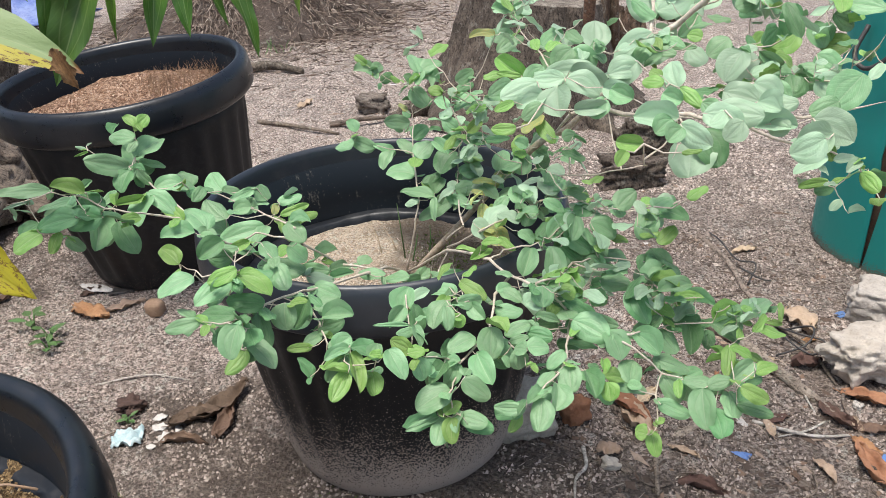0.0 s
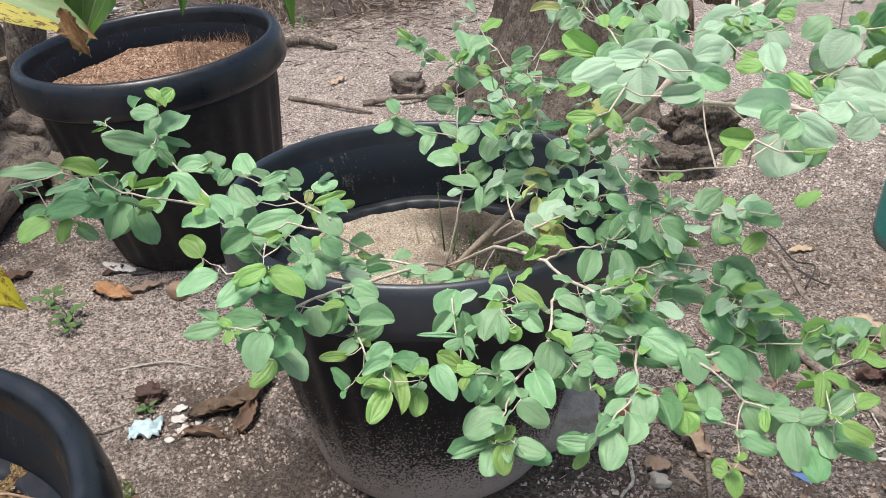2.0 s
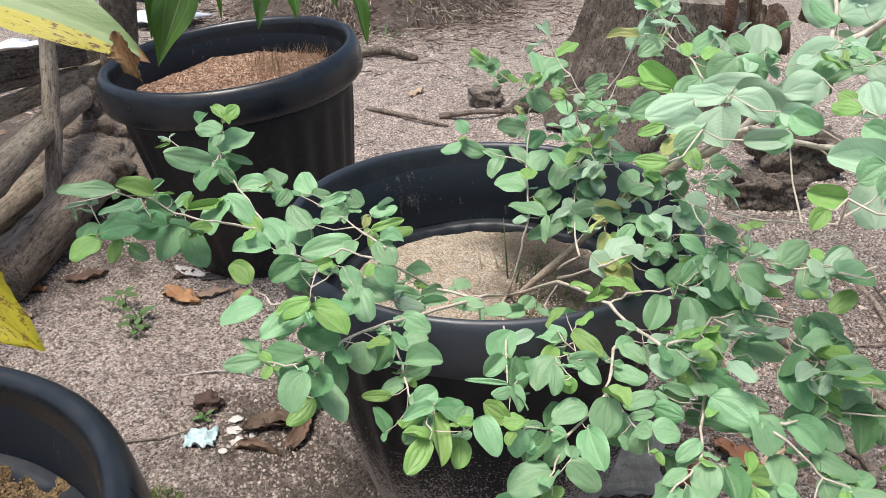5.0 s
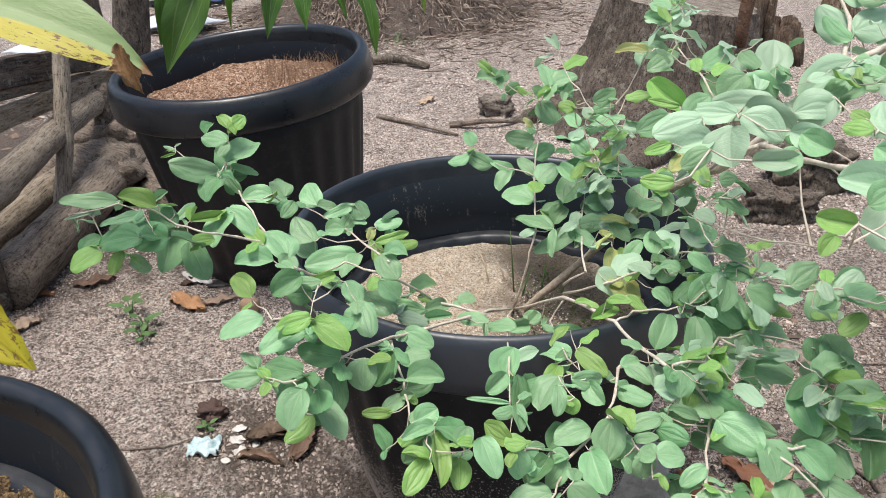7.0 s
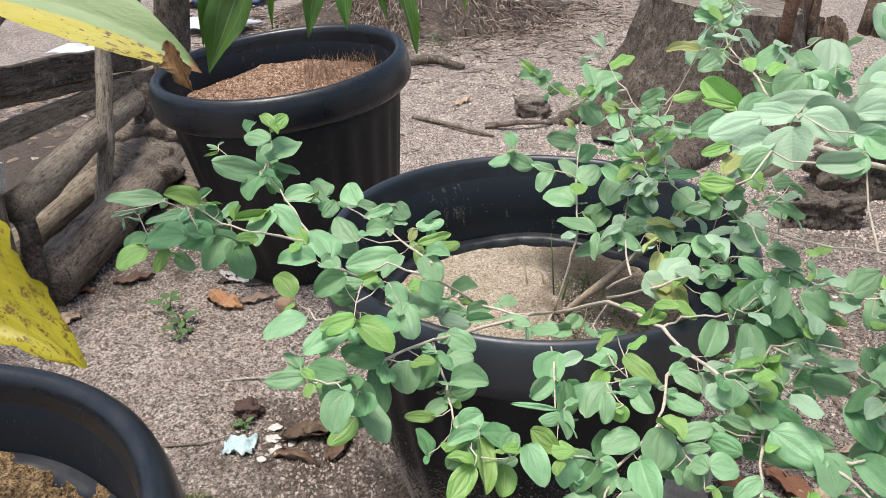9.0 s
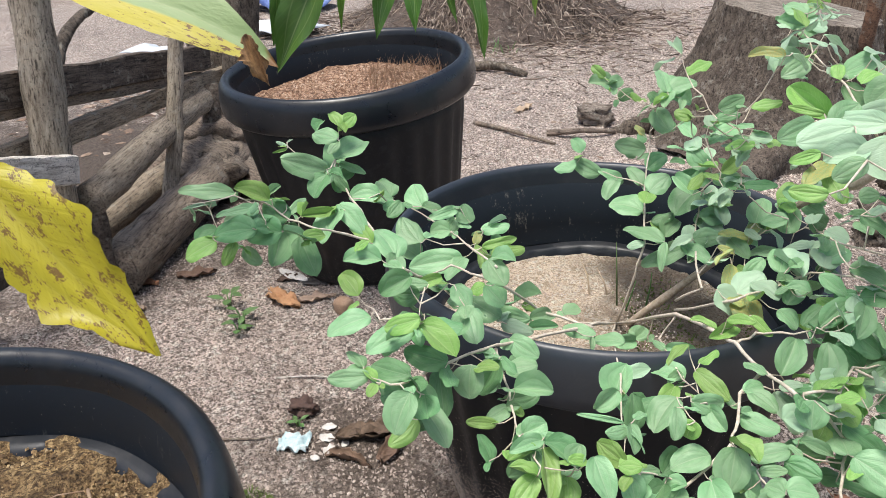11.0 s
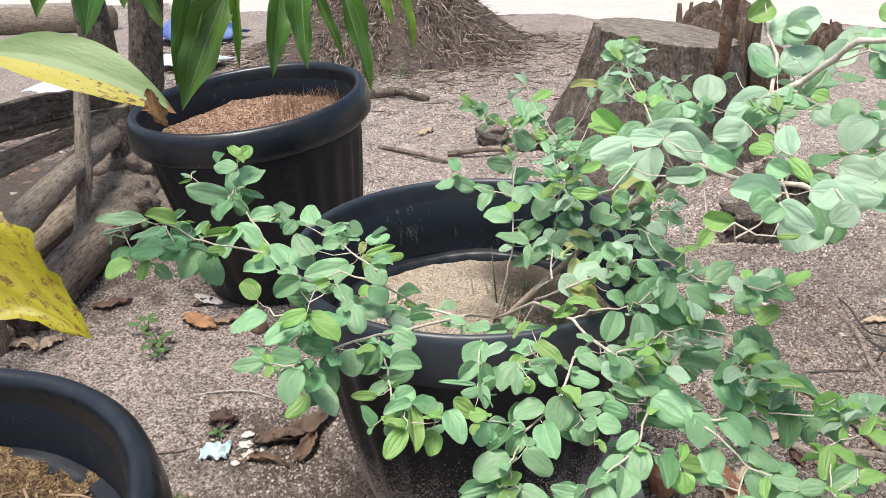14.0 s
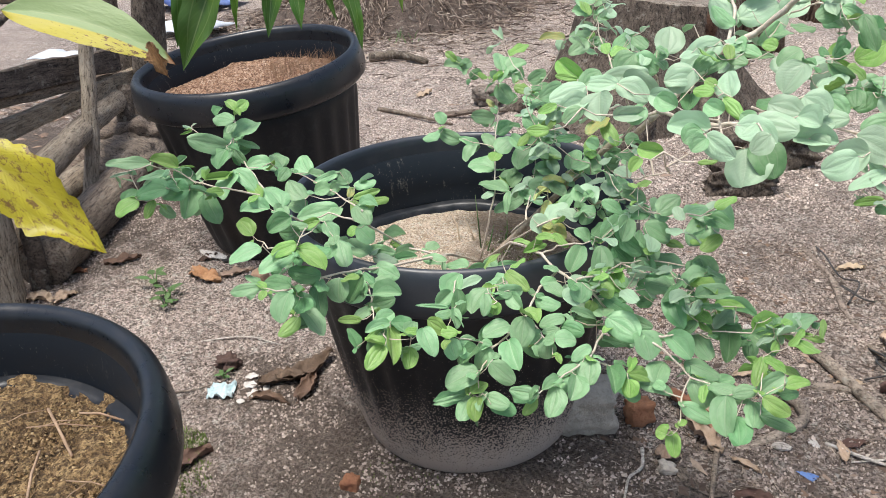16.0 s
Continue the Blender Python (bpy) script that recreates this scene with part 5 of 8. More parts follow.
leaves(b, (
    (-0.185, 0.506, 0.659, -157, -38, -31, 0.051, 0.030, "m"),
    (-0.156, 0.501, 0.654, -113, -34, 3, 0.047, 0.028, "d"),
    (-0.137, 0.485, 0.663, -33, 0, 45, 0.027, 0.014, "y"),
    (-0.162, 0.462, 0.681, 76, 30, -3, 0.020, 0.013, "m"),
    (-0.104, 0.555, 0.634, 74, 18, -20, 0.044, 0.018, "y"),
    (-0.178, 0.510, 0.682, 116, -11, -47, 0.032, 0.019, "d"),
    (-0.192, 0.481, 0.680, 154, 11, -30, 0.035, 0.021, "m"),
    (-0.242, 0.443, 0.683, -128, 27, -82, 0.029, 0.017, "m"),
    (-0.142, 0.463, 0.678, 99, -2, -51, 0.054, 0.032, "d"),
    (-0.213, 0.446, 0.673, 177, 0, -11, 0.029, 0.021, "d"),
    (-0.194, 0.458, 0.650, -90, -31, 56, 0.026, 0.016, "m"),
))
leaves(b, (
    (-0.191, 0.524, 0.650, -167, -70, -37, 0.043, 0.026, "m"),
))
b = twig([(0.009, 0.470, 0.618), (-0.020, 0.453, 0.622), (-0.067, 0.481, 0.616)], 0.0020, 0.0010, BRANCH_PALE)
leaves(b, (
    (-0.079, 0.494, 0.608, 73, 32, -21, 0.036, 0.023, "y"),
    (-0.035, 0.456, 0.617, 143, -3, -25, 0.045, 0.026, "m"),
    (0.022, 0.455, 0.633, 120, -11, -40, 0.038, 0.020, "y"),
    (0.017, 0.460, 0.623, 142, -16, -35, 0.035, 0.014, "m"),
    (0.017, 0.462, 0.622, -91, -28, 4, 0.047, 0.031, "y"),
    (-0.028, 0.474, 0.596, -89, 28, 50, 0.038, 0.023, "d"),
    (0.027, 0.481, 0.603, 112, 0, -30, 0.033, 0.020, "d"),
    (-0.012, 0.509, 0.598, 56, -10, 56, 0.026, 0.016, "d"),
    (0.009, 0.483, 0.608, -78, 0, 14, 0.039, 0.026, "d"),
))
b = twig([(0.035, 0.985, 0.335), (0.057, 0.983, 0.430), (0.064, 0.997, 0.477), (0.041, 1.057, 0.502), (0.027, 1.091, 0.532), (0.023, 1.114, 0.566), (0.009, 1.162, 0.585), (0.017, 1.136, 0.633), (0.042, 1.102, 0.681)], 0.0034, 0.0012, BRANCH_PALE)
leaves(b, (
    (0.052, 1.078, 0.688, 28, 39, 19, 0.051, 0.028, "m"),
    (0.050, 1.083, 0.687, -56, 24, 35, 0.049, 0.028, "m"),
    (0.031, 1.108, 0.663, 95, 45, -30, 0.022, 0.021, "d"),
    (0.045, 1.110, 0.674, -75, -16, 44, 0.038, 0.031, "m"),
    (0.019, 1.133, 0.645, -107, -44, 43, 0.048, 0.034, "m"),
    (-0.002, 1.158, 0.591, 39, 32, 11, 0.030, 0.016, "l"),
    (0.010, 1.139, 0.574, 88, 0, -75, 0.059, 0.029, "m"),
    (0.021, 1.122, 0.548, -38, 30, 45, 0.045, 0.030, "d"),
    (0.044, 1.063, 0.535, -34, 26, 26, 0.044, 0.039, "m"),
    (0.036, 1.068, 0.499, 97, 15, -22, 0.057, 0.050, "m"),
    (0.093, 0.993, 0.491, 75, 7, -30, 0.081, 0.026, "m"),
))
leaves(b, (
    (0.064, 0.997, 0.480, 108, -9, -34, 0.029, 0.015, "p"),
    (0.084, 1.032, 0.480, -25, 36, 20, 0.037, 0.030, "m"),
    (0.059, 1.039, 0.497, -58, 18, 28, 0.040, 0.021, "d"),
    (0.067, 1.096, 0.678, 71, 47, -3, 0.044, 0.026, "m"),
    (0.023, 1.128, 0.667, -72, 0, 59, 0.029, 0.023, "m"),
    (0.013, 1.173, 0.609, -105, 2, 59, 0.037, 0.027, "d"),
    (-0.015, 1.196, 0.565, 10, 31, 21, 0.030, 0.018, "d"),
    (-0.012, 1.159, 0.556, 61, 4, -111, 0.049, 0.030, "m"),
))
b = twig([(0.027, 1.091, 0.532), (-0.007, 1.101, 0.533), (-0.056, 1.117, 0.534), (-0.088, 1.106, 0.558)], 0.0020, 0.0010, BRANCH_PALE)
leaves(b, (
    (-0.088, 1.108, 0.563, 76, 47, -30, 0.030, 0.024, "m"),
    (-0.088, 1.092, 0.551, 104, -22, -37, 0.042, 0.023, "m"),
    (-0.054, 1.112, 0.530, 112, 31, -67, 0.052, 0.029, "m"),
    (-0.021, 1.129, 0.521, 130, 31, -55, 0.045, 0.020, "m"),
    (-0.023, 1.111, 0.528, 168, -25, 1, 0.044, 0.030, "m"),
    (0.018, 1.114, 0.523, 67, 38, -30, 0.045, 0.025, "m"),
))
b = twig([(0.009, 1.162, 0.585), (0.046, 1.136, 0.610), (0.072, 1.161, 0.630), (0.200, 0.856, 0.738)], 0.0020, 0.0010, BRANCH_PALE)
leaves(b, (
    (0.102, 0.975, 0.743, -22, 15, 17, 0.055, 0.020, "y"),
    (0.073, 1.157, 0.631, 111, 23, -50, 0.030, 0.023, "y"),
    (0.163, 0.899, 0.724, -73, 31, 83, 0.033, 0.021, "m"),
    (0.154, 0.940, 0.700, -65, 11, 43, 0.030, 0.016, "d"),
    (0.063, 1.222, 0.577, 52, 26, -22, 0.048, 0.026, "m"),
    (0.170, 1.009, 0.672, 151, -5, -24, 0.052, 0.024, "m"),
    (0.167, 0.947, 0.628, -31, 26, 53, 0.041, 0.019, "y"),
    (0.230, 0.866, 0.800, 106, 7, -33, 0.039, 0.015, "l"),
    (0.209, 0.901, 0.686, 68, -8, -32, 0.046, 0.019, "y"),
    (0.143, 0.975, 0.680, -78, 28, 48, 0.027, 0.016, "m"),
    (0.063, 1.225, 0.548, 112, 28, 9, 0.045, 0.027, "m"),
))
leaves(b, (
    (0.162, 1.014, 0.651, 123, 29, -28, 0.049, 0.029, "d"),
    (0.204, 0.939, 0.674, 64, 2, -36, 0.035, 0.021, "d"),
))
b = twig([(0.022, 1.125, 0.647), (-0.018, 1.138, 0.654), (-0.056, 1.131, 0.679)], 0.0018, 0.0010, BRANCH_PALE)
leaves(b, (
    (-0.062, 1.126, 0.687, 99, 33, -88, 0.030, 0.016, "y"),
    (-0.051, 1.133, 0.678, 121, 4, -40, 0.041, 0.026, "m"),
    (-0.052, 1.122, 0.676, -42, 18, 57, 0.029, 0.022, "m"),
    (-0.004, 1.138, 0.653, 102, 35, -58, 0.023, 0.011, "y"),
    (-0.064, 1.163, 0.658, 46, 23, -8, 0.033, 0.021, "d"),
    (-0.047, 1.151, 0.650, -74, 27, 70, 0.029, 0.021, "d"),
))
b = twig([(0.153, 0.847, 0.484), (0.187, 0.821, 0.526), (0.147, 0.952, 0.502), (0.124, 1.046, 0.505), (0.122, 1.067, 0.542), (0.135, 1.042, 0.590), (0.099, 1.124, 0.604)], 0.0030, 0.0012, BRANCH_PALE)
leaves(b, (
    (0.124, 1.075, 0.586, 99, 40, -76, 0.041, 0.029, "m"),
    (0.097, 1.139, 0.548, 136, -5, -67, 0.043, 0.020, "d"),
    (0.149, 0.991, 0.599, -51, 4, 54, 0.050, 0.022, "m"),
    (0.113, 1.077, 0.546, 157, -19, -10, 0.055, 0.050, "d"),
    (0.121, 1.077, 0.532, -51, 1, 32, 0.052, 0.039, "m"),
    (0.132, 1.031, 0.523, -34, -7, 41, 0.055, 0.030, "m"),
    (0.119, 1.028, 0.472, 122, -16, -39, 0.075, 0.030, "m"),
    (0.138, 0.973, 0.514, -54, 0, 33, 0.049, 0.031, "m"),
    (0.125, 0.966, 0.506, -112, -3, 19, 0.053, 0.025, "m"),
    (0.212, 0.857, 0.547, -174, -34, 0, 0.039, 0.018, "l"),
    (0.229, 0.864, 0.529, -40, 49, 32, 0.035, 0.021, "m"),
))
leaves(b, (
    (0.213, 0.945, 0.535, 9, 38, -34, 0.042, 0.020, "l"),
    (0.117, 1.118, 0.573, 60, 3, -83, 0.035, 0.025, "m"),
    (0.119, 1.025, 0.571, -10, 22, 24, 0.042, 0.025, "d"),
))
b = twig([(0.155, 0.842, 0.473), (0.236, 0.755, 0.555), (0.269, 0.819, 0.552), (0.298, 0.856, 0.560), (0.345, 0.811, 0.588), (0.394, 0.794, 0.578), (0.447, 0.659, 0.646), (0.483, 0.598, 0.686)], 0.0030, 0.0012, BRANCH_PALE)
leaves(b, (
    (0.238, 0.790, 0.546, -141, -31, -2, 0.043, 0.039, "l"),
    (0.269, 0.831, 0.563, 1, 26, 3, 0.046, 0.030, "m"),
    (0.288, 0.810, 0.569, 173, -54, -8, 0.032, 0.025, "m"),
    (0.279, 0.778, 0.544, -109, -19, 13, 0.029, 0.023, "m"),
    (0.308, 0.867, 0.571, -44, 25, 14, 0.034, 0.036, "m"),
    (0.337, 0.789, 0.607, -81, -9, 37, 0.044, 0.022, "m"),
    (0.310, 0.806, 0.583, -96, -21, 26, 0.038, 0.021, "m"),
    (0.381, 0.797, 0.579, 96, -5, -34, 0.031, 0.028, "d"),
    (0.416, 0.649, 0.648, -43, 27, 41, 0.035, 0.025, "m"),
    (0.456, 0.580, 0.685, -37, 13, 12, 0.032, 0.023, "m"),
    (0.487, 0.546, 0.711, -50, 31, 12, 0.027, 0.014, "y"),
))
leaves(b, (
    (0.454, 0.760, 0.596, 165, -40, -5, 0.040, 0.033, "m"),
    (0.466, 0.691, 0.634, -113, -3, 32, 0.039, 0.023, "d"),
    (0.304, 0.870, 0.554, -66, 6, 2, 0.029, 0.030, "d"),
    (0.297, 0.858, 0.546, -18, -33, 2, 0.035, 0.021, "m"),
    (0.456, 0.778, 0.581, -60, -19, 50, 0.032, 0.026, "m"),
    (0.467, 0.709, 0.621, -129, 19, 42, 0.038, 0.023, "d"),
))
b = twig([(0.327, 0.618, 0.555), (0.354, 0.638, 0.554), (0.362, 0.721, 0.533), (0.392, 0.745, 0.529), (0.432, 0.762, 0.522), (0.475, 0.701, 0.552)], 0.0028, 0.0012, BRANCH_PALE)
leaves(b, (
    (0.337, 0.607, 0.559, -166, -57, 2, 0.028, 0.028, "m"),
    (0.357, 0.692, 0.534, -143, -22, 18, 0.043, 0.024, "y"),
    (0.391, 0.774, 0.511, -55, -2, 22, 0.062, 0.027, "m"),
    (0.394, 0.742, 0.532, 126, -24, -42, 0.035, 0.022, "m"),
    (0.480, 0.693, 0.545, 37, 35, -22, 0.041, 0.034, "d"),
    (0.343, 0.677, 0.530, 13, 58, 7, 0.046, 0.030, "m"),
    (0.323, 0.617, 0.542, -67, -5, 74, 0.025, 0.025, "d"),
    (0.347, 0.691, 0.505, -86, -12, 14, 0.033, 0.020, "d"),
    (0.390, 0.774, 0.514, 69, -9, -52, 0.028, 0.017, "m"),
    (0.468, 0.720, 0.519, -98, 25, 29, 0.038, 0.031, "d"),
    (0.356, 0.721, 0.508, 68, 43, -44, 0.045, 0.030, "d"),
))
b = twig([(0.361, 0.723, 0.530), (0.405, 0.700, 0.530), (0.440, 0.687, 0.531), (0.469, 0.645, 0.539), (0.494, 0.645, 0.536), (0.529, 0.663, 0.531)], 0.0024, 0.0010, BRANCH_PALE)
leaves(b, (
    (0.401, 0.681, 0.531, -89, -6, 22, 0.041, 0.033, "m"),
    (0.442, 0.647, 0.542, -156, -20, 30, 0.052, 0.029, "d"),
    (0.480, 0.658, 0.529, 154, -17, 1, 0.048, 0.016, "y"),
    (0.471, 0.626, 0.556, -64, 6, 23, 0.047, 0.024, "m"),
    (0.493, 0.660, 0.529, -93, 14, 25, 0.037, 0.015, "y"),
    (0.493, 0.670, 0.519, -95, 2, 29, 0.054, 0.019, "m"),
    (0.388, 0.698, 0.514, -75, -24, 48, 0.031, 0.025, "d"),
    (0.456, 0.650, 0.550, -49, 17, -7, 0.045, 0.027, "m"),
    (0.491, 0.700, 0.510, -107, 5, 39, 0.034, 0.020, "m"),
    (0.490, 0.690, 0.512, -131, 1, 14, 0.042, 0.025, "m"),
))
b = twig([(0.373, 0.623, 0.511), (0.408, 0.586, 0.517), (0.443, 0.583, 0.517), (0.466, 0.606, 0.512), (0.489, 0.639, 0.502), (0.540, 0.647, 0.505), (0.581, 0.656, 0.510), (0.608, 0.660, 0.510)], 0.0028, 0.0010, BRANCH_PALE)
leaves(b, (
    (0.391, 0.597, 0.527, -96, -7, 53, 0.042, 0.017, "m"),
    (0.479, 0.623, 0.523, 132, -30, -17, 0.026, 0.015, "d"),
    (0.485, 0.677, 0.491, -112, 19, 36, 0.047, 0.022, "d"),
    (0.514, 0.663, 0.491, -174, -27, 5, 0.046, 0.025, "d"),
    (0.543, 0.654, 0.502, 77, -8, -29, 0.018, 0.013, "d"),
    (0.540, 0.646, 0.505, -126, -13, 30, 0.041, 0.026, "m"),
    (0.562, 0.650, 0.508, -141, -34, 10, 0.024, 0.010, "d"),
    (0.577, 0.651, 0.514, 66, 21, -43, 0.029, 0.022, "m"),
    (0.580, 0.647, 0.517, -29, 12, -2, 0.060, 0.032, "m"),
    (0.596, 0.663, 0.508, -107, 6, 39, 0.027, 0.009, "y"),
    (0.447, 0.597, 0.514, -114, -28, 37, 0.043, 0.029, "m"),
))
leaves(b, (
    (0.473, 0.636, 0.497, -134, -11, 0, 0.043, 0.032, "m"),
    (0.378, 0.605, 0.497, -61, 2, 48, 0.041, 0.025, "d"),
    (0.487, 0.715, 0.476, -153, -6, 50, 0.042, 0.025, "d"),
    (0.537, 0.699, 0.463, -168, -9, -13, 0.033, 0.021, "d"),
    (0.593, 0.685, 0.509, 41, -2, -9, 0.025, 0.019, "d"),
))
b = twig([(0.408, 0.586, 0.517), (0.438, 0.572, 0.513), (0.464, 0.567, 0.498), (0.483, 0.568, 0.479), (0.479, 0.544, 0.465), (0.481, 0.516, 0.445), (0.476, 0.508, 0.438)], 0.0026, 0.0010, BRANCH_PALE)
leaves(b, (
    (0.448, 0.537, 0.482, -7, 20, 14, 0.041, 0.029, "m"),
    (0.417, 0.575, 0.526, -133, -29, -5, 0.039, 0.038, "m"),
    (0.472, 0.589, 0.485, -99, 0, 11, 0.046, 0.027, "m"),
    (0.481, 0.532, 0.466, -91, -23, 40, 0.041, 0.020, "m"),
    (0.471, 0.501, 0.442, 77, 3, -45, 0.015, 0.017, "y"),
    (0.476, 0.512, 0.438, -157, -41, 10, 0.030, 0.018, "y"),
    (0.481, 0.516, 0.446, -34, 19, 6, 0.014, 0.009, "y"),
    (0.408, 0.597, 0.504, -119, -19, -31, 0.037, 0.037, "d"),
    (0.475, 0.607, 0.460, -166, 28, -39, 0.043, 0.026, "d"),
))
b = twig([(0.483, 0.568, 0.479), (0.505, 0.568, 0.474), (0.534, 0.545, 0.485), (0.561, 0.544, 0.487), (0.584, 0.573, 0.495)], 0.0020, 0.0010, BRANCH_PALE)
leaves(b, (
    (0.583, 0.586, 0.497, 135, -24, -42, 0.040, 0.021, "m"),
    (0.584, 0.575, 0.489, -59, 13, 21, 0.034, 0.017, "y"),
    (0.563, 0.525, 0.505, -104, -11, 37, 0.034, 0.019, "y"),
    (0.556, 0.551, 0.477, -177, -15, -23, 0.039, 0.026, "m"),
    (0.564, 0.534, 0.474, -110, 4, 43, 0.040, 0.016, "d"),
    (0.484, 0.575, 0.474, -141, -27, 20, 0.040, 0.029, "m"),
    (0.506, 0.553, 0.485, -104, 1, 19, 0.042, 0.020, "m"),
    (0.526, 0.537, 0.488, -172, -35, 19, 0.048, 0.030, "m"),
    (0.582, 0.612, 0.449, -63, 7, 38, 0.027, 0.016, "d"),
    (0.574, 0.537, 0.473, 24, 46, -20, 0.026, 0.016, "d"),
    (0.566, 0.574, 0.460, 173, 12, -25, 0.029, 0.020, "m"),
))
leaves(b, (
    (0.506, 0.567, 0.472, -109, -72, 80, 0.035, 0.025, "m"),
    (0.503, 0.586, 0.459, -62, 19, 26, 0.035, 0.021, "m"),
    (0.540, 0.529, 0.468, -168, -14, 14, 0.043, 0.027, "d"),
))
b = twig([(0.561, 0.544, 0.487), (0.559, 0.575, 0.494), (0.557, 0.618, 0.495)], 0.0016, 0.0010, BRANCH_PALE)
leaves(b, (
    (0.557, 0.606, 0.503, 178, -18, -11, 0.041, 0.017, "y"),
    (0.557, 0.603, 0.502, -95, -11, 15, 0.031, 0.015, "y"),
))
b = twig([(0.366, 0.886, 0.698), (0.411, 0.835, 0.706), (0.445, 0.750, 0.730), (0.491, 0.733, 0.740), (0.529, 0.715, 0.735), (0.555, 0.742, 0.727), (0.593, 0.751, 0.708), (0.646, 0.795, 0.684), (0.696, 0.794, 0.670)], 0.0058, 0.0026, BRANCH_PALE)
leaves(b, (
    (0.654, 0.761, 0.688, 128, -9, -27, 0.048, 0.020, "p"),
    (0.654, 0.724, 0.668, 74, -21, -66, 0.038, 0.012, "y"),
    (0.693, 0.749, 0.672, -150, -22, 57, 0.038, 0.020, "y"),
    (0.398, 0.970, 0.702, -179, -32, 8, 0.035, 0.031, "d"),
))
leaves(b, (
    (0.656, 0.792, 0.679, 134, 26, -36, 0.044, 0.026, "m"),
    (0.672, 0.765, 0.644, 56, -16, -55, 0.030, 0.018, "d"),
    (0.712, 0.785, 0.660, -128, -23, 107, 0.036, 0.022, "d"),
))
leaves(b, (
    (0.392, 0.750, 0.780, -82, 13, 56, 0.044, 0.024, "p"),
    (0.475, 0.738, 0.770, 28, 45, -44, 0.042, 0.032, "p"),
    (0.518, 0.667, 0.787, -107, -6, 53, 0.041, 0.033, "p"),
    (0.457, 0.706, 0.784, 80, 6, -45, 0.027, 0.017, "y"),
    (0.455, 0.746, 0.781, 66, 22, -50, 0.019, 0.014, "y"),
    (0.551, 0.691, 0.791, -115, -20, 51, 0.035, 0.035, "p"),
    (0.424, 0.766, 0.794, 120, -26, -45, 0.040, 0.039, "p"),
    (0.494, 0.794, 0.688, -172, -44, 19, 0.060, 0.060, "p"),
), False)
b = twig([(0.501, 0.686, 0.776), (0.539, 0.774, 0.741), (0.569, 0.814, 0.742), (0.577, 0.870, 0.763), (0.588, 0.869, 0.772)], 0.0024, 0.0010, BRANCH_PALE)
leaves(b, (
    (0.546, 0.854, 0.774, -34, 33, 34, 0.023, 0.014, "d"),
    (0.573, 0.902, 0.786, 67, 41, -34, 0.017, 0.012, "d"),
    (0.573, 0.856, 0.788, -60, -32, 97, 0.050, 0.019, "m"),
    (0.619, 0.835, 0.759, 102, 6, -54, 0.039, 0.016, "d"),
    (0.628, 0.833, 0.761, 125, -46, -43, 0.031, 0.023, "d"),
))
leaves(b, (
    (0.546, 0.828, 0.748, -91, -23, 14, 0.039, 0.024, "d"),
    (0.579, 0.873, 0.792, -154, 42, 98, 0.044, 0.026, "d"),
    (0.580, 0.879, 0.767, -33, -18, 111, 0.042, 0.025, "d"),
    (0.617, 0.851, 0.749, -111, 14, 34, 0.035, 0.021, "m"),
    (0.630, 0.841, 0.755, 169, -30, -48, 0.024, 0.018, "d"),
    (0.540, 0.827, 0.741, -110, 0, 47, 0.051, 0.031, "d"),
    (0.706, 0.919, 0.762, 118, 7, 0, 0.036, 0.025, "m"),
    (0.716, 0.896, 0.782, -7, -27, -34, 0.034, 0.021, "d"),
))
leaves(b, (
    (0.548, 0.799, 0.800, 138, -42, -17, 0.044, 0.039, "p"),
    (0.540, 0.899, 0.794, 116, -30, -33, 0.036, 0.033, "m"),
    (0.579, 0.938, 0.775, -43, 44, 45, 0.028, 0.024, "y"),
    (0.511, 0.794, 0.702, -144, -36, 20, 0.057, 0.045, "d"),
), False)
b = twig([(0.555, 0.742, 0.749), (0.620, 0.760, 0.733), (0.680, 0.800, 0.733), (0.740, 0.860, 0.728)], 0.0034, 0.0014, BRANCH_PALE)
leaves(b, (
    (0.650, 1.043, 0.776, 102, -27, -51, 0.048, 0.044, "y"),
    (0.654, 0.851, 0.764, 73, 5, -46, 0.036, 0.028, "m"),
    (0.562, 0.695, 0.761, -93, 11, 46, 0.042, 0.026, "p"),
    (0.548, 0.632, 0.763, -99, 4, 57, 0.046, 0.024, "p"),
    (0.617, 0.591, 0.770, 91, -17, -53, 0.035, 0.035, "p"),
    (0.641, 0.697, 0.772, 98, -25, -62, 0.034, 0.028, "m"),
    (0.577, 0.761, 0.772, -126, -25, 54, 0.033, 0.026, "m"),
    (0.652, 0.910, 0.772, -124, -22, 53, 0.038, 0.034, "m"),
    (0.633, 0.792, 0.769, -116, -13, 66, 0.033, 0.032, "p"),
    (0.710, 0.990, 0.762, 70, 8, -55, 0.043, 0.033, "y"),
    (0.678, 0.769, 0.784, 126, -43, -43, 0.056, 0.043, "m"),
    (0.605, 0.634, 0.771, -120, -16, 53, 0.047, 0.036, "p"),
    (0.606, 0.570, 0.772, 102, -25, -56, 0.035, 0.030, "p"),
    (0.552, 0.680, 0.760, -87, 15, 41, 0.038, 0.026, "p"),
    (0.563, 0.626, 0.766, -107, -6, 62, 0.023, 0.022, "p"),
), False)
b = twig([(0.465, 0.684, 0.774), (0.483, 0.601, 0.759), (0.473, 0.580, 0.754), (0.468, 0.560, 0.747)], 0.0024, 0.0010, BRANCH_PALE)
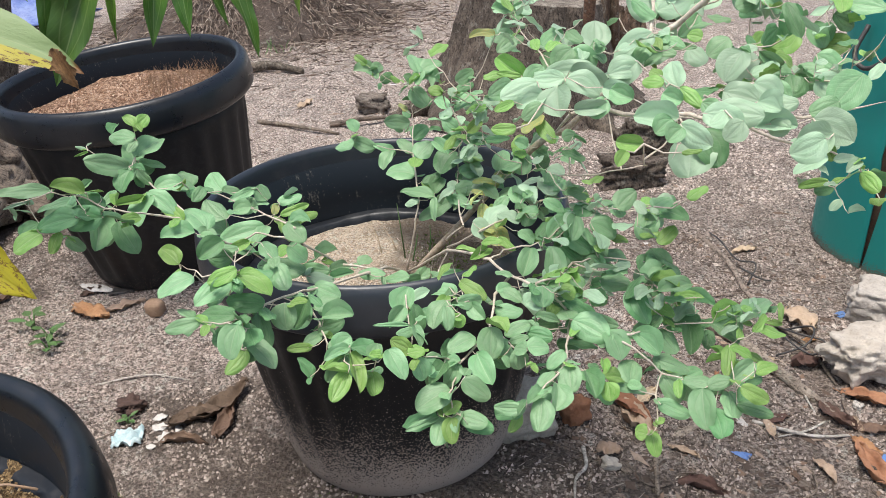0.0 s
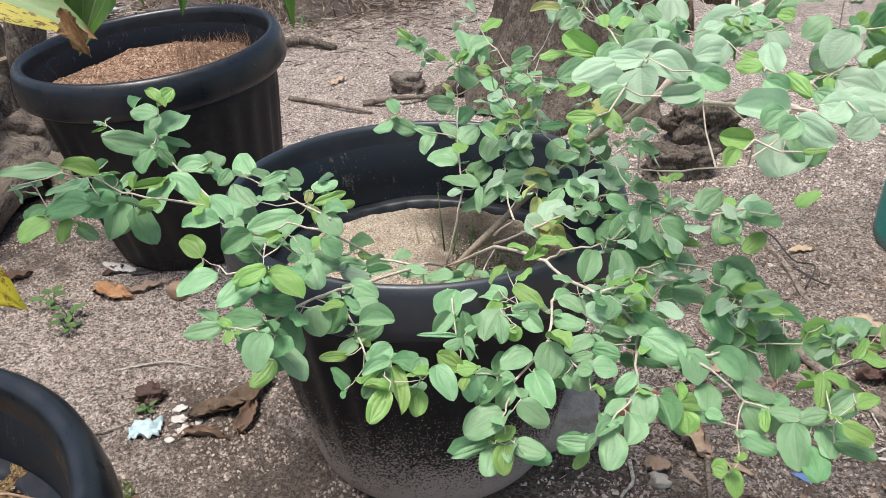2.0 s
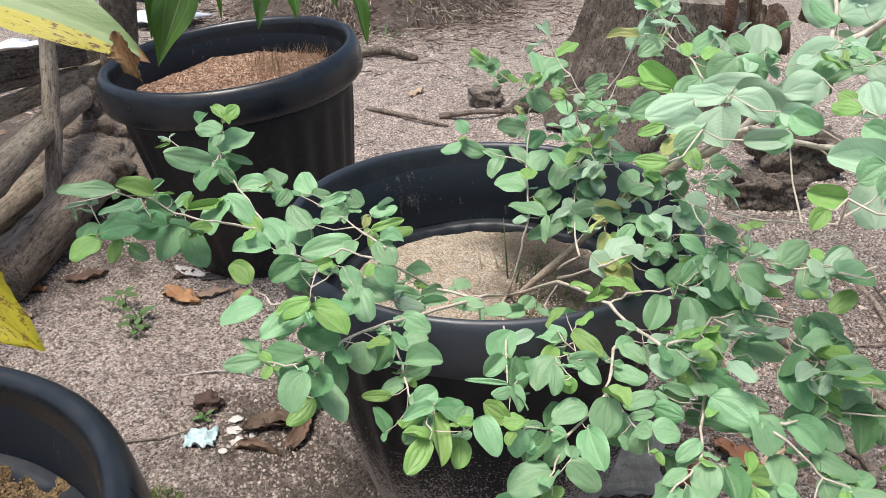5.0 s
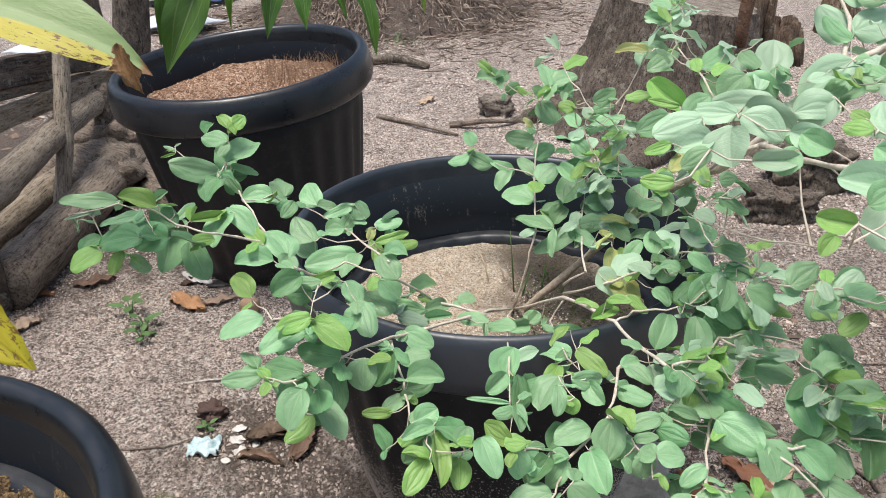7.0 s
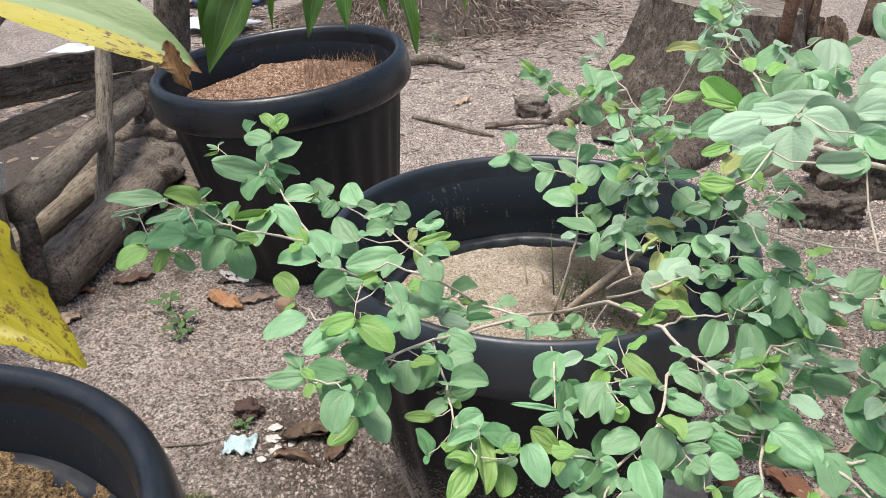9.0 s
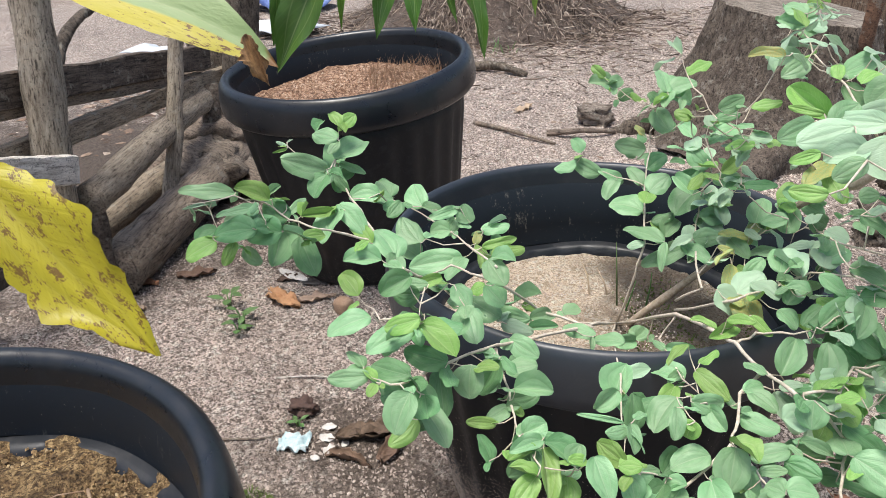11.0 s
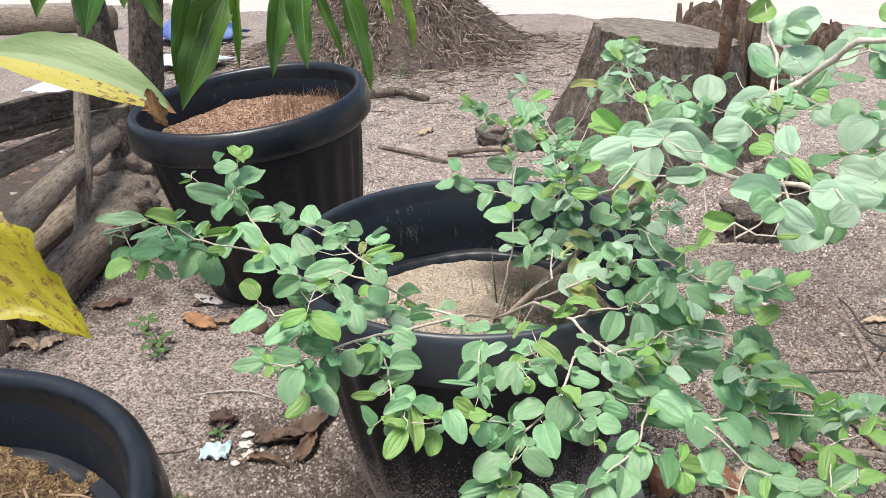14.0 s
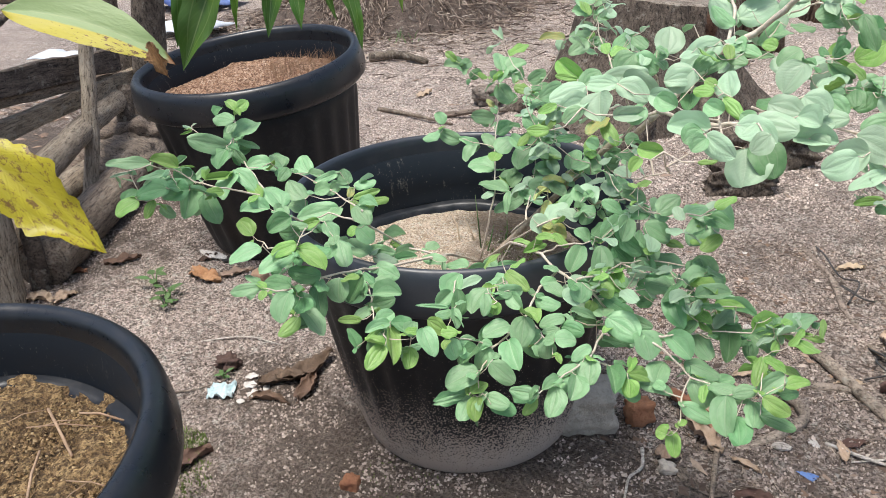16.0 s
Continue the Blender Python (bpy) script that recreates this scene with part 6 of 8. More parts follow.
leaves(b, (
    (0.471, 0.573, 0.785, 84, 0, -46, 0.047, 0.030, "p"),
    (0.470, 0.578, 0.785, 83, 1, -61, 0.040, 0.013, "y"),
    (0.494, 0.583, 0.788, -109, -8, 48, 0.044, 0.029, "p"),
    (0.472, 0.652, 0.794, -127, -29, 50, 0.036, 0.015, "y"),
    (0.425, 0.652, 0.780, 71, 18, -57, 0.030, 0.024, "m"),
    (0.511, 0.610, 0.781, 60, 21, -64, 0.023, 0.019, "m"),
    (0.514, 0.582, 0.792, 124, -38, -17, 0.024, 0.024, "p"),
    (0.476, 0.641, 0.782, 69, 16, -55, 0.025, 0.022, "m"),
    (0.464, 0.552, 0.791, 121, -34, -45, 0.022, 0.022, "m"),
    (0.528, 0.550, 0.792, 120, -37, -36, 0.024, 0.024, "p"),
    (0.508, 0.603, 0.787, -99, -5, 57, 0.049, 0.031, "p"),
    (0.549, 0.629, 0.788, -109, -13, 48, 0.026, 0.026, "p"),
), False)
b = twig([(0.366, 0.886, 0.698), (0.336, 0.897, 0.681), (0.300, 0.966, 0.621)], 0.0050, 0.0045, BRANCH_PALE)
b = twig([(0.438, 1.003, 0.767), (0.437, 1.035, 0.790), (0.439, 1.062, 0.813), (0.419, 1.083, 0.838), (0.410, 1.100, 0.880)], 0.0056, 0.0030, BRANCH_PALE)
leaves(b, (
    (0.452, 1.107, 0.793, 153, 21, 127, 0.049, 0.031, "m"),
))
leaves(b, (
    (0.501, 1.151, 0.721, -123, -29, 37, 0.044, 0.036, "p"),
    (0.422, 1.096, 0.838, -78, 14, 45, 0.051, 0.051, "p"),
    (0.445, 1.064, 0.798, -70, 24, 51, 0.066, 0.047, "p"),
    (0.443, 1.055, 0.789, 59, 36, -60, 0.064, 0.036, "p"),
    (0.421, 1.106, 0.876, 116, -28, -53, 0.041, 0.037, "y"),
    (0.445, 1.085, 0.847, -69, 26, 57, 0.050, 0.041, "p"),
    (0.474, 1.071, 0.834, 57, 37, -57, 0.047, 0.036, "m"),
), False)
b = twig([(0.517, 1.069, 0.808), (0.552, 1.054, 0.826), (0.580, 0.981, 0.834), (0.614, 0.975, 0.834)], 0.0026, 0.0012, BRANCH_PALE)
leaves(b, (
    (0.581, 0.993, 0.830, 131, -9, -53, 0.038, 0.027, "m"),
    (0.580, 0.968, 0.837, -123, -22, 54, 0.038, 0.017, "m"),
    (0.688, 0.961, 0.829, -120, 1, 46, 0.052, 0.028, "m"),
    (0.605, 0.917, 0.837, -146, -36, 18, 0.054, 0.022, "d"),
    (0.592, 1.025, 0.807, 85, -4, -50, 0.034, 0.024, "d"),
    (0.584, 0.998, 0.835, 104, -56, -27, 0.034, 0.020, "d"),
    (0.654, 0.976, 0.800, -138, -49, 45, 0.040, 0.027, "m"),
    (0.681, 0.994, 0.809, -71, -28, 73, 0.045, 0.027, "d"),
))
leaves(b, (
    (0.624, 0.951, 0.830, 128, -75, -39, 0.047, 0.028, "d"),
))
leaves(b, (
    (0.595, 1.136, 0.725, 140, -46, -23, 0.064, 0.053, "p"),
    (0.629, 1.127, 0.700, -121, -21, 59, 0.039, 0.036, "m"),
    (0.505, 1.084, 0.800, -54, 39, 42, 0.047, 0.042, "p"),
    (0.546, 1.095, 0.824, 45, 42, -43, 0.043, 0.043, "p"),
    (0.560, 1.099, 0.827, 76, 14, -62, 0.041, 0.020, "y"),
    (0.513, 1.079, 0.801, 107, -21, -58, 0.048, 0.032, "p"),
    (0.583, 1.096, 0.879, 108, -28, -56, 0.031, 0.031, "y"),
    (0.604, 1.094, 0.814, 108, -27, -62, 0.038, 0.038, "p"),
    (0.552, 1.070, 0.829, -64, 34, 51, 0.039, 0.039, "m"),
    (0.558, 1.091, 0.821, -116, -25, 47, 0.052, 0.047, "p"),
), False)
b = twig([(0.340, 0.837, 0.709), (0.329, 0.785, 0.758), (0.294, 0.878, 0.771), (0.241, 1.017, 0.775), (0.216, 1.093, 0.786), (0.216, 1.060, 0.820)], 0.0026, 0.0010, BRANCH_PALE)
leaves(b, (
    (0.228, 1.026, 0.804, 85, 10, -44, 0.039, 0.024, "m"),
    (0.207, 1.116, 0.777, -43, 22, 37, 0.039, 0.026, "m"),
    (0.219, 1.075, 0.806, -17, 50, 14, 0.025, 0.018, "m"),
    (0.226, 1.023, 0.819, 68, 24, -35, 0.035, 0.023, "m"),
    (0.225, 1.044, 0.760, 81, 11, -50, 0.050, 0.029, "m"),
    (0.246, 0.931, 0.784, 147, -17, -45, 0.037, 0.023, "m"),
    (0.316, 0.936, 0.792, 99, -29, -43, 0.043, 0.031, "m"),
    (0.287, 0.909, 0.763, -94, -40, 40, 0.041, 0.027, "m"),
    (0.203, 1.133, 0.778, -67, 36, 83, 0.034, 0.022, "m"),
))
leaves(b, (
    (0.207, 1.070, 0.808, 36, 9, -15, 0.028, 0.018, "d"),
    (0.237, 1.077, 0.750, 87, -2, -35, 0.039, 0.023, "m"),
    (0.309, 0.922, 0.751, -96, -19, 37, 0.039, 0.025, "d"),
))
b = twig([(0.398, 0.837, 0.745), (0.370, 0.856, 0.740), (0.366, 0.826, 0.774), (0.339, 0.838, 0.794)], 0.0026, 0.0010, BRANCH_PALE)
leaves(b, (
    (0.330, 0.846, 0.812, -99, -33, 41, 0.028, 0.019, "m"),
    (0.358, 0.829, 0.791, 124, -27, -38, 0.035, 0.024, "m"),
    (0.439, 0.842, 0.796, 141, -26, -43, 0.037, 0.021, "m"),
    (0.381, 0.826, 0.790, 58, 16, -58, 0.028, 0.025, "m"),
    (0.453, 0.855, 0.785, 124, -23, -46, 0.035, 0.021, "d"),
))
leaves(b, (
    (0.341, 0.816, 0.796, 131, -37, -42, 0.036, 0.032, "m"),
    (0.341, 0.815, 0.793, -110, -24, 64, 0.039, 0.032, "m"),
    (0.440, 0.885, 0.803, 126, -32, -47, 0.065, 0.038, "p"),
), False)
b = twig([(0.336, 0.897, 0.681), (0.337, 0.768, 0.738), (0.322, 0.681, 0.758), (0.287, 0.692, 0.766), (0.282, 0.660, 0.786)], 0.0026, 0.0010, BRANCH_PALE)
leaves(b, (
    (0.296, 0.872, 0.687, 154, -12, -11, 0.050, 0.024, "l"),
))
leaves(b, (
    (0.343, 0.716, 0.783, 91, 4, -53, 0.050, 0.024, "p"),
    (0.318, 0.661, 0.793, 115, -20, -51, 0.049, 0.028, "p"),
    (0.333, 0.617, 0.790, 111, -17, -49, 0.035, 0.024, "p"),
    (0.345, 0.623, 0.799, -164, -48, 27, 0.037, 0.037, "p"),
    (0.349, 0.685, 0.792, -105, -17, 45, 0.044, 0.030, "p"),
    (0.391, 0.668, 0.787, -99, -8, 60, 0.035, 0.024, "p"),
    (0.293, 0.747, 0.773, 71, 28, -53, 0.053, 0.025, "y"),
    (0.289, 0.726, 0.782, 89, 10, -57, 0.034, 0.009, "y"),
    (0.302, 0.598, 0.788, 112, -16, -54, 0.024, 0.011, "y"),
    (0.330, 0.639, 0.778, -58, 29, 43, 0.029, 0.021, "p"),
    (0.297, 0.716, 0.775, -47, 37, 50, 0.034, 0.027, "m"),
    (0.288, 0.663, 0.793, 124, -27, -62, 0.033, 0.023, "m"),
    (0.372, 0.756, 0.786, 100, -1, -60, 0.062, 0.032, "p"),
    (0.349, 0.712, 0.793, -100, -18, 59, 0.053, 0.034, "p"),
), False)
b = twig([(0.277, 0.952, 0.572), (0.324, 0.877, 0.593), (0.393, 0.639, 0.695), (0.431, 0.529, 0.749), (0.445, 0.530, 0.751)], 0.0020, 0.0010, BRANCH_PALE)
leaves(b, (
    (0.199, 0.936, 0.620, -82, 11, 42, 0.042, 0.015, "d"),
    (0.216, 0.965, 0.559, 1, 41, -6, 0.046, 0.031, "m"),
    (0.381, 0.687, 0.663, -55, 19, 18, 0.021, 0.011, "y"),
    (0.257, 0.942, 0.563, 8, 52, 13, 0.046, 0.033, "m"),
    (0.282, 0.927, 0.596, -59, -23, 75, 0.031, 0.027, "d"),
    (0.336, 0.787, 0.667, -120, 1, 20, 0.038, 0.017, "d"),
    (0.329, 0.845, 0.663, -68, 9, 60, 0.022, 0.018, "m"),
    (0.263, 0.985, 0.599, -24, 15, 61, 0.038, 0.020, "p"),
    (0.263, 0.959, 0.605, 93, 24, -51, 0.024, 0.021, "m"),
))
leaves(b, (
    (0.175, 0.966, 0.610, -127, 11, 42, 0.036, 0.022, "d"),
    (0.226, 0.970, 0.550, -7, 15, 23, 0.037, 0.027, "d"),
    (0.337, 0.837, 0.640, -162, 7, 30, 0.032, 0.019, "m"),
    (0.261, 0.999, 0.587, -97, -19, 51, 0.037, 0.022, "m"),
))
leaves(b, (
    (0.366, 0.597, 0.782, -83, 8, 60, 0.039, 0.018, "p"),
    (0.439, 0.494, 0.785, 84, 1, -60, 0.027, 0.017, "y"),
    (0.425, 0.459, 0.790, 146, -41, -30, 0.017, 0.012, "y"),
    (0.472, 0.482, 0.783, -91, 10, 41, 0.019, 0.006, "y"),
    (0.471, 0.534, 0.792, -121, -21, 58, 0.037, 0.024, "p"),
    (0.473, 0.527, 0.791, 125, -37, -45, 0.020, 0.020, "m"),
    (0.317, 0.524, 0.784, 95, 2, -55, 0.027, 0.013, "y"),
    (0.334, 0.586, 0.791, 124, -28, -48, 0.027, 0.018, "m"),
    (0.398, 0.605, 0.793, 128, -35, -36, 0.026, 0.021, "m"),
), False)
finish_twigs()


# ---- mango boughs ----
def long_blade(kind, wave=0.05, fold=0.12, droop=0.25, tip=0.5):
    """A lance-shaped blade, unit length along y, unit width along x."""
    bm = bmesh.new()
    uv = bm.loops.layers.uv.new()
    rows, cols = 17, 7
    grid, tex = [], {}
    for j in range(rows):
        v = j / (rows - 1)
        half = 0.5 * max(0.0, math.sin(math.pi * min(1.0, v * 0.985 + 0.015) ** 0.85)) ** 0.85 * (1 - 0.25 * v ** 6)
        row = []
        for i in range(cols):
            s = 2 * i / (cols - 1) - 1
            z = fold * abs(s) * half - droop * v * v * 0.4 + wave * 0.4 * math.sin(13 * v + kind + (1.5 if s > 0 else 0)) * s * s * half
            p = bm.verts.new((half * s + 0.05 * math.sin(2.6 * v + kind) * v, v, z))
            tex[p] = (0.5 + 0.5 * s, v)
            row.append(p)
        grid.append(row)
    for a, b in zip(grid, grid[1:]):
        for i in range(cols - 1):
            f = bm.faces.new((a[i], a[i + 1], b[i + 1], b[i]))
            for lp in f.loops:
                lp[uv].uv = tex[lp.vert]
    return bm


def hang(bm, name, base, tip, width, material, parent, face, label=""):
    """Place a unit blade from base to tip with its upper side towards face."""
    base, tip = Vector(base), Vector(tip)
    y = (tip - base).normalized()
    z = (Vector(face) - y * y.dot(Vector(face))).normalized()
    x = y.cross(z)
    length = (tip - base).length
    ob = part(name, bm, material, parent, label)
    m = Matrix((x, y, z)).transposed().to_4x4()
    m.translation = base
    ob.matrix_basis = m @ Matrix.Diagonal((width, length, length, 1))
    return ob


def mango():
    t = thing("mango_tree", "young mango tree with long drooping green leaves", "tree", (-2.05, 2.3, 0.0))
    inv = Matrix.Translation(-t.location)
    rng = random.Random(3)
    trunk = part("trunk", tube(spline([(-2.05, 2.3, -0.05), (-2.02, 2.28, 0.5), (-1.9, 2.25, 1.2), (-1.0, 1.9, 1.5)], 5), [0.035 - 0.001 * i for i in range(16)], 10, True, 0.06, rng), TRUNK_BARK, t)
    trunk.matrix_parent_inverse = inv
    limb = part("limb", tube(spline([(-1.0, 1.9, 1.5), (-0.8, 1.5, 1.45), (-0.6, 1.25, 1.12), (-0.52, 1.22, 0.98)], 5), [0.014 - 0.0006 * i for i in range(16)], 8), BRANCH_BROWN, t)
    limb.matrix_parent_inverse = inv
    side = part("limb", tube(spline([(-0.9, 1.7, 1.48), (-0.9, 1.3, 1.3), (-0.88, 1.12, 1.0)], 5), [0.01 - 0.0005 * i for i in range(11)], 8), BRANCH_BROWN, t)
    side.matrix_parent_inverse = inv
    face = (0.5, -0.75, 0.35)
    for i, (b, e, w, m, l) in enumerate((
            ((-0.523, 1.223, 0.895), (-0.506, 1.134, 0.713), 0.05, MANGO, limb), ((-0.491, 1.249, 0.914), (-0.453, 1.166, 0.727), 0.052, MANGO, limb),
            ((-0.613, 1.195, 0.92), (-0.578, 1.109, 0.729), 0.022, MANGO_YOUNG, limb), ((-0.422, 1.273, 0.9), (-0.315, 1.208, 0.684), 0.045, MANGO, limb),
            ((-0.34, 1.304, 0.885), (-0.3, 1.276, 0.799), 0.024, MANGO_YOUNG, limb), ((-0.302, 1.32, 0.883), (-0.247, 1.274, 0.749), 0.022, MANGO_YOUNG, limb),
            ((-0.881, 1.111, 0.997), (-0.877, 1.009, 0.803), 0.082, MANGO, side), ((-0.796, 1.114, 0.93), (-0.737, 1.077, 0.808), 0.04, MANGO, side),
            ((-0.683, 1.164, 0.924), (-0.692, 1.042, 0.704), 0.06, MANGO, side), ((-0.618, 1.176, 0.889), (-0.682, 1.024, 0.661), 0.088, MANGO, limb),
            ((-0.968, 1.039, 0.939), (-0.98, 0.98, 0.84), 0.045, MANGO, side), ((-0.461, 1.239, 0.871), (-0.377, 1.209, 0.74), 0.022, MANGO, limb),
            ((-0.819, 1.11, 0.942), (-0.816, 1.063, 0.852), 0.05, MANGO, side))):
        top = Vector((-0.52, 1.22, 0.98)) if l is limb else Vector((-0.88, 1.12, 1.0))
        hang(long_blade(i, 0.3, 0.22, 0.3), "leaf", b, e, w, m, l, Vector(face) + Vector((rng.uniform(-0.35, 0.35), rng.uniform(-0.2, 0.2), 0)))
        part("leaf_stalk", tube([top, top.lerp(Vector(b), 0.5) + Vector((0, 0, 0.015)), Vector(b)], 0.0022, 6), BRANCH_PALE, l)


mango()


# ---- shrub with large yellowing leaves in the wide planter ----
def broad_blade(nick, seed, wave=0.03, cup=0.1, taper=1.0, bow=0.0, base=0.95, full=0.6):
    """Broad blade with a nibbled, wavy margin."""
    bm = bmesh.new()
    uv = bm.loops.layers.uv.new()
    rows, cols = 40, 15
    grid, tex = [], {}
    for j in range(rows):
        v = j / (rows - 1)
        half = 0.5 * max(0.0, math.sin(math.pi * min(1.0, v ** base))) ** full * (1 - 0.35 * v ** 4 * taper) + 0.004
        row = []
        for i in range(cols):
            s = 2 * i / (cols - 1) - 1
            e = nick * (noise.noise(Vector((v * 7, seed, s))) + 0.6 * noise.noise(Vector((v * 19, seed + 4, s)))) * abs(s) ** 3
            z = cup * abs(s) * half + wave * math.sin(9 * v + seed + 2 * s) * abs(s) ** 2 - 0.12 * v * v
            p = bm.verts.new((half * s * (1 + e) + bow * 4 * v * (1 - v), v, z))
            tex[p] = (0.5 + 0.5 * s, v)
            row.append(p)
        grid.append(row)
    for a, b in zip(grid, grid[1:]):
        for i in range(cols - 1):
            f = bm.faces.new((a[i], a[i + 1], b[i + 1], b[i]))
            for lp in f.loops:
                lp[uv].uv = tex[lp.vert]
    return bm


def halves_mat():
    """Green blade whose one half has gone yellow with brown flecks, and a rotted tip."""
    m, t, b = mat("half_yellow_leaf")
    sep = t.nodes.new("ShaderNodeSeparateXYZ")
    t.links.new(coords(t, "UV"), sep.inputs[0])
    u, v = sep.outputs[0], sep.outputs[1]
    oc = coords(t)
    wob = maths(t, "MULTIPLY_ADD", noise_tex(t, oc, 3.0, 4.0, 0.6), 0.16, -0.08)
    edge = ramp(t, maths(t, "ADD", u, wob), (0.63, 0.0), (0.67, 1.0))
    green = mix(t, noise_tex(t, oc, 5.0), (0.24, 0.35, 0.13), (0.31, 0.42, 0.19))
    yellow = mix(t, noise_tex(t, oc, 8.0), (0.47, 0.41, 0.03), (0.55, 0.48, 0.08))
    fleck = maths(t, "ADD", noise_tex(t, oc, 22.0, 4.0, 0.7), maths(t, "MULTIPLY", v, 0.2))
    yellow = mix(t, ramp(t, fleck, (0.68, 0.0), (0.74, 1.0)), yellow, (0.15, 0.075, 0.02))
    col = mix(t, edge, green, yellow)
    ribs = ramp(t, maths(t, "ABSOLUTE", maths(t, "SUBTRACT", u, 0.5)), (0.0, 0.3), (0.015, 0.0))
    cross = ramp(t, maths(t, "SINE", maths(t, "MULTIPLY_ADD", v, 50.0, maths(t, "MULTIPLY", maths(t, "ABSOLUTE", maths(t, "SUBTRACT", u, 0.5)), -36.0))), (0.9, 0.0), (1.0, 0.02))
    col = mix(t, maths(t, "MAXIMUM", ribs, cross), col, (0.45, 0.50, 0.22))
    rot = ramp(t, maths(t, "ADD", v, maths(t, "MULTIPLY", wob, 0.6)), (0.925, 0.0), (0.95, 1.0))
    col = mix(t, rot, col, mix(t, noise_tex(t, oc, 12.0), (0.16, 0.075, 0.03), (0.40, 0.22, 0.09)))
    out(t, b, col, 0.5)
    bump(t, b, noise_tex(t, oc, 6.0), 0.25, 0.006)
    tr = t.nodes.new("ShaderNodeBsdfTranslucent")
    t.links.new(col, tr.inputs[0])
    ms = t.nodes.new("ShaderNodeMixShader")
    ms.inputs[0].default_value = 0.25
    t.links.new(b.outputs[0], ms.inputs[1])
    t.links.new(tr.outputs[0], ms.inputs[2])
    t.links.new(ms.outputs[0], t.nodes["Material Output"].inputs[0])
    return m


def broad_shrub():
    base = Vector((-0.47, -0.02, 0.30))
    s = thing("broadleaf_shrub", "leggy shrub with large yellowing blotched leaves in the wide planter", "shrub", tuple(base))
    inv = Matrix.Translation(-base)
    stem = part("stem", tube(spline([(-0.47, -0.02, 0.28), (-0.48, 0.03, 0.6), (-0.46, 0.1, 0.9), (-0.47, 0.16, 1.2)], 5), [0.011 - 0.0004 * i for i in range(16)], 10), BRANCH_BROWN, s)
    stem.matrix_parent_inverse = inv
    hang(broad_blade(0.05, 2.0, 0.012, 0.06, 1.0, -0.22, 0.9, 0.8), "leaf", (-0.273, 0.376, 0.914), (-0.084, 0.421, 0.867), 0.062, halves_mat(), stem, (0.4, -0.5, 0.62), "large leaf half green and half yellow with a rotted brown tip")
    hang(broad_blade(0.6, 7.0, 0.16, 0.7, 1.4, 0.1), "leaf_tip", (-0.104, 0.418, 0.878), (-0.082, 0.412, 0.842), 0.016, ROT_BROWN, stem, (0.4, -0.6, 0.3), "shrivelled brown leaf tip")
    hang(broad_blade(0.3, 5.0, 0.04, 0.05, 0.6, 0.0, 0.82, 1.0), "leaf", (-0.098, 0.184, 0.850), (0.029, 0.181, 0.762), 0.061, SICK_YELLOW, stem, (0.5, -0.75, 0.45), "bright yellow leaf with nibbled edges and brown blotches")
    for a, b in (((-0.46, 0.1, 0.9), (-0.273, 0.376, 0.914)), ((-0.465, 0.06, 0.78), (-0.098, 0.184, 0.850))):
        mid = Vector(a).lerp(Vector(b), 0.5) + Vector((0, 0, 0.03))
        part("leaf_stalk", tube([a, mid, b], 0.003, 7), BRANCH_PALE, stem)


broad_shrub()


# ---- litter and small things on the ground ----
def scrap(size, seed, crumple=0.5, n=11, round_=True, curl=0.0, thick=0.0015):
    """A thin crumpled sheet: paper, wrapper or dry leaf. size: length along x, width along y."""
    rng = random.Random(seed)
    bm = bmesh.new()
    off = Vector((seed * 1.3, seed * 0.7, 0))
    grid = []
    for j in range(n):
        row = []
        for i in range(n):
            u, v = 2 * i / (n - 1) - 1, 2 * j / (n - 1) - 1
            w = max(0.04, 1 - abs(u) ** 2.2) ** 0.6 if round_ else 1.0
            w *= 1 + 0.12 * noise.noise(Vector((3 * u, seed, v)))
            x, y = u * size[0] / 2, v * w * size[1] / 2
            q = Vector((2.2 * u, 2.2 * v, 0)) + off
            z = crumple * size[1] * (0.2 * noise.noise(q) + 0.12 * noise.noise(q * 2.3)) + 0.22 * curl * size[1] * v * abs(v) + 0.16 * curl * size[1] * v * v + 0.02 * curl * size[0] * u * u
            row.append((x, y, z))
        grid.append(row)
    low = min(p[2] for r in grid for p in r)
    top = [[bm.verts.new((x, y, z - low + thick)) for x, y, z in r] for r in grid]
    bot = [[bm.verts.new((x, y, z - low)) for x, y, z in r] for r in grid]
    for j in range(n - 1):
        for i in range(n - 1):
            bm.faces.new((top[j][i], top[j][i + 1], top[j + 1][i + 1], top[j + 1][i]))
            bm.faces.new((bot[j][i], bot[j + 1][i], bot[j + 1][i + 1], bot[j][i + 1]))
    for k in range(n - 1):
        bm.faces.new((top[0][k + 1], top[0][k], bot[0][k], bot[0][k + 1]))
        bm.faces.new((top[-1][k], top[-1][k + 1], bot[-1][k + 1], bot[-1][k]))
        bm.faces.new((top[k][0], top[k + 1][0], bot[k + 1][0], bot[k][0]))
        bm.faces.new((top[k + 1][-1], top[k][-1], bot[k][-1], bot[k + 1][-1]))
    return bm


def lay(name, bm, material, label, category, x, y, turn=0.0, lift=-0.002, group=""):
    ob = solid(name, bm, material, label, category, group=group)
    ob.matrix_world = pose(x, y, ground_z(x, y) + lift, 0, 0, turn)
    return ob


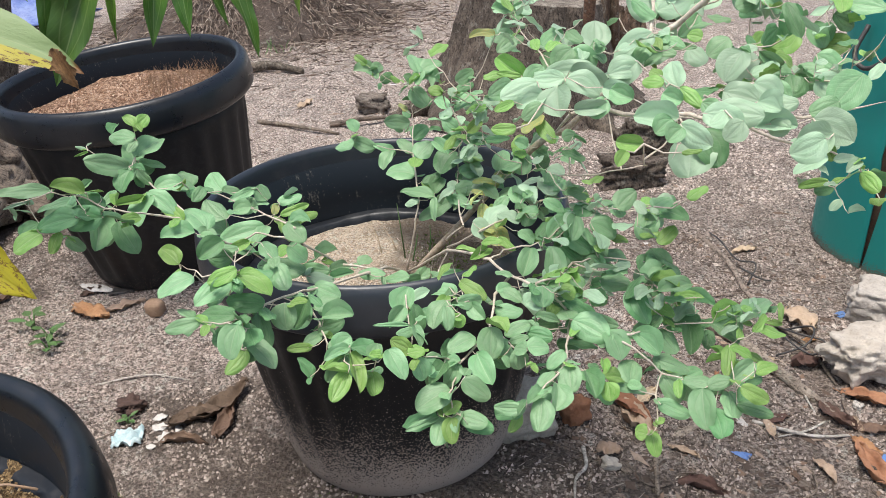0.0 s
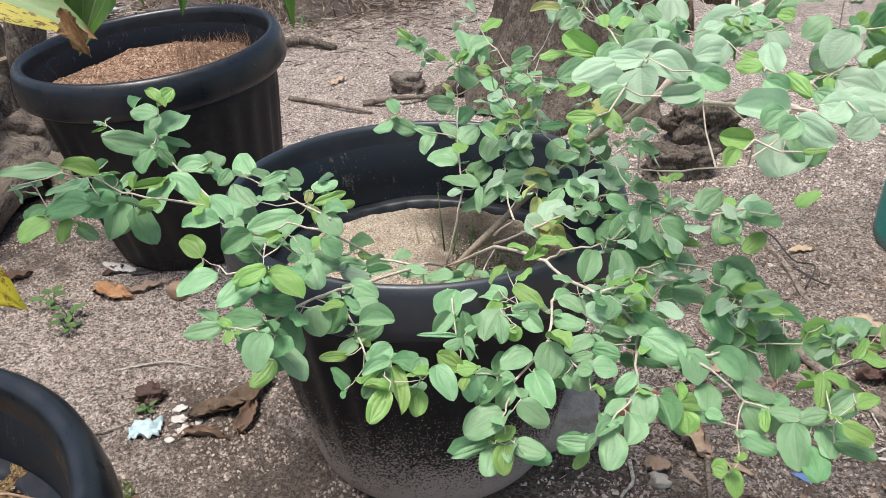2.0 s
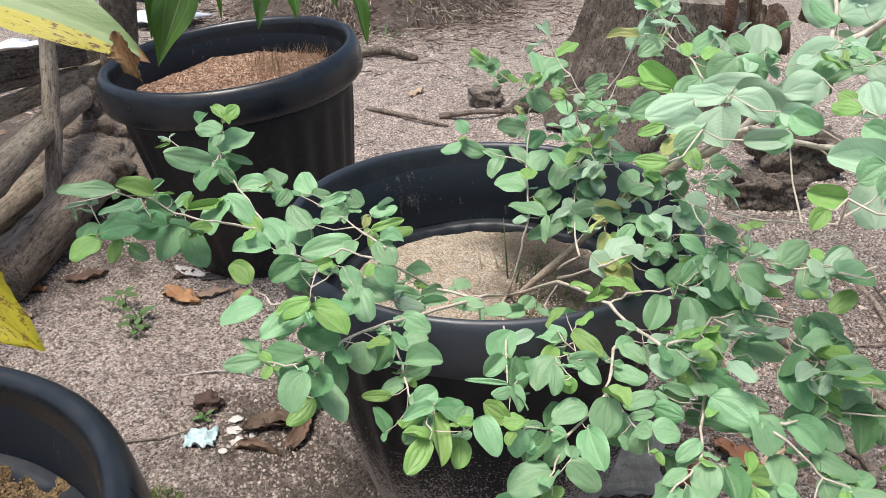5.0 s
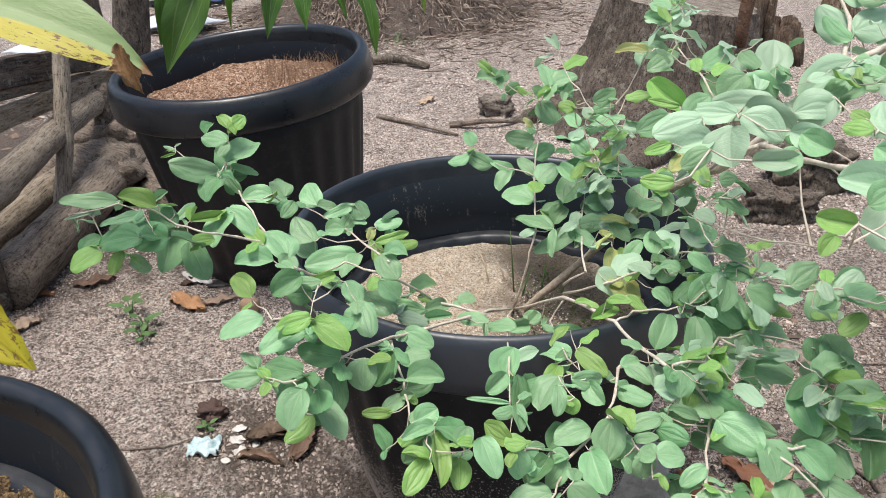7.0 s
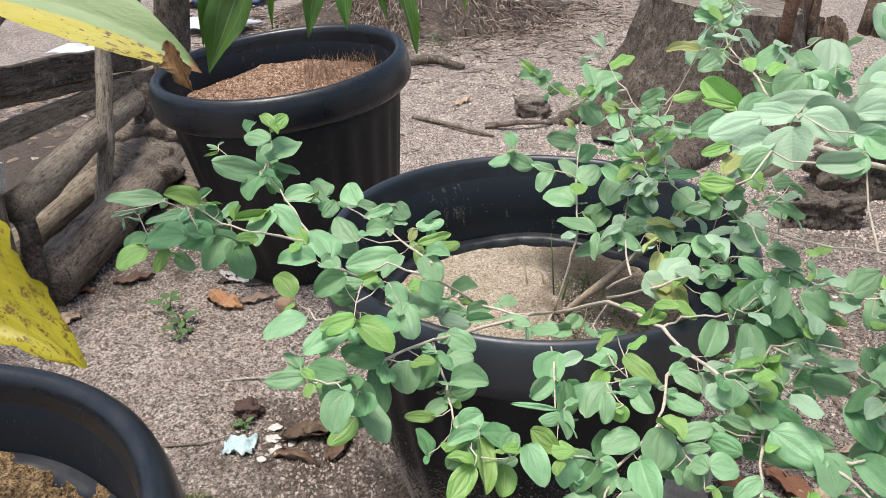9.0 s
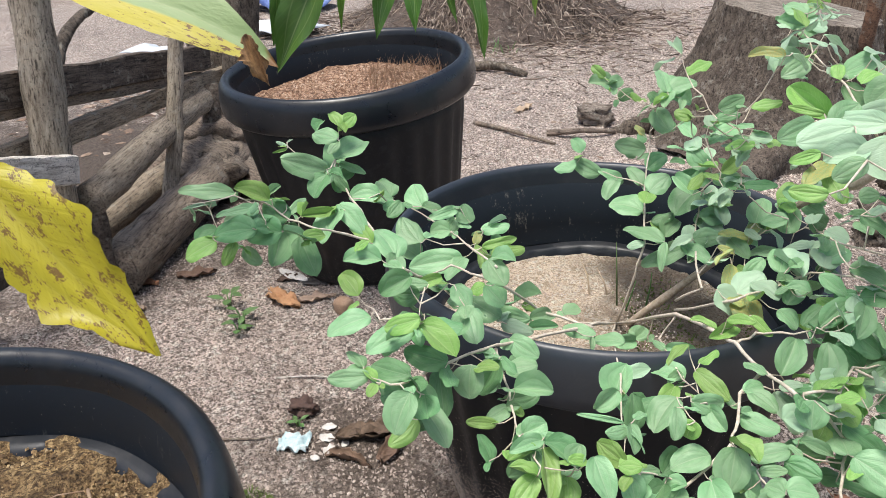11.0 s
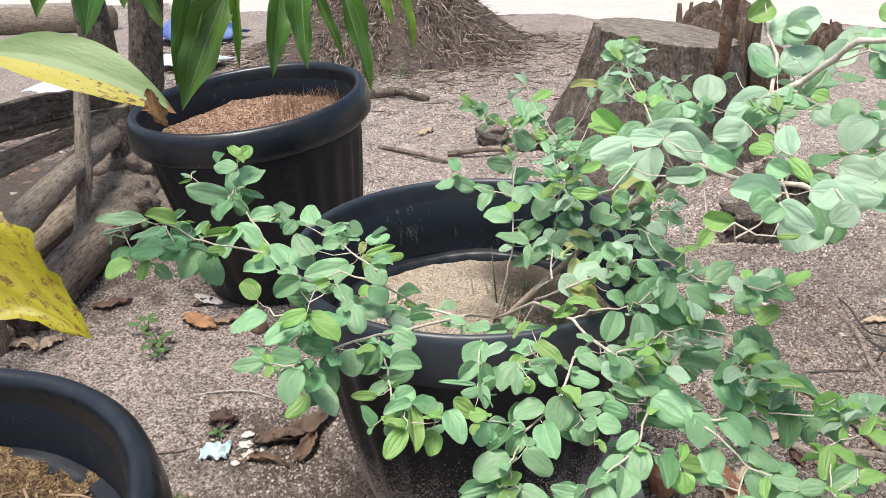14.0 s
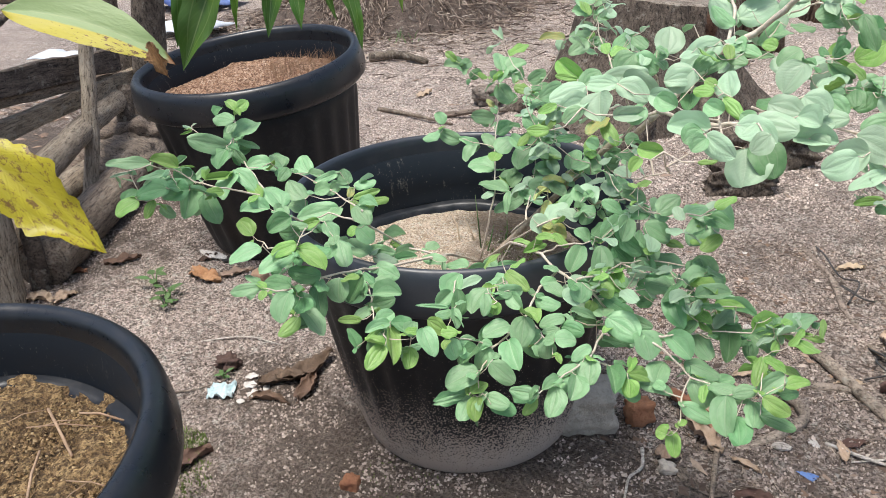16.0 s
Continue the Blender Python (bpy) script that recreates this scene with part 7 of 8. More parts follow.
lay("plastic_wrapper", scrap((0.06, 0.045), 3, 1.8, 15, False), WRAPPER, "crumpled pale blue plastic wrapper on the sand", "litter", -0.515, 0.785, 25)
for i, (x, y, a, b, r) in enumerate(((-0.47, 0.83, 0.035, 0.022, 10), (-0.445, 0.805, 0.026, 0.02, 70), (-0.43, 0.835, 0.02, 0.015, 120), (-0.49, 0.86, 0.03, 0.018, 40), (-0.455, 0.775, 0.02, 0.013, 15))):
    lay("paper_scrap", scrap((a, b), 20 + i, 1.7, 9, True), PAPER, "small torn white paper scrap", "litter", x, y, r, group="torn paper scraps")
lay("waste_paper", scrap((0.11, 0.035), 31, 1.4, 13, True), PAPER, "crumpled white waste paper by the planter", "litter", -0.975, 1.30, -5)
lay("plastic_strip", scrap((0.07, 0.03), 34, 1.0, 9, False), BLACK_CORD, "crumpled black plastic strip", "litter", -0.90, 1.305, 30)
lay("plastic_scrap", scrap((0.034, 0.02), 36, 0.8, 9, False), BLUE_SCRAP, "scrap of blue plastic in the litter", "litter", 0.672, 1.005, -30, group="blue plastic scraps")
lay("plastic_scrap", scrap((0.03, 0.02), 37, 0.8, 9, False), BLUE_SCRAP, "scrap of blue plastic in the litter", "litter", 0.94, 1.535, 40, group="blue plastic scraps")
lay("plastic_scrap", scrap((0.05, 0.03), 38, 0.8, 9, False), BLUE_SCRAP, "scrap of blue plastic in the litter", "litter", 0.915, 1.03, 10, group="blue plastic scraps")
lay("shell", scrap((0.026, 0.018), 39, 1.5, 9), PAPER, "broken white shell on the soil", "shell", 0.68, 1.09, -40)
lay("paper_scrap", scrap((0.018, 0.014), 40, 0.8, 7, False), PAPER, "small torn white paper scrap", "litter", 0.483, 1.845, 20, group="torn paper scraps")
lay("paper_scrap", scrap((0.12, 0.035), 41, 0.4, 9), DRY_TAN, "pale dry strip lying on the sand", "litter", 0.95, 5.15, 5)
lay("paper_scrap", scrap((0.05, 0.03), 42, 0.4, 9), PAPER, "small torn white paper scrap", "litter", -0.8, 3.4, 5, group="torn paper scraps")



def dry_leaf(length, width, seed, curl, thick=0.0009):
    """A dry blade: pointed at both ends, rolled across its width, bent along its length and crumpled."""
    rng = random.Random(seed)
    nu, nv = 17, 9
    bend, skew = rng.uniform(-0.5, 0.9), rng.uniform(-0.25, 0.25)
    ang = max(0.25, 1.6 * curl * rng.uniform(0.8, 1.2))
    off = Vector((seed * 1.3, seed * 0.7, 0))
    pts = []
    for i in range(nu):
        u = i / (nu - 1)
        half = width / 2 * math.sin(math.pi * min(1.0, 0.02 + 0.97 * u) ** 0.85) ** 0.75 * (1 + 0.1 * noise.noise(Vector((u * 6, seed, 0))))
        row = []
        for j in range(nv):
            s = 2 * j / (nv - 1) - 1
            a = ang * (0.6 + 0.7 * u)
            y = half * math.sin(s * a) / a + skew * width * math.sin(math.pi * u)
            z = half * (1 - math.cos(s * a)) / a + 0.25 * bend * length * (u - 0.4) ** 2
            q = Vector((4 * u, 1.5 * s, 0)) + off
            z += 0.3 * width * noise.noise(q * 1.2) + 0.16 * width * noise.noise(q * 3) - 0.05 * width * (1 - min(1.0, abs(s) * 4))
            row.append(Vector(((u - 0.5) * length, y + 0.16 * width * noise.noise(q * 2 + Vector((0, 0, 3))), z)))
        pts.append(row)
    low = min(p.z for r in pts for p in r)
    bm = bmesh.new()
    top = [[bm.verts.new((p.x, p.y, p.z - low + thick)) for p in r] for r in pts]
    bot = [[bm.verts.new((p.x, p.y, p.z - low)) for p in r] for r in pts]
    for a, b in zip(top, top[1:]):
        for j in range(nv - 1):
            bm.faces.new((a[j], b[j], b[j + 1], a[j + 1]))
    for k in range(nu - 1):
        for j in range(nv - 1):
            bm.faces.new((bot[k][j], bot[k][j + 1], bot[k + 1][j + 1], bot[k + 1][j]))
        for j in (0, nv - 1):
            bm.faces.new((top[k][j], top[k + 1][j], bot[k + 1][j], bot[k][j]))
    stalk = pts[0][nv // 2]
    tube([stalk + Vector((0, 0, -low)), stalk + Vector((-0.12 * length, 0.02 * length, -low + 0.002))], [0.0012, 0.0008], 5, True, 0, None, bm)
    return bm


DEAD = "dead leaves"
for i, (x, y, a, b, r, m, c, lab) in enumerate((
        (-0.91, 1.195, 0.13, 0.06, -12, DRY_ORANGE, 0.35, "curled orange dead leaf on the sand"),
        (-0.835, 1.235, 0.10, 0.035, 45, DRY_TAN, 0.7, "curled tan dead leaf on the sand"),
        (-0.38, 0.92, 0.15, 0.06, 65, DRY_DARK, 0.6, "large crumpled dark brown dead leaf"),
        (-0.40, 0.865, 0.12, 0.05, 35, DRY_DARK, 0.7, "large crumpled dark brown dead leaf"),
        (-0.345, 0.87, 0.10, 0.045, 100, DRY_LEAF, 0.8, "curled brown dead leaf on a heap"),
        (-0.395, 0.80, 0.10, 0.034, 8, DRY_LEAF, 1.3, "rolled reddish brown dead leaf"),
        (-0.98, 1.285, 0.06, 0.03, 60, DRY_DARK, 0.5, "dark curled dead leaf"),
        (0.45, 1.09, 0.15, 0.05, -40, DRY_ORANGE, 0.9, "curled orange-brown dead leaf"),
        (0.485, 1.045, 0.13, 0.055, -55, DRY_TAN, 0.8, "folded tan dead leaf"),
        (0.60, 0.90, 0.09, 0.035, -15, DRY_LEAF, 0.8, "curled orange-brown dead leaf"),
        (0.945, 1.205, 0.13, 0.045, -20, DRY_ORANGE, 0.9, "curled orange-brown dead leaf"),
        (0.84, 1.475, 0.11, 0.07, -70, DRY_TAN, 0.4, "broad pinkish tan dead leaf"),
        (0.905, 0.985, 0.15, 0.05, -70, DRY_ORANGE, 0.8, "curled orange-brown dead leaf"),
        (0.83, 1.31, 0.07, 0.045, 20, DRY_LEAF, 0.6, "brown dead leaf among twigs"),
        (0.75, 1.12, 0.055, 0.025, 30, DRY_LEAF, 0.4, "small brown dead leaf"),
        (0.86, 1.14, 0.09, 0.04, -50, DRY_LEAF, 0.7, "brown dead leaf among twigs"),
        (0.43, 0.95, 0.05, 0.04, 10, DRY_TAN, 0.5, "small tan dead leaf"),
        (-1.27, 0.92, 0.10, 0.05, 10, DRY_TAN, 0.5, "pale dead leaf by the log"),
        (-1.2, 0.95, 0.07, 0.05, 70, DRY_TAN, 0.4, "pale dead leaf by the log"),
        (-1.33, 1.08, 0.13, 0.035, 5, DRY_ORANGE, 0.6, "narrow orange-brown dead leaf by the log"),
        (-1.22, 1.18, 0.11, 0.05, 40, DRY_LEAF, 0.6, "brown dead leaf by the log"),
        (-0.43, 0.58, 0.11, 0.04, 70, DRY_LEAF, 0.8, "brown dead leaf beside the planter"),
        (0.75, 1.85, 0.08, 0.03, 30, DRY_TAN, 0.5, "small tan dead leaf"),
        (-0.35, 2.45, 0.12, 0.05, 30, DRY_LEAF, 0.5, "brown dead leaf by the stump"),
        (-1.1, 3.0, 0.12, 0.05, 80, DRY_TAN, 0.5, "tan dead leaf on the sand"),
        (0.2, 3.9, 0.2, 0.07, 15, DRY_TAN, 0.5, "tan dead leaf on the sand"))):
    lay("dead_leaf", dry_leaf(a, b, 50 + i, c), m, lab, "dead leaf", x, y, r, group=DEAD)

nut = rough_rock((0.022, 0.02, 0.021), 8, 3, 0.06)
lay("nut", nut, NUT, "round dry brown nut lying on the sand", "nut", -0.73, 1.215)

lay("stone", rough_rock((0.085, 0.055, 0.046), 2, 5, 0.42), STONE_PALE, "pale rough limestone lump by the drum", "stone", 0.945, 1.30, 20, -0.012)
lay("stone", rough_rock((0.075, 0.06, 0.045), 5, 5, 0.32), STONE_GREY, "grey rounded stone in front of the drum", "stone", 1.03, 1.545, -15, -0.012)
lay("stone", rough_rock((0.016, 0.013, 0.01), 9, 3, 0.5), STONE_PALE, "small pale stone on the soil", "stone", 0.435, 0.915, 15, -0.004)
lay("concrete_block", rough_rock((0.085, 0.06, 0.052), 12, 5, 0.2), CONCRETE, "weathered concrete lump against the planter", "concrete", 0.235, 0.985, 25, -0.008)
lay("brick_piece", rough_rock((0.028, 0.024, 0.028), 14, 4, 0.25), BRICK, "broken red brick piece beside the concrete", "brick", 0.355, 1.03, 40, -0.006)
lay("brick_piece", rough_rock((0.018, 0.016, 0.016), 15, 4, 0.25), BRICK, "broken red brick piece half buried in the sand", "brick", -0.10, 0.655, 10, -0.012)
lay("soil_clod", rough_rock((0.024, 0.02, 0.013), 17, 4, 0.8), DRY_DARK, "dark clod of soil", "soil clod", -0.565, 0.87, 10, -0.006)
for x, y, size, k in ((0.42, 2.3, (0.1, 0.06, 0.05), 18), (0.5, 2.6, (0.13, 0.08, 0.075), 28)):
    lay("root_lump", rough_rock(size, k, 5, 0.5), TRUNK_BARK, "dark knotted lump of root in the soil by the stump", "root", x, y, 20, -0.02, "root lumps")
lay("wood_lump", rough_rock((0.065, 0.05, 0.04), 19, 4, 0.5), STUMP_WOOD, "knobbly brown lump of root wood", "wood", -0.74, 2.95, 20, -0.01)


ROOT_PALE = bark_mat("pale_surface_root", (0.46, 0.375, 0.305), (0.19, 0.15, 0.12), (0.5, 0.5, 1.0), 60.0)


def stick(pts, r, material, label, name="stick", category="stick", taper=0.5, group="fallen sticks"):
    p = [Vector((x, y, ground_z(x, y) + r * 0.6 + h)) for x, y, h in pts]
    sp = spline(p, 5)
    n = len(sp)
    ob = solid(name, tube(sp, [r * (1 - (1 - taper) * i / n) * (1 + 0.12 * math.sin(2.3 * i)) for i in range(n)], 8), material, label, category, group=group)
    return ob


stick([(0.51, 1.05, 0.0), (0.515, 0.96, 0.004), (0.52, 0.86, 0.0)], 0.007, TWIG_DEAD, "grey dead stick lying on the soil")
stick([(0.38, 0.955, 0.0), (0.39, 0.90, 0.004), (0.375, 0.86, 0.004), (0.38, 0.80, 0.0)], 0.004, WHITE_WOOD, "thin pale rootlet on the soil")
stick([(-1.2, 2.72, 0.0), (-1.0, 2.65, 0.01), (-0.78, 2.62, 0.0)], 0.011, TWIG_DEAD, "fallen brown stick on the sand")
stick([(-0.86, 2.72, 0.0), (-0.72, 2.76, 0.02), (-0.62, 2.86, 0.0)], 0.014, LOG_BARK, "fallen brown stick on the sand")
stick([(-1.72, 3.55, 0.0), (-1.55, 3.58, 0.02), (-1.36, 3.56, 0.0)], 0.03, TRUNK_BARK, "short grey branch lying on the sand", "fallen_branch", "branch")
stick([(0.55, 1.5, 0.0), (0.62, 1.55, 0.004), (0.75, 1.62, 0.0)], 0.003, TWIG_DEAD, "thin dead twig on the soil")
stick([(0.78, 1.46, 0.0), (0.84, 1.36, 0.01), (0.88, 1.25, 0.0)], 0.005, TWIG_DEAD, "thin dead twig on the soil")
stick([(0.80, 1.33, 0.0), (0.88, 1.36, 0.012), (0.92, 1.38, 0.0)], 0.006, TWIG_DEAD, "thin dead twig on the soil")
stick([(0.9, 1.25, 0.0), (0.88, 1.18, 0.006), (0.9, 1.08, 0.0)], 0.004, TWIG_DEAD, "thin dead twig on the soil")
stick([(0.7, 1.1, 0.0), (0.8, 1.07, 0.006), (0.88, 1.09, 0.0)], 0.004, WHITE_WOOD, "thin pale rootlet on the soil")
stick([(-0.66, 0.72, 0.0), (-0.58, 0.76, 0.003), (-0.55, 0.82, 0.0)], 0.0025, TWIG_DEAD, "thin dead twig on the soil")
stick([(-0.7, 0.93, 0.0), (-0.6, 0.98, 0.004), (-0.5, 0.99, 0.0)], 0.0025, WHITE_WOOD, "thin pale rootlet on the soil")
for pts, r in (([(0.4, 1.62, 0.0), (0.55, 1.49, 0.012), (0.68, 1.38, 0.015), (0.8, 1.22, 0.008), (0.98, 1.05, -0.02)], 0.022), ([(0.5, 1.3, -0.01), (0.6, 1.24, 0.01), (0.66, 1.16, 0.012), (0.6, 1.07, 0.004), (0.5, 1.0, -0.02)], 0.017),
               ([(0.6, 1.25, 0.0), (0.75, 1.28, 0.01), (0.9, 1.2, -0.02)], 0.013), ([(0.62, 1.95, 0.0), (0.7, 1.78, 0.01), (0.74, 1.6, 0.01), (0.85, 1.42, -0.01)], 0.011)):
    stick([(x, y, h - 0.014) for x, y, h in pts], r * 0.85, ROOT_PALE, "surface root half buried in the soil", "surface_root", "root", 0.55, "surface roots")
for i, pts in enumerate(([(0.66, 1.95, 0.0), (0.68, 1.85, 0.03), (0.72, 1.76, 0.02), (0.76, 1.7, 0.04), (0.74, 1.65, 0.0)], [(0.76, 1.72, 0.0), (0.72, 1.68, 0.035), (0.77, 1.66, 0.02), (0.8, 1.69, 0.0)],
                         [(0.78, 1.45, 0.0), (0.82, 1.38, 0.03), (0.87, 1.36, 0.03), (0.84, 1.32, 0.02), (0.79, 1.36, 0.03), (0.8, 1.43, 0.0)], [(0.8, 1.44, 0.0), (0.85, 1.4, 0.04), (0.83, 1.34, 0.03), (0.77, 1.33, 0.0)])):
    stick(pts, 0.0024, BLACK_CORD, "tangled length of thin black plastic cable", "cable", "cable", 0.9, "black cables")


# ---- leaf and bark pieces lying thick beside the shrub ----
rng = random.Random(23)
for i in range(34):
    x, y = 0.42 + 0.72 * rng.random(), 0.66 + 0.75 * rng.random()
    m, lab = rng.choice(((DRY_LEAF, "curled brown dead leaf in the litter"), (DRY_ORANGE, "orange-brown dead leaf in the litter"), (DRY_TAN, "pale tan dead leaf in the litter"), (DRY_DARK, "dark rotting leaf in the litter")))
    ln = rng.uniform(0.025, 0.07)
    lay("dead_leaf", dry_leaf(ln, ln * rng.uniform(0.3, 0.5), 200 + i, rng.uniform(0.3, 1.0)), m, lab, "dead leaf", x, y, rng.uniform(0, 360), group=DEAD)
for i in range(16):
    x, y = 0.42 + 0.72 * rng.random(), 0.66 + 0.8 * rng.random()
    lay("bark_chip", rough_rock((rng.uniform(0.008, 0.022), rng.uniform(0.005, 0.01), rng.uniform(0.003, 0.006)), 60 + i, 3, 0.4), rng.choice((WEATHERED, LOG_BARK, WHITE_WOOD)), "weathered chip of bark in the litter", "bark", x, y, rng.uniform(0, 360), -0.001, "bark chips")
for i in range(20):
    x, y, a = 0.4 + 0.75 * rng.random(), 0.64 + 0.85 * rng.random(), rng.uniform(0, 6.28)
    d, k = Vector((math.cos(a), math.sin(a))) * rng.uniform(0.015, 0.06), rng.uniform(-0.012, 0.012)
    stick([(x - d.x, y - d.y, 0.0), (x + k, y - k, 0.004), (x + d.x, y + d.y, 0.001)], rng.uniform(0.0012, 0.003), rng.choice((TWIG_DEAD, WHITE_WOOD, LOG_BARK)), "short thin twig in the litter")


# ---- weeds, moss and sprouts ----
def weed(at, n, size, seed, label, name="weed", material=WEED, group="weeds"):
    w = thing(name, label, "weed", (at[0], at[1], ground_z(*at) if len(at) == 2 else at[2]), group)
    rng = random.Random(seed)
    for i in range(n):
        a = 2 * math.pi * i / n + rng.uniform(-0.4, 0.4)
        h = rng.uniform(0.35, 1.0) * size
        b = Vector((0.25 * size * math.cos(a), 0.25 * size * math.sin(a), h))
        e = b + Vector((math.cos(a), math.sin(a), rng.uniform(-0.25, 0.5))) * size * rng.uniform(0.5, 0.8)
        hang(long_blade(i + seed, 0.02, 0.1, 0.2), "leaf", b, e, size * 0.42, material, w, (math.cos(a) * -0.3, math.sin(a) * -0.3, 1))
        part("stem", tube([(0, 0, -0.01), b * 0.5 + Vector((0, 0, 0.1 * size)), b], 0.0016, 6), WEED, w)


weed((-0.925, 1.06), 6, 0.045, 1, "small green broadleaf weed in the sand")
weed((-1.0, 1.09), 5, 0.05, 2, "small green broadleaf weed in the sand")
weed((-0.90, 1.02), 6, 0.04, 3, "small green broadleaf weed in the sand")
weed((-0.55, 0.835), 5, 0.025, 4, "tiny green weed by the wrapper")


def tuft(name, label, category, at, radius, n, height, width, material, seed, kind="stuff", flat=False):
    """Many fine blades standing in a patch, as one mesh."""
    rng = random.Random(seed)
    vs, fs = [], []
    for i in range(n):
        a, r = rng.uniform(0, 6.283), radius * math.sqrt(rng.random())
        x, y = r * math.cos(a), r * math.sin(a)
        z = 0.0 if at[2] > 0.05 else ground_z(at[0] + x, at[1] + y) - at[2]
        h = height * rng.uniform(0.4, 1.0)
        lean = Vector((rng.uniform(-0.5, 0.5), rng.uniform(-0.5, 0.5), 1)).normalized()
        s = Vector((math.cos(a * 3), math.sin(a * 3), 0)) * width
        o = Vector((x, y, z - 0.002))
        k = len(vs)
        mid = o + lean * h * 0.6
        tip = o + lean * h + Vector((lean.x, lean.y, -0.2)) * h * 0.3
        vs += [tuple(o - s), tuple(o + s), tuple(mid + s * 0.8), tuple(mid - s * 0.8), tuple(tip)]
        fs += [(k, k + 1, k + 2, k + 3), (k + 3, k + 2, k + 4)]
    me = bpy.data.meshes.new(name)
    me.from_pydata(vs, [], fs)
    me.materials.append(material)
    ob = new(name, me)
    ob.location = at
    return tagged(ob, label, category, kind=kind)


tuft("moss_patch", "patch of low green moss and grass beside the wide planter", "moss", (-0.475, 0.61, 0.0), 0.055, 700, 0.016, 0.0016, MOSS, 1)
tuft("moss_patch", "patch of low green moss and grass beside the wide planter", "moss", (-0.41, 0.54, 0.0), 0.06, 300, 0.014, 0.0016, MOSS, 2)
tuft("moss_patch", "thin moss under the shrub planter", "moss", (-0.02, 0.70, 0.0), 0.08, 200, 0.008, 0.0015, MOSS, 3)
tuft("grass_tuft", "tuft of green grass by the palm", "grass", (-1.87, 5.55, 0.0), 0.22, 60, 0.12, 0.004, WEED, 4)
tuft("grass_tuft", "tuft of green grass at the foot of the palm", "grass", (-1.75, 4.0, 0.0), 0.12, 18, 0.09, 0.003, WEED, 5)
tuft("sprouts", "fine dark seedling stalks on the husk soil", "seedlings", (-0.785, 1.655, 0.488), 0.135, 520, 0.062, 0.0008, SPROUT, 7)
tuft("moss_crust", "thin greenish crust on the potted sand", "moss", (0.11, 1.04, 0.338), 0.13, 900, 0.007, 0.0016, MOSS, 8)

for i, (x, y, dx, dy, h, m) in enumerate(((0.02, 1.03, -0.01, 0.0, 0.12, WEED), (0.035, 1.02, 0.012, 0.01, 0.06, WEED), (0.0, 1.05, -0.03, 0.01, 0.05, DRY_TAN), (-0.03, 1.04, -0.03, 0.02, 0.06, DRY_TAN), (0.06, 1.05, 0.0, 0.02, 0.06, WEED))):
    solid("grass_stalk", tube([(x, y, 0.33), (x + dx * 0.5, y + dy, 0.335 + h * 0.5), (x + dx, y + dy, 0.335 + h)], [0.0018, 0.0014, 0.0006], 6), m, "thin upright grass stalk in the potted sand", "grass stalk", group="stalks in the planter")

rng = random.Random(41)
for i in range(16):
    a, r = rng.uniform(-0.2, 1.9), rng.uniform(0.1, 0.27)
    x, y = POT3.x + r * math.cos(a), POT3.y + r * math.sin(a)
    t = rng.uniform(0, 3.14)
    ln = rng.uniform(0.02, 0.07)
    d = Vector((math.cos(t), math.sin(t), 0)) * ln
    c = Vector((x, y, 0.385))
    solid("straw", tube([c - d, c + Vector((0, 0, 0.006)), c + d], rng.uniform(0.0007, 0.0022), 6), rng.choice((NUT, TWIG_DEAD)), "bit of dry straw on the crumbly soil", "straw", group="straw bits")


# ---- loose grains and chips ----
def bits(name, label, category, x, y, z, s, material, seed, flat, long_):
    """Small angular grains at the given places, as one mesh."""
    r = np.random.default_rng(seed)
    n = len(x)
    a = r.uniform(0, 6.283, n)
    shape = np.array(((1, 0.1, -0.3), (0.1, 0.85, -0.25), (-0.9, 0.15, -0.35), (0, -0.9, -0.3), (0.1, 0.05, 0.8)))
    p = (shape[None] * r.uniform(0.55, 1.25, (n, 5, 3)) + r.uniform(-0.2, 0.2, (n, 5, 3))) * s[:, None, None] * np.array((long_, 1 if long_ < 2 else 0.55, flat))
    ca, sa = np.cos(a)[:, None], np.sin(a)[:, None]
    vs = np.stack((x[:, None] + p[..., 0] * ca - p[..., 1] * sa, y[:, None] + p[..., 0] * sa + p[..., 1] * ca, z[:, None] + p[..., 2]), -1).reshape(-1, 3)
    tri = np.array([(k, (k + 1) % 4, 4) for k in range(4)])
    fs = (tri[None] + 5 * np.arange(n)[:, None, None]).reshape(-1, 3)
    me = bpy.data.meshes.new(name)
    me.from_pydata(vs.tolist(), [], fs.tolist())
    me.materials.append(material)
    return tagged(new(name, me), label, category, kind="stuff")


def scatter(name, label, category, n, region, sizes, material, seed, flat=0.6, long_=1.0, clump=0.0):
    """Small angular bits strewn over a stretch of ground; clump leaves bare and crowded patches."""
    rng = random.Random(seed)
    xs, ys, zs, ss = [], [], [], []
    for i in range(n):
        x, y = region(rng)
        if clump and noise.noise(Vector((x * 9, y * 9, seed))) + 0.5 * noise.noise(Vector((x * 31, y * 31, seed))) < clump * rng.uniform(-1, 1):
            continue
        s = rng.uniform(*sizes) * (0.5 + rng.random())
        xs.append(x)
        ys.append(y)
        zs.append(ground_z(x, y) + s * 0.12)
        ss.append(s)
    bits(name, label, category, np.array(xs), np.array(ys), np.array(zs), np.array(ss), material, seed, flat, long_)


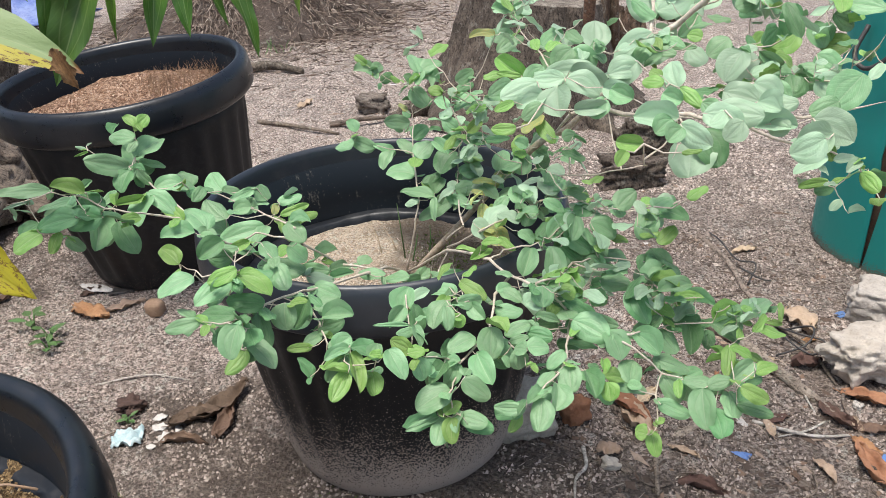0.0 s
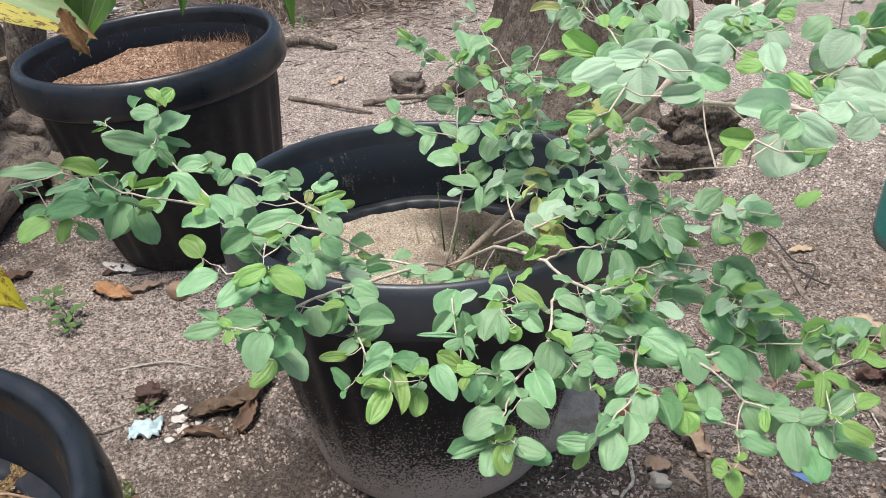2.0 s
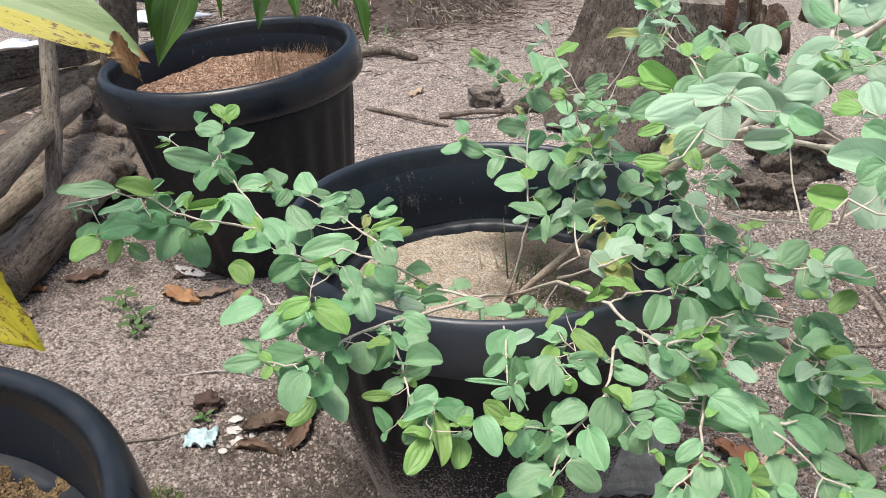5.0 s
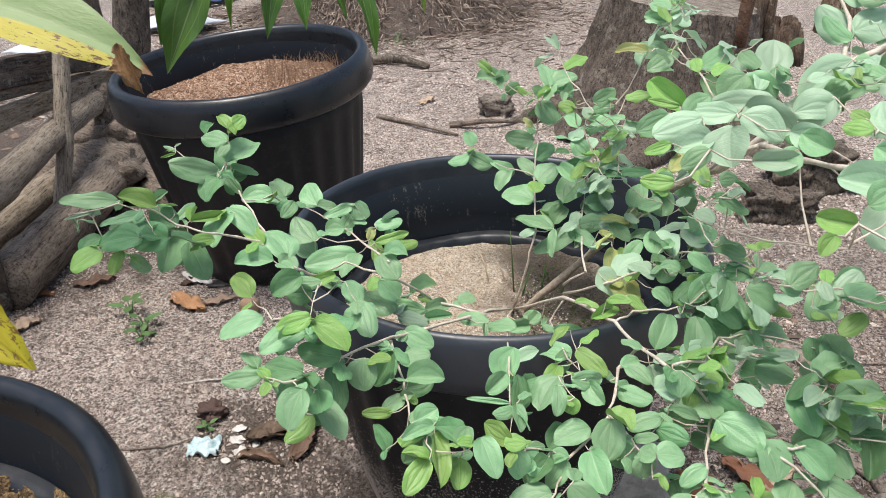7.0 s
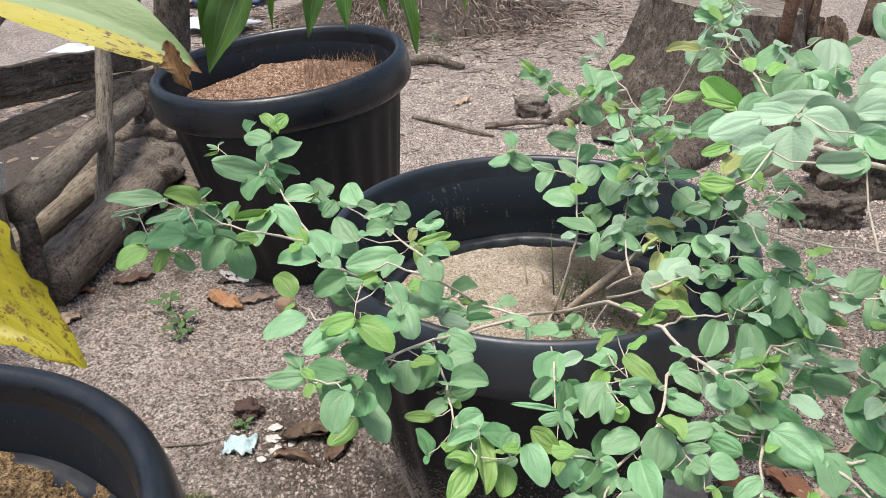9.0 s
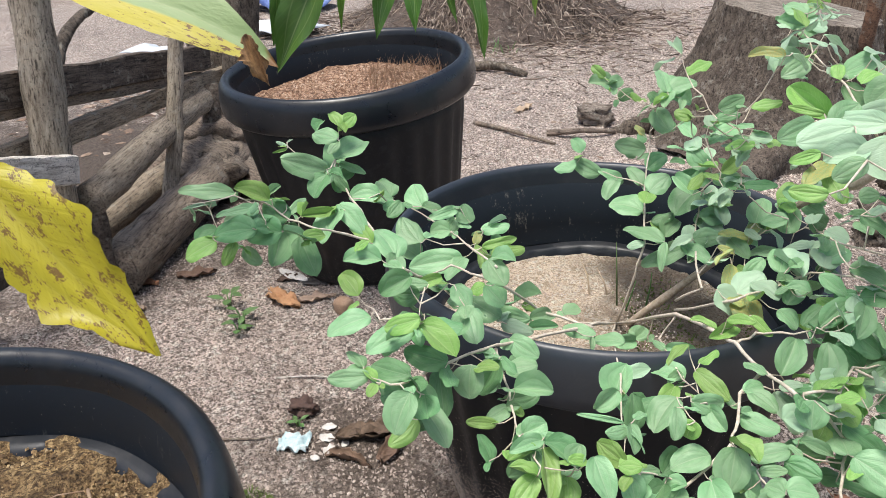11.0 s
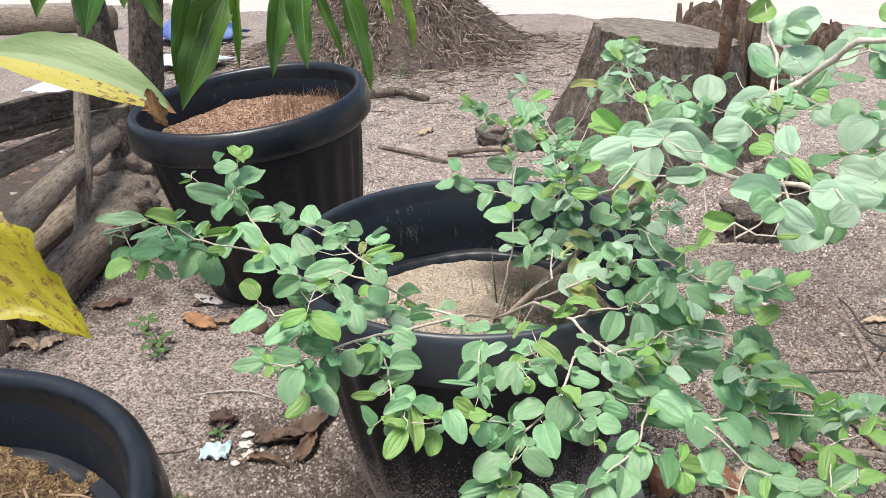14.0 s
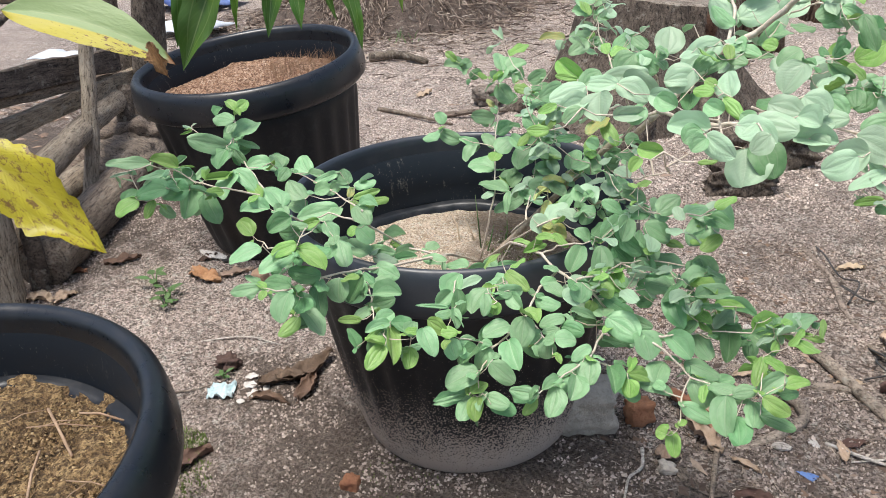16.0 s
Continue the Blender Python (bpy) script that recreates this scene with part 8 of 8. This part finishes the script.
GRAIN = island_mat("sand_grain", (0.0, (0.14, 0.108, 0.09)), (0.3, (0.38, 0.31, 0.265)), (0.7, (0.58, 0.485, 0.42)), (1.0, (0.76, 0.665, 0.59)))
GRAIN_PALE = island_mat("pale_sand_grain", (0.0, (0.26, 0.205, 0.17)), (0.25, (0.56, 0.465, 0.40)), (0.7, (0.76, 0.655, 0.575)), (1.0, (0.86, 0.78, 0.70)))
CRUMB = island_mat("soil_crumb", (0.0, (0.06, 0.045, 0.035)), (0.4, (0.22, 0.175, 0.145)), (0.8, (0.42, 0.35, 0.30)), (1.0, (0.58, 0.50, 0.435)))
CHIP = island_mat("wood_chip", (0.0, (0.03, 0.022, 0.018)), (0.45, (0.13, 0.095, 0.072)), (0.85, (0.33, 0.26, 0.205)), (1.0, (0.66, 0.57, 0.48)))
FLAKE = island_mat("leaf_flake", (0.0, (0.04, 0.028, 0.022)), (0.45, (0.14, 0.095, 0.07)), (0.75, (0.29, 0.19, 0.13)), (0.94, (0.42, 0.33, 0.26)), (1.0, (0.70, 0.62, 0.54)))
behind = lambda r: (r.gauss(-2.75, 0.35), r.gauss(2.35, 0.4))
beside_stump = lambda r: (r.uniform(-1.6, 1.2), r.uniform(2.1, 4.2))
near = lambda r: (r.uniform(-1.5, 1.2), 0.5 + 2.2 * r.random() ** 1.2)
far = lambda r: (r.uniform(-2.6, 1.9), r.uniform(2.2, 5.0))
right = lambda r: (0.25 + 0.9 * r.random(), 0.7 + 1.25 * r.random())
back = lambda r: (r.gauss(-1.2, 0.7), r.uniform(2.9, 4.6))
scatter("sand_grains", "coarse sand grains and crumbs over the yard", "sand", 130000, near, (0.0022, 0.004), GRAIN, 1, 1.2, 1.3, 0.3)
scatter("soil_crumbs", "small crumbs and clods of soil over the yard", "soil", 9000, near, (0.0025, 0.005), CRUMB, 11, 0.85, 1.2, 0.25)
scatter("sand_grains", "coarse sand grains and crumbs over the yard", "sand", 120000, far, (0.0032, 0.007), GRAIN_PALE, 2, 0.7, 1.0, 0.35)
scatter("wood_chips", "wood chips and leaf crumbs over the soil", "plant litter", 26000, right, (0.0014, 0.0036), CHIP, 3, 0.7, 2.4, 0.3)
scatter("wood_chips", "wood chips and leaf crumbs over the soil", "plant litter", 2200, right, (0.0014, 0.003), CHIP, 4, 0.6, 8.0)
scatter("wood_chips", "wood chips and leaf crumbs over the soil", "plant litter", 2200, back, (0.003, 0.008), CHIP, 5, 0.4, 3.0)
scatter("leaf_bits", "broken dead leaves and bark flakes over the soil", "plant litter", 1500, right, (0.004, 0.009), FLAKE, 7, 0.35, 1.9, 0.3)
scatter("leaf_bits", "broken dead leaves and bark flakes behind the fence", "plant litter", 1500, behind, (0.008, 0.022), FLAKE, 8, 0.3, 1.6, 0.2)
scatter("leaf_bits", "broken dead leaves and bark flakes by the stump", "plant litter", 900, beside_stump, (0.005, 0.014), FLAKE, 9, 0.25, 2.4, 0.3)
scatter("wood_chips", "wood chips and leaf crumbs over the soil", "plant litter", 900, near, (0.002, 0.005), CHIP, 6, 0.4, 2.5)


# ---- soil crumbs in the planters ----
def crumbs(name, at, radius, n, sizes, material, label, seed, tilt=0.0, lean=0.0):
    r = np.random.default_rng(seed)
    a, q = r.uniform(0, 6.283, n), radius * np.sqrt(r.random(n))
    x, y = at[0] + q * np.cos(a), at[1] + q * np.sin(a)
    z = at[2] + at[3] * (1 - (q / radius) ** 2) + math.tan(radians(tilt)) * (y - at[1]) - math.tan(radians(lean)) * (x - at[0]) + r.uniform(0, 0.004, n)
    s = sizes[0] + (sizes[1] - sizes[0]) * r.random(n) ** 2
    bits(name, label, "soil", x, y, z, s, material, seed, 0.8, 1.0)


RED_CRUMB = island_mat("red_crumb", (0.0, (0.17, 0.085, 0.05)), (0.4, (0.44, 0.265, 0.165)), (0.8, (0.62, 0.43, 0.3)), (1.0, (0.74, 0.58, 0.44)))
BROWN_CRUMB = island_mat("brown_crumb", (0.0, (0.08, 0.045, 0.02)), (0.4, (0.27, 0.17, 0.075)), (0.8, (0.44, 0.31, 0.15)), (1.0, (0.58, 0.45, 0.26)))
crumbs("soil_crumbs", (POT2.x - 0.016, POT2.y - 0.037, 0.466, 0.012), 0.262, 7500, (0.0022, 0.006), RED_CRUMB, "granular reddish husk crumbs in the planter", 1, 4.6, -2.0)
crumbs("soil_crumbs", (POT3.x, POT3.y, 0.376, 0.0), 0.28, 9000, (0.0012, 0.0042), BROWN_CRUMB, "crumbly brown soil lumps in the planter", 2)
crumbs("soil_crumbs", (POT1.x - 0.07, POT1.y - 0.04, 0.338, 0.0), 0.2, 2600, (0.001, 0.0026), GRAIN_PALE, "loose pale sand grains in the planter", 3)

# ---- far ground: a paler sheet painted as sunlit sand ----
def far_yard():
    bm = bmesh.new()
    front, n = [], 240
    for i in range(n + 1):
        x = -30 + 60 * i / n
        front.append((x, 6.5 + 0.5 * noise.noise(Vector((x * 0.9, 3.0, 0))) + 0.3 * noise.noise(Vector((x * 3.1, 1.0, 0)))))
    low = [bm.verts.new((x, y, 0.0)) for x, y in front]
    top = [bm.verts.new((x, y + 0.25, 0.02)) for x, y in front]
    back = [bm.verts.new((x, 40.0, 0.02)) for x, y in front]
    for a, b in ((low, top), (top, back)):
        for i in range(n):
            bm.faces.new((a[i], a[i + 1], b[i + 1], b[i]))
    solid("path", bm, FAR_SUNLIT, "sandy yard beyond the trees, coloured pale as if sunlit", "path", kind="structure", smooth=False)


far_yard()
